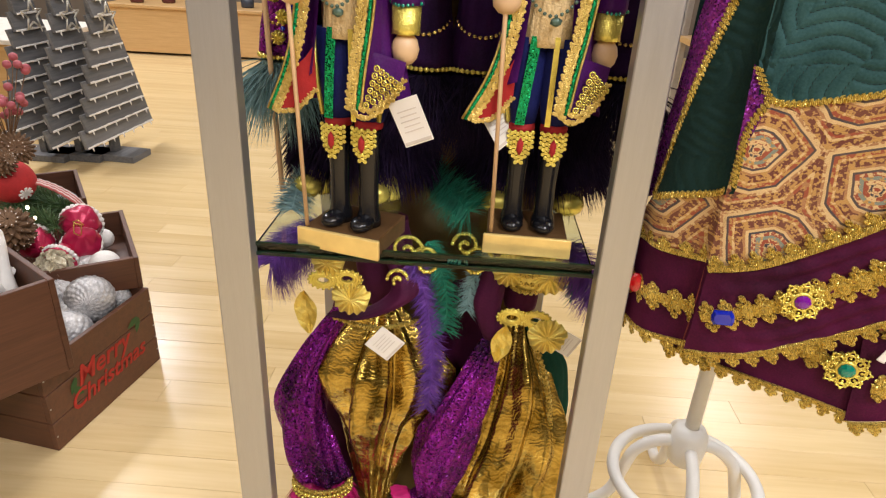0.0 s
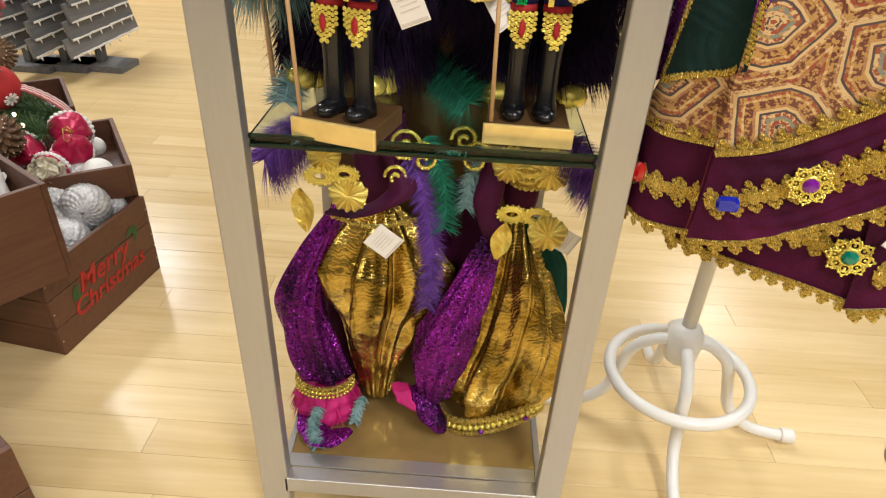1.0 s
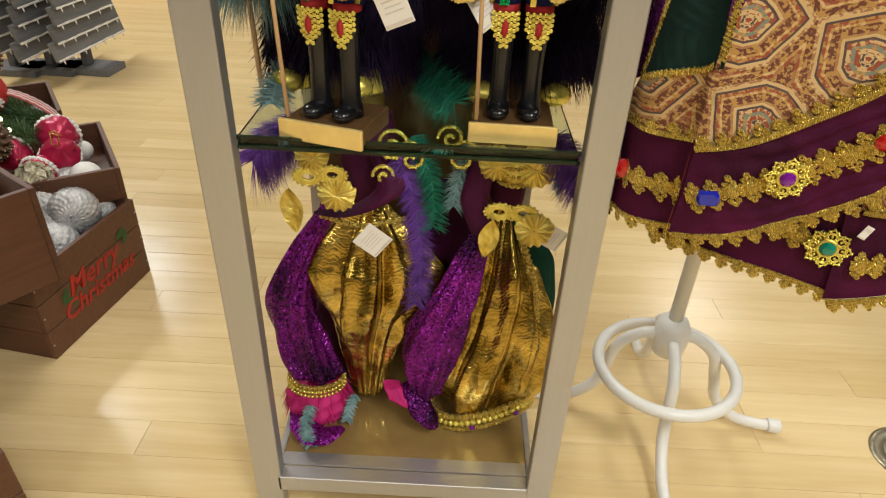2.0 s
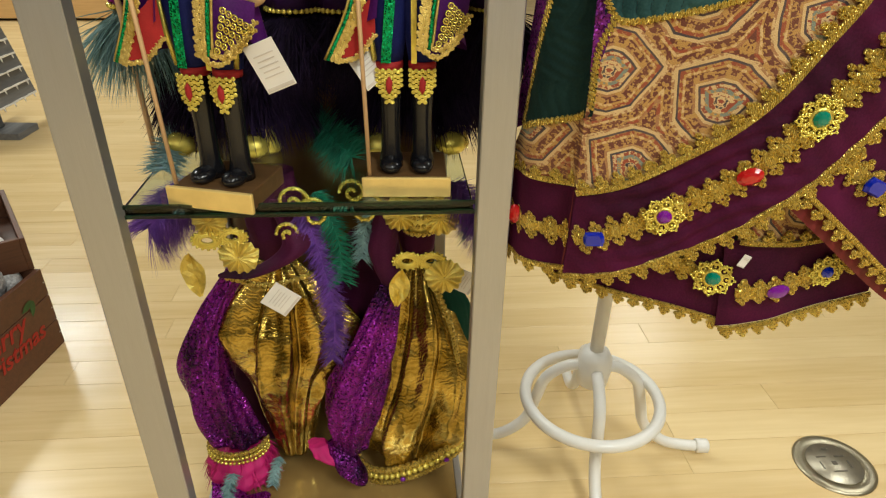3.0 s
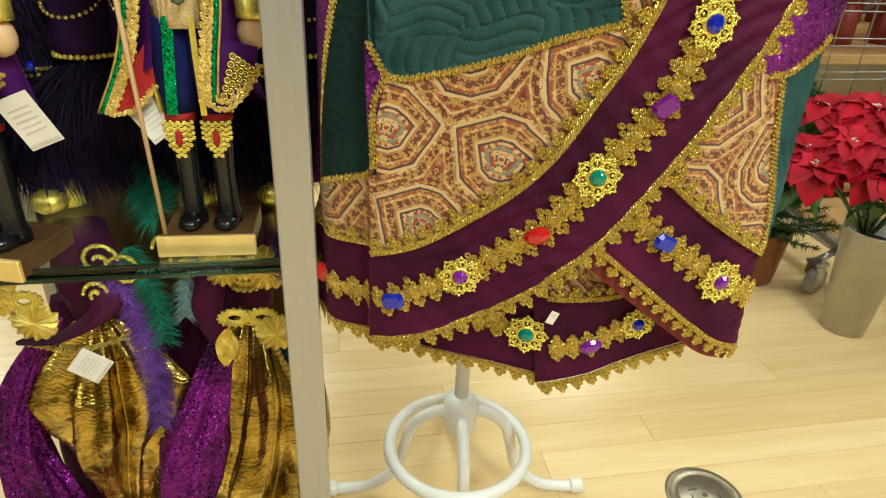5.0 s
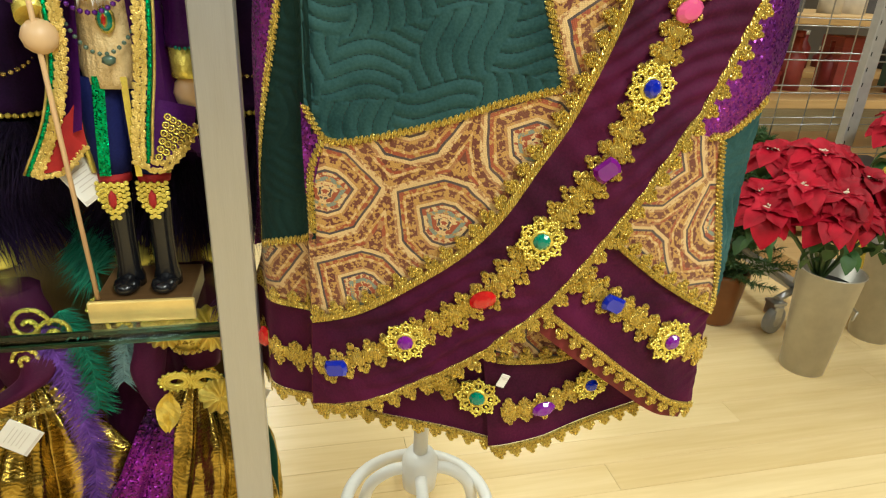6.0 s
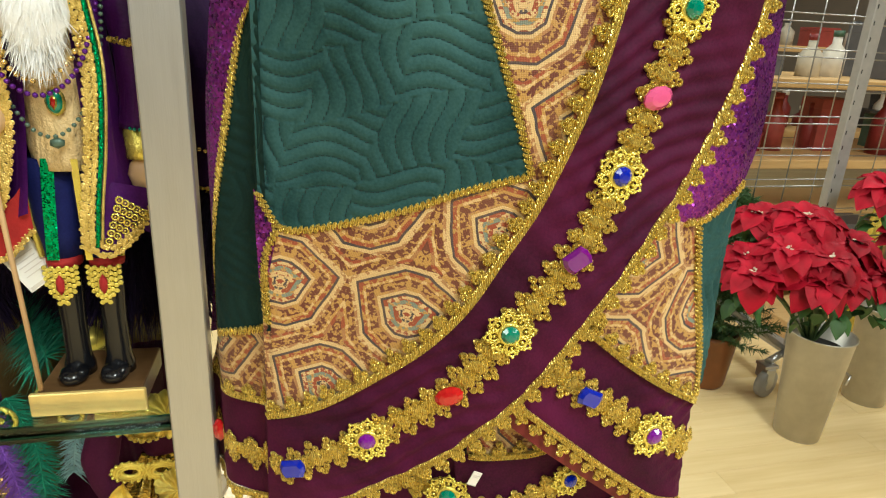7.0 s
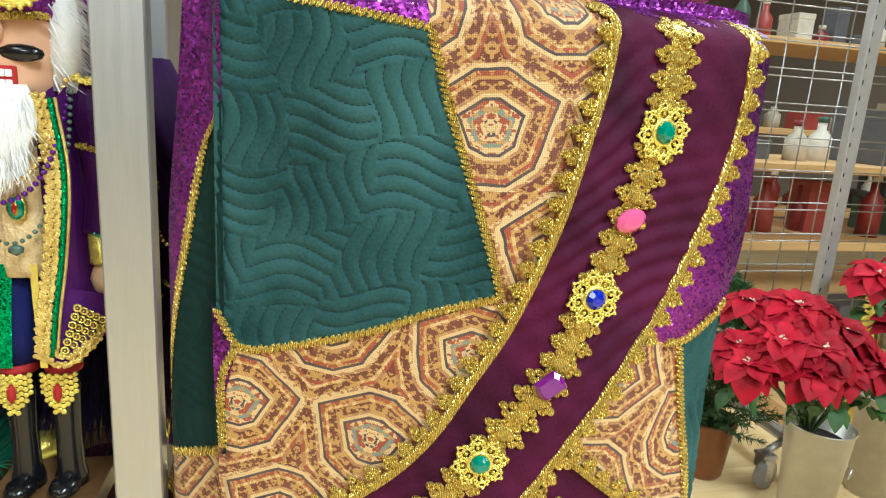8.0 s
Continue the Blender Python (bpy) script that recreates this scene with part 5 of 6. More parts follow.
def low_doll_a():
    bm = bmesh.new()
    sack([(0.180, 0.985, 0.535), (0.180, 0.975, 0.47), (0.185, 0.965, 0.38), (0.180, 0.960, 0.26), (0.178, 0.955, 0.135)], [0.022, 0.062, 0.086, 0.086, 0.068, 0.048, 0.034, 0.024], bm, 0, 150, 5, 0.34, 0.70, 80, 3, 1.6)
    sack([(0.135, 0.955, 0.552), (0.085, 0.945, 0.47), (0.052, 0.935, 0.36), (0.068, 0.930, 0.26), (0.088, 0.925, 0.205)], [0.012, 0.019, 0.027, 0.036, 0.043, 0.042], bm, 1, 90, 5, 0.24, 0.8, 70, 4, 3.5)
    for j in range(2):
        beads([(0.086 + 0.050 * math.cos(a), 0.925 + 0.040 * math.sin(a), 0.200 - 0.010 * j) for a in np.linspace(math.pi, 2 * math.pi, 14)], 0.0052, bm, 2, 1.5)
        beads([(0.086 + 0.052 * math.cos(a), 0.922 + 0.041 * math.sin(a), 0.193 - 0.010 * j) for a in np.linspace(math.pi, 2 * math.pi, 14)], 0.0036, bm, 3, 1.9)
    spots = [((0.086 + 0.044 * math.cos(a), 0.925 + 0.036 * math.sin(a), 0.182), (0.25 * math.cos(a), 0.25 * math.sin(a), -1)) for a in np.linspace(0, 2 * math.pi * 40, 1500)]
    strands(spots, bm, 4, 0.066, 0.0012, 0.0, 8, 0.12)
    sack([(0.086, 0.922, 0.186), (0.086, 0.915, 0.160), (0.088, 0.905, 0.128)], [0.040, 0.050, 0.054, 0.050], bm, 4, 70, 11, 0.09, 0.8, 18, 31)
    sack([(0.060, 0.880, 0.140), (0.080, 0.848, 0.130), (0.105, 0.838, 0.128), (0.135, 0.850, 0.134)], [0.018, 0.025, 0.026, 0.022, 0.012], bm, 1, 40, 5, 0.06, 0.9, 20, 5)
    plume([(0.088, 0.862, 0.180), (0.080, 0.838, 0.155), (0.090, 0.822, 0.122)], 0.016, bm, 9, 90, 2, 0.0016, 0.2)
    plume([(0.160, 0.900, 0.175), (0.150, 0.885, 0.150), (0.145, 0.880, 0.125)], 0.014, bm, 9, 70, 3, 0.0016, 0.2)
    sack([(0.180, 0.995, 0.53), (0.180, 0.995, 0.60), (0.182, 0.995, 0.675)], [0.030, 0.040, 0.044, 0.036], bm, 7, 40, 5, 0.05, 0.8, 16, 6)
    sack([(0.205, 0.960, 0.640), (0.225, 0.925, 0.59), (0.165, 0.905, 0.556), (0.120, 0.900, 0.555)], [0.020, 0.022, 0.016, 0.010], bm, 7, 40, 5, 0.04, 1.0, 30, 9)
    sack([(0.150, 1.03, 0.55), (0.140, 1.03, 0.36), (0.135, 1.02, 0.135)], [0.040, 0.070, 0.078, 0.060], bm, 7, 48, 6, 0.10, 0.6, 24, 21)
    eye_mask(0.128, 0.880, 0.628, 0.070, bm, 3, 8)
    rosette(0.150, 0.882, 0.598, 0.028, bm, 10)
    rosette(0.118, 0.882, 0.655, 0.024, bm, 10)
    gold_leaf(0.083, 0.885, 0.566, 0.019, 0.072, -6, bm, 10)
    for x, z, r, fl in ((0.225, 0.655, 0.024, 1), (0.255, 0.640, 0.022, -1), (0.215, 0.610, 0.018, -1)):
        spiral(x, 0.925, z, r, 1.4, bm, 3, fl)
    plume([(0.235, 0.935, 0.650), (0.262, 0.915, 0.560), (0.274, 0.905, 0.470), (0.266, 0.905, 0.385)], 0.026, bm, 5, 420, 4, 0.0010, 0.3)
    plume([(0.255, 0.945, 0.660), (0.285, 0.925, 0.605), (0.290, 0.915, 0.530)], 0.026, bm, 6, 150, 5, 0.0012, 0.3)
    plume([(0.105, 0.915, 0.690), (0.065, 0.895, 0.672), (0.030, 0.890, 0.640)], 0.046, bm, 5, 420, 6, 0.0009, 0.8)
    beads(spline([(0.118, 0.915, 0.540), (0.180, 0.905, 0.532), (0.245, 0.920, 0.540)], 12), 0.0050, bm, 2, 1.5)
    ob = mesh_ob("harlequin_doll", bm, LOW_SLOTS)
    return tagged(ob, "costumed doll in gold lame and purple sequins with violet plumes", "doll", "dolls in the lower compartment")


def low_doll_b():
    bm = bmesh.new()
    sack([(0.405, 1.00, 0.530), (0.405, 0.985, 0.46), (0.408, 0.975, 0.36), (0.402, 0.965, 0.25), (0.395, 0.955, 0.165), (0.390, 0.950, 0.140)], [0.016, 0.040, 0.066, 0.084, 0.094, 0.098, 0.094, 0.070], bm, 0, 150, 6, 0.27, 0.70, 80, 7, 1.9)
    ring = [(0.390 + 0.100 * math.cos(a), 0.950 + 0.062 * math.sin(a), 0.150 + 0.016 * math.cos(a) - 0.012 * math.sin(2 * a)) for a in np.linspace(math.pi * 0.95, math.pi * 2.08, 30)]
    for k, (r, s) in enumerate(((0.0080, 2), (0.0070, 3), (0.0055, 2))):
        beads([(p[0], p[1] - 0.004 * k, p[2] - 0.011 * k) for p in ring], r, bm, s, 1.5)
    for p in ring[6:26:7]:
        ball(0.006, (p[0], p[1] - 0.014, p[2] - 0.014), (1, 0.5, 1), 1, bm, 11)
    sack([(0.365, 0.925, 0.520), (0.335, 0.915, 0.42), (0.300, 0.905, 0.31), (0.288, 0.900, 0.215), (0.290, 0.900, 0.190)], [0.014, 0.026, 0.038, 0.046, 0.044, 0.026], bm, 1, 90, 5, 0.22, 0.7, 70, 11, 3.0)
    sack([(0.262, 0.905, 0.200), (0.280, 0.885, 0.165), (0.302, 0.872, 0.132)], [0.016, 0.024, 0.024, 0.012], bm, 1, 40, 5, 0.08, 0.8, 20, 5)
    sack([(0.225, 0.910, 0.195), (0.245, 0.895, 0.180), (0.262, 0.890, 0.165)], [0.016, 0.024, 0.014], bm, 4, 40, 6, 0.10, 0.8, 16, 12)
    sack([(0.430, 0.985, 0.515), (0.472, 0.985, 0.43), (0.490, 0.985, 0.30), (0.492, 0.985, 0.20)], [0.014, 0.026, 0.024, 0.018, 0.014], bm, 8, 48, 6, 0.10, 0.8, 40, 13)
    beads(spline([(0.432, 0.945, 0.505), (0.462, 0.935, 0.42), (0.478, 0.935, 0.33)], 12), 0.0060, bm, 2, 1.5)
    sack([(0.410, 1.01, 0.53), (0.410, 1.01, 0.60), (0.410, 1.01, 0.680)], [0.026, 0.034, 0.040, 0.034], bm, 7, 40, 5, 0.05, 0.8, 16, 6)
    sack([(0.362, 0.955, 0.640), (0.352, 0.935, 0.57), (0.365, 0.925, 0.52)], [0.020, 0.022, 0.016], bm, 7, 40, 5, 0.05, 0.9, 20, 15)
    sack([(0.330, 1.03, 0.55), (0.320, 1.03, 0.36), (0.310, 1.02, 0.20)], [0.040, 0.060, 0.060, 0.040], bm, 7, 48, 6, 0.10, 0.6, 24, 22)
    eye_mask(0.408, 0.918, 0.562, 0.074, bm, 3, -2)
    rosette(0.446, 0.915, 0.535, 0.030, bm, 10)
    gold_leaf(0.376, 0.908, 0.520, 0.018, 0.066, 8, bm, 10)
    rosette(0.380, 0.93, 0.635, 0.026, bm, 10)
    rosette(0.440, 0.93, 0.632, 0.032, bm, 10)
    lathe([(0.020, 0), (0.024, 0.02), (0.019, 0.04)], 24, bm, pose(0.410, 0.945, 0.600), 10)
    for j in range(3):
        beads([(0.410 + 0.024 * math.cos(a), 0.945 + 0.024 * math.sin(a), 0.604 + 0.014 * j) for a in np.linspace(math.pi, 2 * math.pi, 10)], 0.0044, bm, 2, 1.6)
    for x, z, r, fl in ((0.330, 0.640, 0.024, 1), (0.312, 0.665, 0.020, -1), (0.480, 0.640, 0.022, -1)):
        spiral(x, 0.935, z, r, 1.4, bm, 3, fl)
    plume([(0.345, 0.95, 0.655), (0.325, 0.94, 0.60), (0.320, 0.93, 0.56)], 0.022, bm, 9, 120, 7, 0.0012, 0.3)
    plume([(0.455, 0.93, 0.680), (0.485, 0.915, 0.655), (0.505, 0.905, 0.62)], 0.042, bm, 5, 160, 8, 0.0011, 0.6)
    plume([(0.455, 0.95, 0.665), (0.475, 0.94, 0.64), (0.485, 0.93, 0.60)], 0.024, bm, 6, 120, 9, 0.0012, 0.3)
    ob = mesh_ob("harlequin_doll", bm, LOW_SLOTS)
    return tagged(ob, "costumed doll in gold lame gown with purple sequined sleeve", "doll", "dolls in the lower compartment")


mark = built()
low_doll_a()
low_doll_b()
settle(mark, Matrix.Translation((0.024, 0.032, 0.0)))

price_tag(Matrix.Translation((0.788, 0.700, 0.698)) @ Matrix.Rotation(radians(25), 4, "Y"), 0.010, 0.016, 2)
# ---- crates with ornaments ----
SILVER = mat("silver_white_glitter", (0.36, 0.36, 0.38), 0.42, 0.3, 0.3, 160, 0.6, 400, alt=(0.92, 0.91, 0.90))
RED_SATIN = mat("crimson_satin", (0.42, 0.006, 0.05), 0.3, 0.25, 0.3, 40, alt=(0.60, 0.02, 0.10))
CREAM_GLIT = mat("cream_glitter", (0.60, 0.52, 0.36), 0.45, 0.2, 0.3, 150, 0.8, 350, alt=(0.86, 0.80, 0.62))
SNOW = mat("white_flocking", (0.84, 0.82, 0.78), 0.85, 0, 0.08, 60, 0.6, 250)
CONE = mat("pine_cone", (0.16, 0.09, 0.045), 0.75, 0, 0.4, 60, 0.4, 300)
KNIT = mat("red_knit", (0.42, 0.02, 0.02), 0.8, 0, 0.2, 120, 0.6, 500)
FIR = mat("fir_needles", (0.025, 0.075, 0.018), 0.6, 0, 0.4, 50, alt=(0.08, 0.16, 0.04))
INK_RED = mat("red_paint", (0.42, 0.02, 0.012), 0.6, 0, 0.2, 60)
INK_GREEN = mat("green_paint", (0.03, 0.09, 0.02), 0.6, 0, 0.2, 60)
BULB = bpy.data.materials.new("fairy_bulb")
BULB.use_nodes = True
BULB.node_tree.nodes["Principled BSDF"].inputs["Emission Color"].default_value = (1, 0.82, 0.45, 1)
BULB.node_tree.nodes["Principled BSDF"].inputs["Emission Strength"].default_value = 6


def crate(m, length, width, height, boards, label):
    """An open box of stained boards: length along x, width along y."""
    c = thing("wooden_crate", m, label, "crate", "stained crates of ornaments")
    t, h = 0.012, height / boards
    for k in range(boards):
        z = h * (k + 0.5)
        for y in (t / 2, width - t / 2):
            part("board", box(length, t, h - 0.002, (length / 2, y, z), 0.0012), CRATEWOOD, c)
        for x in (t / 2, length - t / 2):
            part("board", box(t, width - 2 * t, h - 0.002, (x, width / 2, z), 0.0012), CRATEWOOD, c)
    part("bottom", box(length - 2 * t, width - 2 * t, t, (length / 2, width / 2, t / 2 + 0.001)), CRATEWOOD, c)
    for x in (0.006, length - 0.006):
        for k in range(boards):
            part("nail", lathe([(0.0022, 0), (0.0018, 0.0008)], 8, m=Matrix.Translation((x, 0, h * (k + 0.5))) @ Matrix.Rotation(radians(90), 4, "X")), STEEL, c)
    return c


def lettering(text, size, m, material, parent):
    cu = bpy.data.curves.new("lettering", "FONT")
    cu.body, cu.size, cu.extrude, cu.align_x, cu.shear, cu.offset = text, size, 0.0004, "CENTER", 0.25, 0.001
    tmp = bpy.data.objects.new("lettering", cu)
    me = bpy.data.meshes.new_from_object(tmp)
    bpy.data.objects.remove(tmp)
    me.materials.append(material)
    ob = new("lettering", me)
    ob.parent, ob.matrix_basis = parent, m
    return ob


mark = built()
low = crate(pose(-0.521, 1.147, 0, 0, 0, 78), 0.364, 0.40, 0.225, 3, "dark brown stained board crate with red and green lettering")
face = Matrix.Translation((0.185, -0.0012, 0.0)) @ Matrix.Rotation(radians(90), 4, "X")
lettering("Merry", 0.070, face @ Matrix.Translation((-0.01, 0.112, 0)), INK_RED, low)
lettering("Christmas", 0.062, face @ Matrix.Translation((0, 0.062, 0)), INK_RED, low)
for x, z, a in ((0.075, 0.125, 30), (0.085, 0.105, -40), (0.300, 0.150, 20), (0.285, 0.165, 70)):
    bm = bmesh.new()
    gold_leaf(0, 0, 0, 0.010, 0.04, 0, bm, 0)
    ob = part("painted_leaf", bm, INK_GREEN, low)
    ob.matrix_basis = Matrix.Translation((x, -0.0012, z)) @ Matrix.Rotation(radians(a), 4, "Y") @ Matrix.Diagonal((1, 0.05, 1, 1))
tray = crate(pose(-0.456, 1.500, 0.2265, 0, 0, 121), 0.34, 0.36, 0.088, 1, "shallow dark brown crate of red ornaments, set on another crate")
front = crate(pose(-0.446, 1.155, 0.2265, 0, 0, 143), 0.30, 0.40, 0.215, 1, "dark brown crate of white branches, stacked on another crate")
rear = crate(pose(-0.795, 1.900, 0, 0, 0, 123), 0.30, 0.36, 0.30, 3, "dark brown stained crate standing on the floor")
side = crate(pose(-0.585, 0.915, 0, 0, 0, 233), 0.36, 0.30, 0.20, 2, "dark brown stained crate standing on the floor")


def quilted_ball(at, r, seed, scale=15):
    """A bauble covered in raised diamonds."""
    o = thing("bauble", Matrix.Translation(at) @ Euler((seed, seed * 2, seed * 3)).to_matrix().to_4x4(), "silver white glitter bauble with raised diamond lattice", "bauble", "silver baubles in the crate")
    b = bmesh.new()
    nu, nv = 84, 44
    rows = []
    for j in range(nv + 1):
        th = math.pi * (0.012 + 0.976 * j / nv)
        row = []
        for i in range(nu):
            ph = 2 * math.pi * i / nu
            k = abs(math.sin(scale * 0.5 * ph + 7 * th)) * abs(math.sin(scale * 0.5 * ph - 7 * th))
            rr = r * (0.945 + 0.085 * math.sqrt(k))
            row.append(b.verts.new((rr * math.sin(th) * math.cos(ph), rr * math.sin(th) * math.sin(ph), rr * math.cos(th))))
        rows.append(row)
    for p, q in zip(rows, rows[1:]):
        for i in range(nu):
            b.faces.new((p[i], q[i], q[(i + 1) % nu], p[(i + 1) % nu])).smooth = True
    part("ball", b, SILVER, o)
    part("cap", lathe([(r * 0.16, r * 0.95), (r * 0.16, r * 1.08), (r * 0.10, r * 1.12)], 14), GOLD, o, "small gold cap")
    return o


u, v = Vector((math.cos(radians(78)), math.sin(radians(78)), 0)), Vector((-math.sin(radians(78)), math.cos(radians(78)), 0))


def in_low(a, b, z):
    return Vector((-0.521, 1.147, z)) + u * a + v * b


for k, (x, y, z, r) in enumerate(((-0.548, 1.415, 0.235, 0.058), (-0.556, 1.322, 0.195, 0.054), (-0.631, 1.422, 0.245, 0.052), (-0.612, 1.526, 0.255, 0.050), (-0.512, 1.480, 0.205, 0.028), (-0.585, 1.385, 0.200, 0.050))):
    quilted_ball((x, y, z), r, k + 1, 15 if k % 3 else 19)
for k, (a, b, z, r) in enumerate(((0.06, 0.09, 0.07, 0.052), (0.06, 0.20, 0.07, 0.05), (0.16, 0.09, 0.075, 0.055), (0.16, 0.20, 0.075, 0.055), (0.27, 0.08, 0.08, 0.055), (0.27, 0.2, 0.08, 0.055), (0.15, 0.30, 0.075, 0.05), (0.25, 0.31, 0.075, 0.05))):
    quilted_ball(in_low(a, b, z), r, k + 11, 15)
tagk = thing("paper_tag", Matrix.Translation(in_low(0.335, 0.150, 0.232)) @ pose(0, 0, 0, 30, 15, 40), "small clear hang tag on a bauble", "tag")
part("card", box(0.05, 0.016, 0.006, bevel=0.001), CARD, tagk)

u2, v2 = Vector((math.cos(radians(121)), math.sin(radians(121)), 0)), Vector((-math.sin(radians(121)), math.cos(radians(121)), 0))


def in_tray(a, b, z):
    return Vector((-0.456, 1.500, 0.2265 + z)) + u2 * a + v2 * b


def red_ornament(at, r, turn, seed):
    """A padded red satin ornament with a white trim and a gold cord loop."""
    o = thing("red_ornament", Matrix.Translation(at) @ pose(0, 0, 0, *turn), "crimson satin ornament with white trim and gold cord", "ornament", "red ornaments in the tray")
    bm = bmesh.new()
    sack([(0, 0, -r), (0, 0, 0), (r * 0.2, 0, r * 1.3)], [r * 0.5, r * 0.95, r, r * 0.75, r * 0.15], bm, 0, 40, 5, 0.06, 0.9, 24, seed)
    part("body", bm, RED_SATIN, o)
    bm = bmesh.new()
    beads([(r * 0.95 * math.cos(a), r * 0.85 * math.sin(a), -r * 0.1) for a in np.linspace(0, 2 * math.pi, 20)], r * 0.18, bm, 0, 1.2)
    part("trim", bm, SNOW, o, "fluffy white trim")
    part("cord", tube([(r * 0.2, 0, r * 1.25), (r * 0.5, r * 0.2, r * 1.8), (r * 0.3, r * 0.4, r * 2.2), (0, r * 0.2, r * 1.7), (r * 0.15, 0, r * 1.25)], 0.0016, 6), GOLD, o, "gold cord loop")


for k, (a, b, z, r, t) in enumerate(((0.225, 0.11, 0.110, 0.052, (70, 20, 10)), (0.13, 0.12, 0.085, 0.050, (40, -30, 60)), (0.09, 0.17, 0.075, 0.042, (100, 10, 0)), (0.19, 0.22, 0.09, 0.046, (80, 50, 30)), (0.28, 0.20, 0.06, 0.036, (30, 40, 80)))):
    red_ornament(in_tray(a, b, z), r, t, k)
for a, b, z, r, lab in ((0.235, 0.065, 0.050, 0.028, "fluffy white pompon ornament"), (0.055, 0.075, 0.055, 0.038, "plain white ball ornament")):
    tagged(mesh_ob("white_ornament", ball(r, in_tray(a, b, z), (1, 1, 1.0), 3), SNOW), lab + " in a brown tray", "ornament", "white ornaments")


def glitter_flower(at, r, seed):
    bm = bmesh.new()
    rnd = random.Random(seed)
    for k in range(46):
        d = Vector((rnd.gauss(0, 1), rnd.gauss(0, 1), rnd.gauss(0.3, 1))).normalized()
        b = bmesh.new()
        gold_leaf(0, 0, 0, r * 0.26, r * 0.7, 0, b, 0)
        b.transform(Matrix.Translation(d * r * 0.75) @ d.to_track_quat("-Y", "Z").to_matrix().to_4x4() @ Matrix.Rotation(rnd.uniform(-0.6, 0.6), 4, "X"))
        merge(bm, b)
    ball(r * 0.72, bm=bm)
    ob = mesh_ob("glitter_flower", bm, CREAM_GLIT)
    ob.matrix_world = Matrix.Translation(at)
    tagged(ob, "cream and gold glitter flower ornament in a tray", "ornament")


glitter_flower(in_tray(0.045, 0.185, 0.07), 0.050, 3)

# white branches in the upper crate
u3, v3 = Vector((math.cos(radians(143)), math.sin(radians(143)), 0)), Vector((-math.sin(radians(143)), math.cos(radians(143)), 0))


def in_front(a, b, z):
    return Vector((-0.446, 1.155, 0.2265 + z)) + u3 * a + v3 * b


rnd = random.Random(9)
for k in range(9):
    s = in_front(rnd.uniform(0.035, 0.19), rnd.uniform(0.035, 0.16), 0.014)
    tip = s + Vector((rnd.uniform(-0.05, 0.05), rnd.uniform(-0.05, 0.05), rnd.uniform(0.22, 0.30)))
    mid = (s + tip) / 2 + Vector((rnd.uniform(-0.02, 0.02), rnd.uniform(-0.02, 0.02), 0))
    bm = tube(spline([tuple(s), tuple(mid), tuple(tip)], 12), 0.015, 10, taper=lambda f: 1.1 - 0.35 * f + 0.12 * math.sin(15 * f))
    ball(0.013, tip, bm=bm)
    side_tip = mid + Vector((rnd.uniform(-0.05, 0.05), rnd.uniform(-0.05, 0.05), 0.06))
    tube([mid, (mid + side_tip) / 2 + Vector((0, 0, 0.004)), side_tip], 0.009, 8, bm)
    tagged(mesh_ob("white_branch", bm, SNOW), "chunky white flocked branch standing in a crate", "branch", "white branches")


# garland with cones, lights and a knitted ball behind the branches
def pine_cone(at, r, turn):
    bm = ball(r * 0.6, scale=(1, 1, 1.35))
    for j in range(9):
        f = j / 8
        z = r * (-0.95 + 1.9 * f)
        rr = r * 0.85 * math.sqrt(max(0.05, 1 - (2 * f - 1) ** 2 * 0.85))
        for k in range(11):
            a = 2 * math.pi * (k + 0.5 * (j % 2)) / 11
            b = bmesh.new()
            bmesh.ops.create_cone(b, cap_ends=True, segments=5, radius1=r * 0.20, radius2=r * 0.04, depth=r * 0.45)
            b.transform(Matrix.Translation((rr * math.cos(a), rr * math.sin(a), z)) @ Matrix.Rotation(a, 4, "Z") @ Matrix.Rotation(radians(65), 4, "Y"))
            merge(bm, b)
            ball(r * 0.045, (rr * 1.22 * math.cos(a), rr * 1.22 * math.sin(a), z + r * 0.08), sub=1, bm=bm, slot=1)
    ob = mesh_ob("pine_cone", bm, [CONE, SNOW])
    ob.matrix_world = Matrix.Translation(at) @ pose(0, 0, 0, *turn)
    tagged(ob, "brown pine cone with frosted white scale tips", "pine cone", "pine cones in the garland")


def fir_sprig(points, reach, seed, name="fir_garland", label="green fir garland lying over the crates"):
    bm = bmesh.new()
    pts = [Vector(p) for p in spline(points, 220)]
    tube(pts[::10], 0.003, 6, bm)
    r2 = random.Random(seed)
    spots = []
    for i, p in enumerate(pts[:-1]):
        t = (pts[i + 1] - p).normalized()
        for _ in range(7):
            d = Vector((r2.gauss(0, 1), r2.gauss(0, 1), r2.gauss(0, 1))).normalized()
            spots.append((p + d * reach * r2.uniform(0, 0.6), d + t * 0.7))
    strands(spots, bm, 0, reach, 0.0011, 0.2, seed, 0.2)
    tagged(mesh_ob(name, bm, FIR), label, "garland")


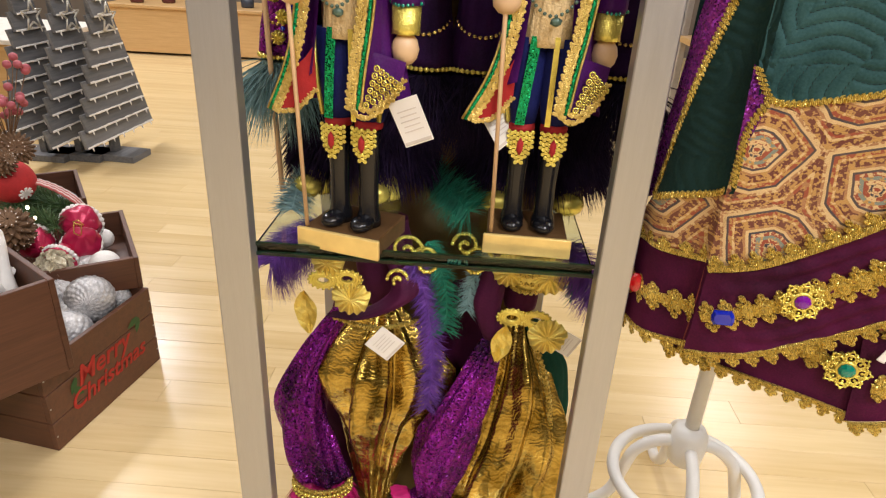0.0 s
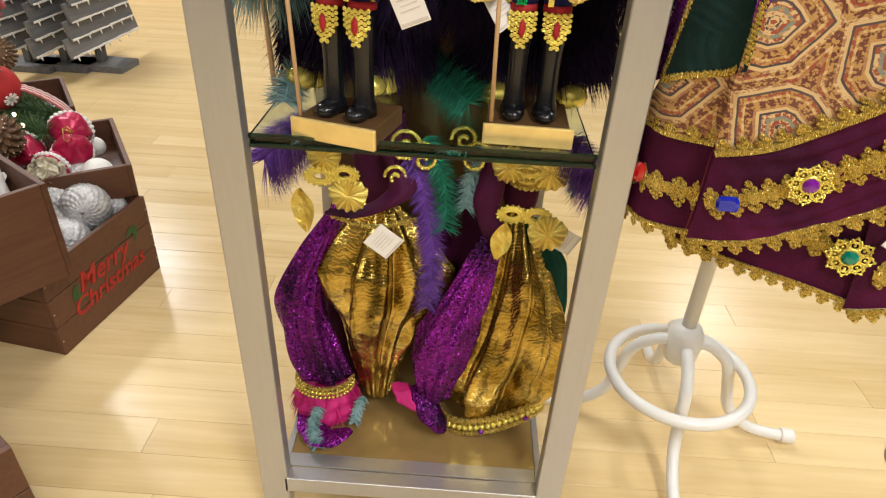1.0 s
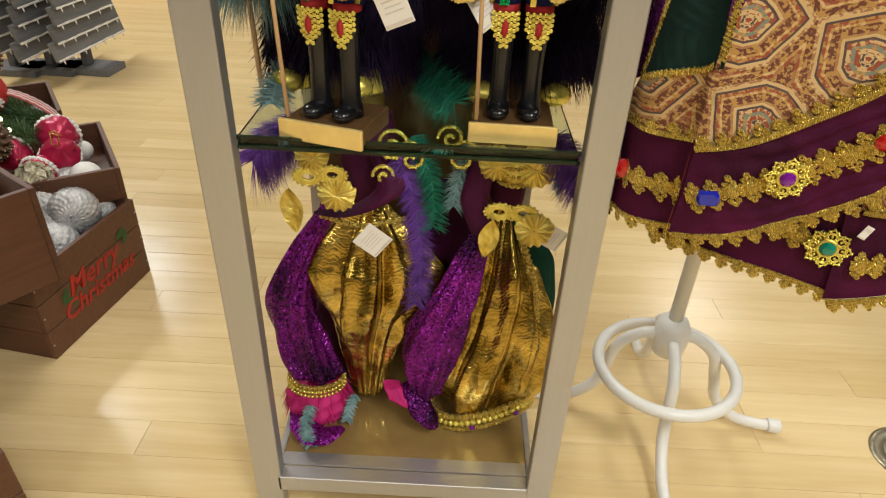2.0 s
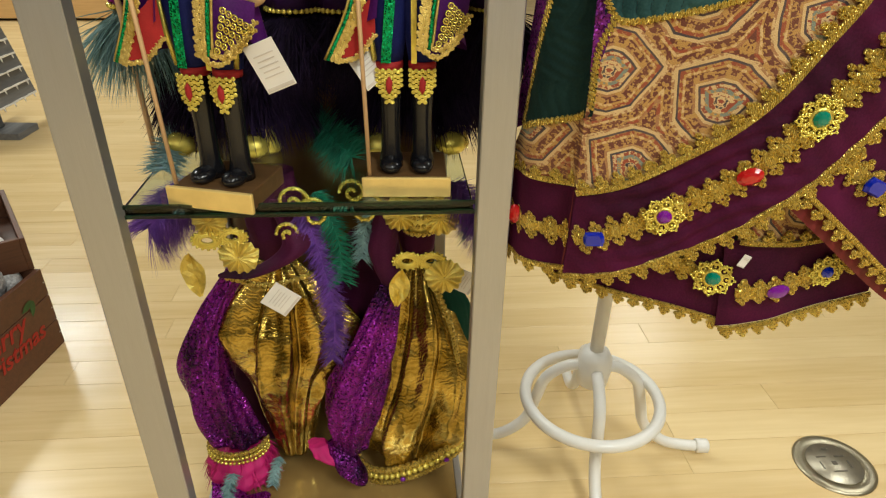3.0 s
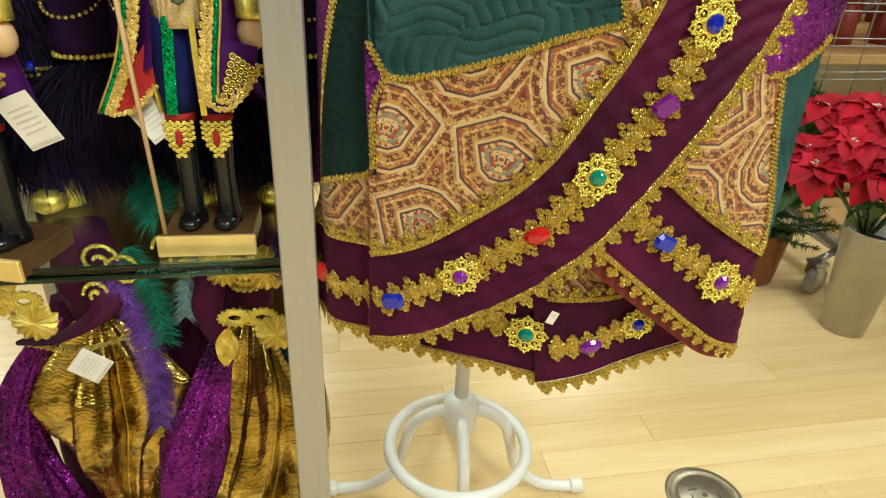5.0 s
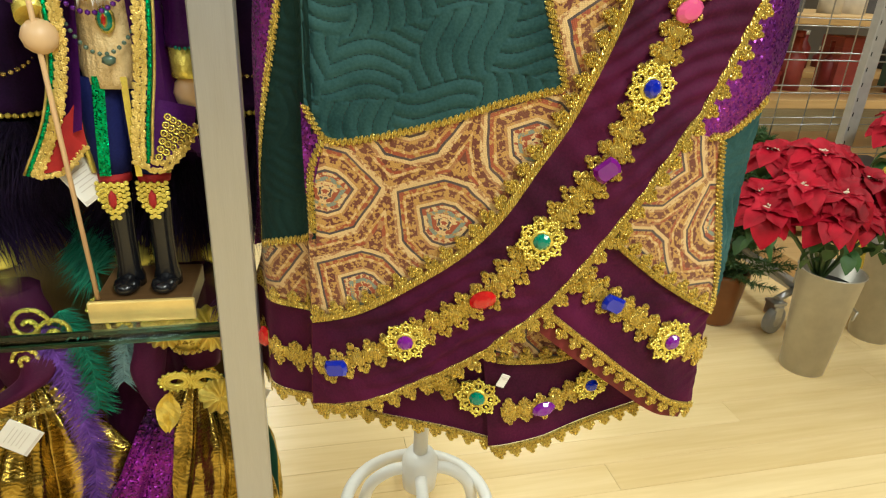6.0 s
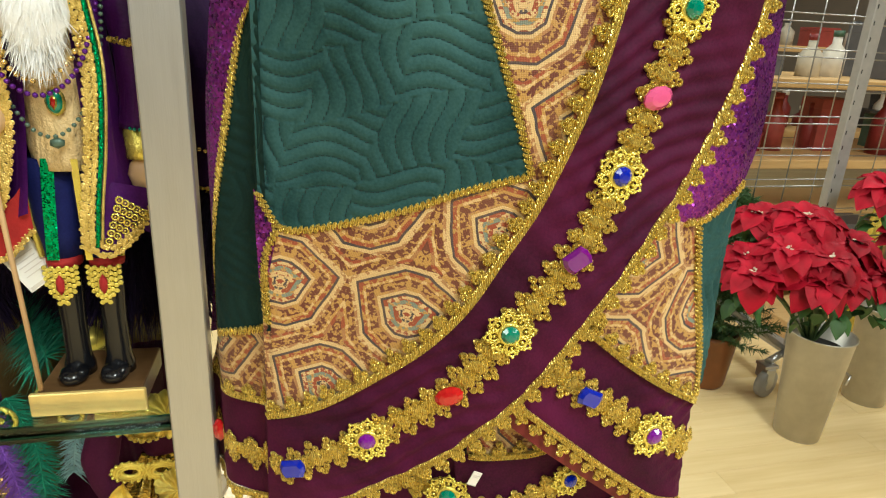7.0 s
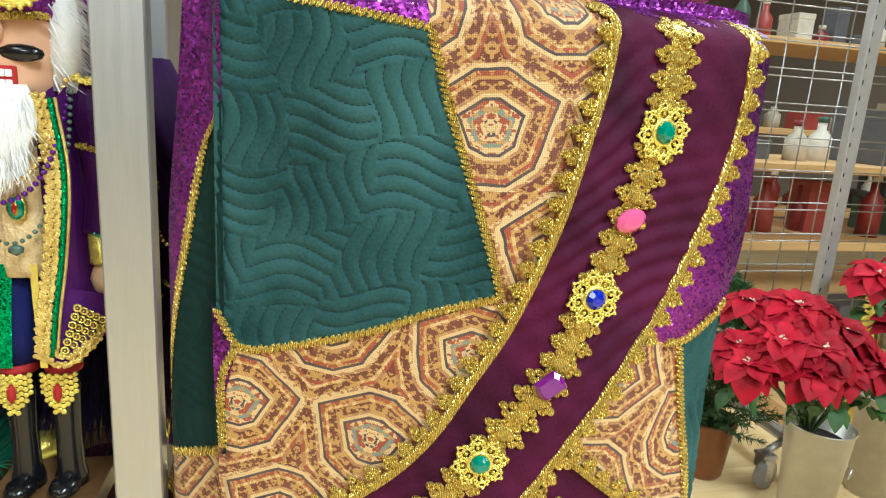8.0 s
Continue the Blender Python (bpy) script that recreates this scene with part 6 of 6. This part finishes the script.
fir_sprig([(-0.70, 1.58, 0.345), (-0.76, 1.61, 0.35), (-0.83, 1.65, 0.34), (-0.90, 1.72, 0.33)], 0.042, 3)
fir_sprig([(-0.72, 1.70, 0.335), (-0.80, 1.73, 0.35), (-0.88, 1.79, 0.34)], 0.042, 4)
for p in ((-0.775, 1.600, 0.390), (-0.745, 1.575, 0.372), (-0.85, 1.68, 0.385)):
    tagged(mesh_ob("fairy_light", ball(0.0045, p, (1, 1, 1.3)), BULB), "small warm lit fairy light in the garland", "fairy light", "fairy lights")
pine_cone((-0.735, 1.47, 0.385), 0.052, (30, 20, 0))
pine_cone((-0.95, 1.86, 0.46), 0.050, (70, 0, 40))
pine_cone((-0.83, 1.62, 0.50), 0.035, (20, 60, 10))
knit = thing("knitted_ball", pose(-0.845, 1.665, 0.435, 20, 10, 30), "red knitted ball ornament with white snowflake pattern", "ornament")
part("ball", ball(0.058, sub=3), KNIT, knit)
for k in range(3):
    q = k * 2 * math.pi / 3 - 1.5
    for a in range(4):
        bar = box(0.036, 0.003, 0.006, m=Matrix.Rotation(a * math.pi / 4, 4, "Y"))
        bar.transform(Matrix.Rotation(q, 4, "Z") @ Matrix.Translation((0, -0.0575, 0)))
        part("snowflake_bar", bar, SNOW, knit)
scarf = thing("knitted_scarf", Matrix(), "narrow pink and white knitted scarf over the crate", "scarf")
PINK_YARN = mat("pink_yarn", (0.48, 0.12, 0.11), 0.85, 0, 0.3, 90, 0.6, 300)
WHITE_YARN = mat("white_yarn", (0.70, 0.62, 0.58), 0.85, 0, 0.2, 90, 0.6, 300)
for k in range(6):
    line = spline([(-0.83, 1.66 + 0.005 * k, 0.445), (-0.77, 1.68 + 0.005 * k, 0.420), (-0.72, 1.69 + 0.005 * k, 0.385), (-0.69, 1.70 + 0.004 * k, 0.345)], 30)
    part("yarn_row", tube([(p[0], p[1], p[2] + 0.0012 * math.sin(2.2 * i + k)) for i, p in enumerate(line)], 0.0034, 6), (PINK_YARN, WHITE_YARN)[k % 2], scarf)
berry = bmesh.new()
r3 = random.Random(4)
for k in range(26):
    p = Vector((-1.05 + r3.uniform(-0.08, 0.08), 2.0 + r3.uniform(-0.06, 0.06), 0.60 + r3.uniform(-0.10, 0.10)))
    ball(0.013, p, sub=2, bm=berry)
    tube([p, Vector((-1.06, 2.0, 0.42))], 0.0015, 5, berry, 1)
tagged(mesh_ob("berry_spray", berry, [mat("frosted_berry", (0.42, 0.10, 0.12), 0.6, 0, 0.3, 90), CONE]), "spray of frosted pink berries above the crates", "berry spray")
striped = mesh_ob("striped_ornament", lathe([(0.004, 0), (0.03, 0.012), (0.036, 0.03), (0.028, 0.052), (0.006, 0.07)], 20), mat("blue_grey_glass", (0.20, 0.24, 0.30), 0.25, 0.3, 0.4, 60, alt=(0.7, 0.72, 0.75)))
striped.matrix_world = pose(-0.90, 1.975, 0.245, 60, 0, 20)
tagged(striped, "blue and white striped ornament in a crate", "ornament")

settle(mark, about((0.29, 0.075), (0.33, 0.105), 2.35, 1.016))


# ---- grey slatted trees ----
def slat_tree(at, turn, seed):
    t = thing("slatted_tree", Matrix.Translation(at) @ Matrix.Rotation(radians(turn), 4, "Z"), "grey stained wooden slat tree with white frosted edges", "wooden tree", "grey slatted trees on the floor")
    r = random.Random(seed)
    n = 10
    for k in range(n):
        f = k / n
        w = 0.50 * (1 - f) + 0.03
        z = 0.155 + 0.066 * k
        b = box(w, 0.013, 0.080, (0, 0, 0), 0.0015)
        sl = part("slat", b, GREYSTAIN, t)
        tilt = Matrix.Translation((0, 0, z)) @ pose(0, 0, 0, -13 + r.uniform(-1, 1), 0, r.uniform(-0.6, 0.6))
        sl.matrix_basis = tilt
        fr = bmesh.new()
        x = -w / 2 + 0.004
        while x < w / 2 - 0.01:
            ln = min(r.uniform(0.02, 0.05), w / 2 - 0.004 - x)
            box(ln, 0.009, r.uniform(0.007, 0.010), (x + ln / 2, -0.007, -0.037 + r.uniform(-0.001, 0.001)), 0.002, fr)
            x += ln
        part("frosted_edge", fr, SNOW, sl, "lumpy white frosted edge")
        for e in np.linspace(-w / 2 + 0.03, w / 2 - 0.03, max(1, int(w / 0.075))):
            part("icicle", lathe([(0.0035, 0), (0.003, -0.01), (0.0008, -0.018)], 7, m=Matrix.Translation((float(e), -0.0095, -0.040))), SNOW, sl)
    part("post", box(0.045, 0.030, 0.80, (0, 0.035, 0.43), 0.002), GREYSTAIN, t)
    part("foot", box(0.15, 0.25, 0.030, (0, 0.03, 0.015), 0.002), GREYSTAIN, t)
    st = bmesh.new()
    for k in range(5):
        a0 = math.pi / 2 + 2 * math.pi * k / 5
        for d in (-1, 1):
            p = Vector((0.065 * math.cos(a0), 0, 0.065 * math.sin(a0)))
            a1 = a0 + d * math.pi / 5
            q = Vector((0.027 * math.cos(a1), 0, 0.027 * math.sin(a1)))
            tube([p, q], 0.004, 6, st)
    ob = part("star", st, GALV, t, "open wire star")
    ob.matrix_basis = Matrix.Translation((0, -0.035, 0.64))


mark = built()
slat_tree((-1.225, 2.96, 0), 84, 1)
slat_tree((-1.375, 2.94, 0), 86, 2)
slat_tree((-1.52, 2.91, 0), 85, 3)
settle(mark, about((0.29, 0.075), (0.33, 0.105), 2.1, 1.085, 1.06))

# ---- low counters at the far wall ----
mark = built()
ctr = thing("display_counter", pose(-0.60, 5.50, 0), "long low blond wood display counter", "counter")
part("body", box(3.46, 0.62, 0.33, (0, 0, 0.185), 0.004), MAPLE, ctr)
part("plinth", box(3.40, 0.56, 0.03, (0, 0.02, 0.010)), BLACK, ctr, "dark recessed plinth")
part("top", box(3.50, 0.66, 0.025, (0, 0, 0.3625), 0.003), MAPLE, ctr)
r4 = random.Random(12)
for k in range(16):
    h = r4.uniform(0.06, 0.22)
    col = r4.choice([(0.03, 0.03, 0.035), (0.22, 0.22, 0.24), (0.10, 0.03, 0.03), (0.05, 0.06, 0.08)])
    ob = mesh_ob("dark_candle_jar", lathe([(0.045, 0), (0.05, 0.01), (0.05, h * 0.8), (0.04, h * 0.9), (0.042, h)], 18), mat("jar_glaze", col, 0.25, 0.2, 0.3, 30))
    ob.location = (-2.15 + 0.21 * k, 5.40 + r4.uniform(-0.1, 0.15), 0.3755)
    tagged(ob, "dark glazed jar on a blond wood counter", "jar", "jars on the far counter")
settle(mark, about((0.29, 0.075), (0.33, 0.105), 2.2, 1.19, 1.16))
mark = built()
tbl = thing("plinth_table", pose(-2.15, 3.55, 0), "blond wood display plinth", "plinth")
part("body", box(0.8, 0.7, 0.46, (0, 0, 0.23), 0.004), MAPLE, tbl)
part("top", box(0.86, 0.76, 0.025, (0, 0, 0.4725), 0.003), mat("white_laminate", (0.75, 0.70, 0.62), 0.4), tbl)

settle(mark, about((0.29, 0.075), (0.33, 0.105), 2.1, 1.085, 1.06))


# ---- poinsettias, rack and shelves ----
def bract(length, width, bend, b, m):
    rows = []
    for i in range(7):
        f = i / 6
        half = width * (math.sin(math.pi * min(0.97, 0.08 + f * 0.92)) ** 0.75) * (1.0 + 0.22 * math.sin(10 * f))
        z = -bend * f * f * length + 0.16 * length * math.sin(math.pi * f)
        rows.append([b.verts.new(m @ Vector((e * half, length * f, z + abs(e) * width * 0.22))) for e in (-1, -0.5, 0, 0.5, 1)])
    for p, q in zip(rows, rows[1:]):
        for k in range(4):
            b.faces.new((p[k], p[k + 1], q[k + 1], q[k])).smooth = True


RED_BRACT = mat("red_bract", (0.22, 0.001, 0.008), 0.62, 0, 0.45, 25, 0.5, 70, 0.25, alt=(0.58, 0.003, 0.030))
STEM_GREEN = mat("stem_green", (0.06, 0.10, 0.03), 0.6)


def poinsettia(at, heads, seed, label):
    p = thing("poinsettia", Matrix.Translation(at), label, "poinsettia", "poinsettias in metal buckets")
    r = random.Random(seed)
    leaves = bmesh.new()
    for hx, hy, hz, size in heads:
        b = bmesh.new()
        base = Vector((hx, hy, hz))
        lean = Vector((hx * 0.8, hy * 0.8 - 0.25, 0.9)).normalized().to_track_quat("Z", "Y").to_matrix().to_4x4()
        for ring, (n, ln, up, bend) in enumerate(((8, 1.05, -8, 0.40), (8, 0.85, 14, 0.35), (6, 0.58, 36, 0.2))):
            for k in range(n):
                a = 360 * (k + 0.5 * (ring % 2)) / n + r.uniform(-14, 14)
                s = size * ln * r.uniform(0.85, 1.15)
                m = Matrix.Translation(base) @ lean @ Matrix.Rotation(radians(a), 4, "Z") @ Matrix.Rotation(radians(up + r.uniform(-10, 10)), 4, "X")
                bract(s, s * 0.40, bend * r.uniform(0.5, 1.5), b, m)
        part("flower_head", b, RED_BRACT, p)
        c = bmesh.new()
        for k in range(9):
            ball(0.0045, base + lean @ Vector((r.gauss(0, 0.008), r.gauss(0, 0.008), 0.012)), sub=1, bm=c)
        part("flower_centre", c, CREAM_GLIT, p, "small cream yellow flower centre")
        stalk = bmesh.new()
        tube(spline([(0, 0, -0.02), (hx * 0.5, hy * 0.5, hz * 0.55), tuple(base)], 8), 0.0045, 6, stalk)
        part("stem", stalk, STEM_GREEN, p)
        for k in range(7):
            a, d = r.uniform(0, 360), r.uniform(0.03, 0.13)
            m = Matrix.Translation(base + Vector((0, 0, -d))) @ Matrix.Rotation(radians(a), 4, "Z") @ Matrix.Rotation(radians(-20), 4, "X")
            bract(size * r.uniform(0.55, 0.8), size * 0.25, 0.5, leaves, m)
    part("leaves", leaves, GREEN_LEAF, p, "dark green leaves under the blooms")


mark = built()
poinsettia((2.015, 1.495, 0.315), ((-0.29, -0.02, 0.27, 0.080), (-0.23, -0.09, 0.31, 0.085), (-0.14, -0.12, 0.30, 0.090), (-0.06, -0.11, 0.24, 0.085), (-0.17, -0.14, 0.25, 0.085), (-0.08, -0.01, 0.36, 0.080), (-0.22, 0.05, 0.36, 0.080), (0.09, -0.06, 0.23, 0.085), (-0.15, -0.03, 0.38, 0.080), (0.00, -0.05, 0.31, 0.080), (-0.31, -0.08, 0.25, 0.080), (0.06, -0.12, 0.24, 0.080), (0.06, 0.0, 0.27, 0.080)), 3, "red poinsettia in bloom, leaning out of a steel bucket")
poinsettia((2.36, 1.62, 0.33), ((-0.16, -0.06, 0.42, 0.085), (-0.06, -0.10, 0.38, 0.090), (-0.10, -0.13, 0.29, 0.090), (0.06, -0.06, 0.36, 0.085), (-0.02, -0.05, 0.46, 0.085), (0.10, -0.12, 0.28, 0.085)), 8, "red poinsettia in bloom beside another poinsettia")


def bucket(at, r0, r1, h, lab):
    o = thing("steel_bucket", Matrix.Translation(at), lab, "bucket", "steel buckets")
    part("body", lathe([(r0 - 0.002, 0.002), (r0, 0.0), (r1, h), (r1 + 0.004, h + 0.002), (r1 + 0.002, h + 0.005), (r1 - 0.004, h), (r0 - 0.004, 0.008), (0.001, 0.008)], 40), GALV, o)
    part("soil", lathe([(r1 - 0.012, h - 0.045), (0.001, h - 0.035)], 24), mat("dark_soil", (0.02, 0.015, 0.01), 0.9, 0, 0.4, 60, 0.6, 150), o)
    hnd = tube([(r0 + (r1 - r0) * 0.45 + 0.006, -0.045, h * 0.55), (r1 * 0.96 + 0.012, -0.040, h * 0.62), (r1 * 0.96 + 0.014, 0.0, h * 0.64), (r1 * 0.96 + 0.010, 0.03, h * 0.6)], 0.004, 8)
    part("handle", hnd, STEEL, o, "dark side handle")


bucket((2.045, 1.490, 0), 0.062, 0.086, 0.335, "galvanised steel bucket holding a poinsettia, on the floor")
bucket((2.42, 1.62, 0), 0.062, 0.086, 0.335, "galvanised steel bucket holding a poinsettia, on the floor")
pot = thing("plant_pot", pose(1.940, 1.80, 0), "brown glazed pot with a small fir", "plant pot")
part("body", lathe([(0.060, 0), (0.066, 0.01), (0.082, 0.18), (0.088, 0.185), (0.086, 0.20), (0.076, 0.195), (0.07, 0.16), (0.001, 0.16)], 30), mat("brown_glaze", (0.20, 0.07, 0.02), 0.3, 0.1, 0.3, 20), pot)
fir = thing("small_fir", pose(1.940, 1.80, 0.15), "small dark green fir growing in a pot", "fir")
part("trunk", tube([(0, 0, 0), (0.005, 0, 0.2), (0, 0, 0.48)], 0.008, 8, taper=lambda f: 1 - 0.8 * f), CONE, fir)
fb = bmesh.new()
rf = random.Random(2)
for k in range(110):
    f = rf.random() ** 1.3
    z, a = 0.02 + 0.50 * f, rf.uniform(0, 2 * math.pi)
    ln = 0.17 * (1 - f) + 0.035
    d = Vector((math.cos(a), math.sin(a), 0.25))
    pts = [Vector((0, 0, z)) + d * ln * s for s in np.linspace(0, 1, 26)]
    strands([(p, d + Vector((rf.gauss(0, 0.8), rf.gauss(0, 0.8), rf.gauss(0, 0.8)))) for p in pts for _ in range(7)], fb, 0, 0.026, 0.0016, 0.1, k, 0.3)
part("needles", fb, FIR, fir)

rack = thing("wire_rack", pose(2.215, 1.75, 0), "grey steel wire grid rack on castors", "wire rack")
RACKGREY = mat("grey_steel", (0.46, 0.45, 0.44), 0.42, 0.5, 0.12, 50)
CHROME = mat("chrome_wire", (0.36, 0.35, 0.34), 0.3, 0.9, 0.1, 50)
upright = part("upright", box(0.042, 0.030, 1.75, (0, 0, 0.975), 0.002), RACKGREY, rack)
for k in range(34):
    part("slot", box(0.003, 0.0008, 0.012, (-0.014, -0.0152, 0.2 + k * 0.045)), BLACK, upright)
part("foot_bar", box(0.04, 0.46, 0.03, (0, 0.05, 0.125), 0.002), RACKGREY, rack)
part("brace", tube([(-0.02, 0, 0.13), (-0.36, 0.05, 0.36)], 0.010, 8), RACKGREY, rack)
for k in range(12):
    z = 0.50 + 0.098 * k
    for dz in (0.0, 0.022):
        part("wire", tube([(-0.36, 0.04, z + dz), (0.55, 0.04, z + dz)], 0.0022, 6), CHROME, rack)
for k in range(9):
    x = -0.34 + 0.105 * k
    part("wire", tube([(x, 0.046, 0.45), (x, 0.046, 1.70)], 0.0022, 6), CHROME, rack)
castor = part("castor", box(0.05, 0.05, 0.012, (-0.13, -0.055, 0.112), 0.002), STEEL, rack, "swivel castor")
part("fork", box(0.034, 0.06, 0.05, (-0.13, -0.055, 0.085), 0.006), STEEL, castor)
part("wheel", lathe([(0.012, -0.013), (0.046, -0.013), (0.049, -0.008), (0.049, 0.008), (0.046, 0.013), (0.012, 0.013)], 28, m=Matrix.Translation((-0.13, -0.065, 0.049)) @ pose(0, 0, 0, 90, 0, 20)), mat("grey_rubber", (0.32, 0.31, 0.29), 0.5), castor, "grey rubber wheel with steel hub")
part("hub", lathe([(0.020, -0.016), (0.022, -0.014), (0.022, 0.014), (0.020, 0.016)], 20, m=Matrix.Translation((-0.13, -0.065, 0.049)) @ pose(0, 0, 0, 90, 0, 20)), STEEL, castor)
part("castor_post", tube([(-0.13, -0.055, 0.122), (-0.01, 0.0, 0.125)], 0.012, 10), STEEL, rack)


def shelf_unit(at, length, depth, levels, lab):
    o = thing("shop_shelf", Matrix.Translation(at), lab, "shelf", "shop shelves behind the rack")
    for z in levels:
        part("shelf_board", box(length, depth, 0.035, (0, 0, z), 0.003), MAPLE, o)
    for x in (-length / 2 + 0.03, length / 2 - 0.03):
        for y in (-depth / 2 + 0.03, depth / 2 - 0.03):
            part("leg", box(0.035, 0.035, levels[-1], (x, y, levels[-1] / 2), 0.002), RACKGREY, o)


shelf_unit((2.95, 2.55, 0), 1.5, 0.55, (0.12, 0.66, 0.98), "blond wood shop shelf stacked with boxes and bottles")
shelf_unit((3.9, 3.6, 0), 1.8, 0.6, (0.12, 0.62, 1.1, 1.6), "blond wood shop shelf stacked with boxes and bottles")
shelf_unit((2.2, 3.9, 0), 1.4, 0.5, (0.12, 0.62, 1.1), "blond wood shop shelf stacked with boxes and bottles")
plat = thing("low_platform", pose(2.95, 1.98, 0), "low blond wood display platform", "platform")
part("body", box(1.06, 0.50, 0.10, (0, 0, 0.05), 0.003), MAPLE, plat)
rs = random.Random(21)
BOX_COLS = [mat("goods_" + str(k), c, 0.45, 0, 0.2, 30) for k, c in enumerate([(0.20, 0.02, 0.02), (0.70, 0.66, 0.58), (0.03, 0.03, 0.03), (0.30, 0.05, 0.04), (0.10, 0.10, 0.11), (0.05, 0.10, 0.06), (0.55, 0.50, 0.40)])]
for sx, sy, z, length in ((2.95, 2.55, 0.6775, 1.4), (2.95, 2.55, 0.9975, 1.4), (2.95, 2.55, 0.1375, 1.4), (3.9, 3.6, 0.6375, 1.7), (3.9, 3.6, 1.1175, 1.7), (3.9, 3.6, 1.6175, 1.7), (2.2, 3.9, 0.6375, 1.3), (2.2, 3.9, 1.1175, 1.3)):
    x = sx - length / 2 + 0.08
    while x < sx + length / 2 - 0.08:
        w, d, h = rs.uniform(0.06, 0.20), rs.uniform(0.10, 0.30), rs.uniform(0.03, 0.24)
        m = rs.choice(BOX_COLS)
        if rs.random() < 0.5:
            o = thing("gift_box", pose(x, sy + rs.uniform(-0.08, 0.02), z, 0, 0, rs.uniform(-8, 8)), "boxed goods standing on a shop shelf", "box", "boxed goods on the shelves")
            part("carton", box(w, d, h, (0, 0, h / 2), 0.002), m, o)
            part("lid", box(w + 0.004, d + 0.004, h * 0.2, (0, 0, h * 0.9 + 0.002), 0.002), m, o)
        else:
            r = min(w, 0.09) / 2
            o = thing("bottle", pose(x, sy + rs.uniform(-0.15, 0.0), z), "dark bottle standing on a shop shelf", "bottle", "bottles on the shelves")
            part("glass_body", lathe([(r, 0), (r, h * 0.6 + 0.03), (r * 0.4, h * 0.8 + 0.04), (r * 0.4, h + 0.05)], 16), m, o)
            part("cap", lathe([(r * 0.46, h + 0.045), (r * 0.46, h + 0.07)], 14), rs.choice(BOX_COLS), o)
        x += w + rs.uniform(0.01, 0.06)
gt = bmesh.new()
for k in range(4):
    lathe([(0.075 - 0.012 * k, 0.07 * k), (0.02, 0.07 * k + 0.13)], 12, gt, pose(0, 0, 0.0))
goldtree = mesh_ob("gold_tree_ornament", gt, BRIGHT)
goldtree.location = (2.56, 1.86, 0.1005)
goldtree.scale = (0.9, 0.9, 1.75)
tagged(goldtree, "tall gold glitter cone tree on the platform", "ornament")
settle(mark, about((0.596, 0.166), (0.615, 0.205), -0.25, 1.03))
# ---- floor planks ----
def plank_mesh(length):
    bm = box(length - 0.0008, 0.0873, 0.012, (0, 0, -0.0060), 0.0004)
    me = bpy.data.meshes.new("plank")
    bm.to_mesh(me)
    bm.free()
    me.materials.append(BAMBOO)
    return me


floor_ob = bpy.data.objects["floor"]
lengths = [0.92, 1.23, 1.54, 1.85]
plank_meshes = [plank_mesh(v) for v in lengths]
rnd = random.Random(5)
rest_v, rest_f = [], []
for row in range(-62, 90):
    y = 1.394 + 0.088 * row - 0.0
    if not -3.95 < y < 7.95:
        continue
    x = -5.3 + rnd.uniform(-0.9, 0)
    while x < 6.4:
        k = rnd.randrange(4)
        mid = x + lengths[k] / 2
        near = -1.9 < mid < 2.9 and 0.2 < y < 4.2
        if near:
            ob = new("plank", plank_meshes[k])
            ob.location = (mid, y, rnd.uniform(-0.0002, 0.0002))
            ob.parent = floor_ob
        else:
            s = len(rest_v)
            a, b, c, d = x + 0.0006, x + lengths[k] - 0.0006, y - 0.0434, y + 0.0434
            rest_v += [(a, c, 0), (b, c, 0), (b, d, 0), (a, d, 0), (a, c, -0.006), (b, c, -0.006), (b, d, -0.006), (a, d, -0.006)]
            rest_f += [(s, s + 1, s + 2, s + 3), (s, s + 4, s + 5, s + 1), (s + 1, s + 5, s + 6, s + 2), (s + 2, s + 6, s + 7, s + 3), (s + 3, s + 7, s + 4, s)]
        x += lengths[k]
me = bpy.data.meshes.new("far_planks")
me.from_pydata(rest_v, [], rest_f)
me.materials.append(BAMBOO)
ob = new("far_planks", me)
ob.parent = floor_ob
tagged(ob, kind="stuff")
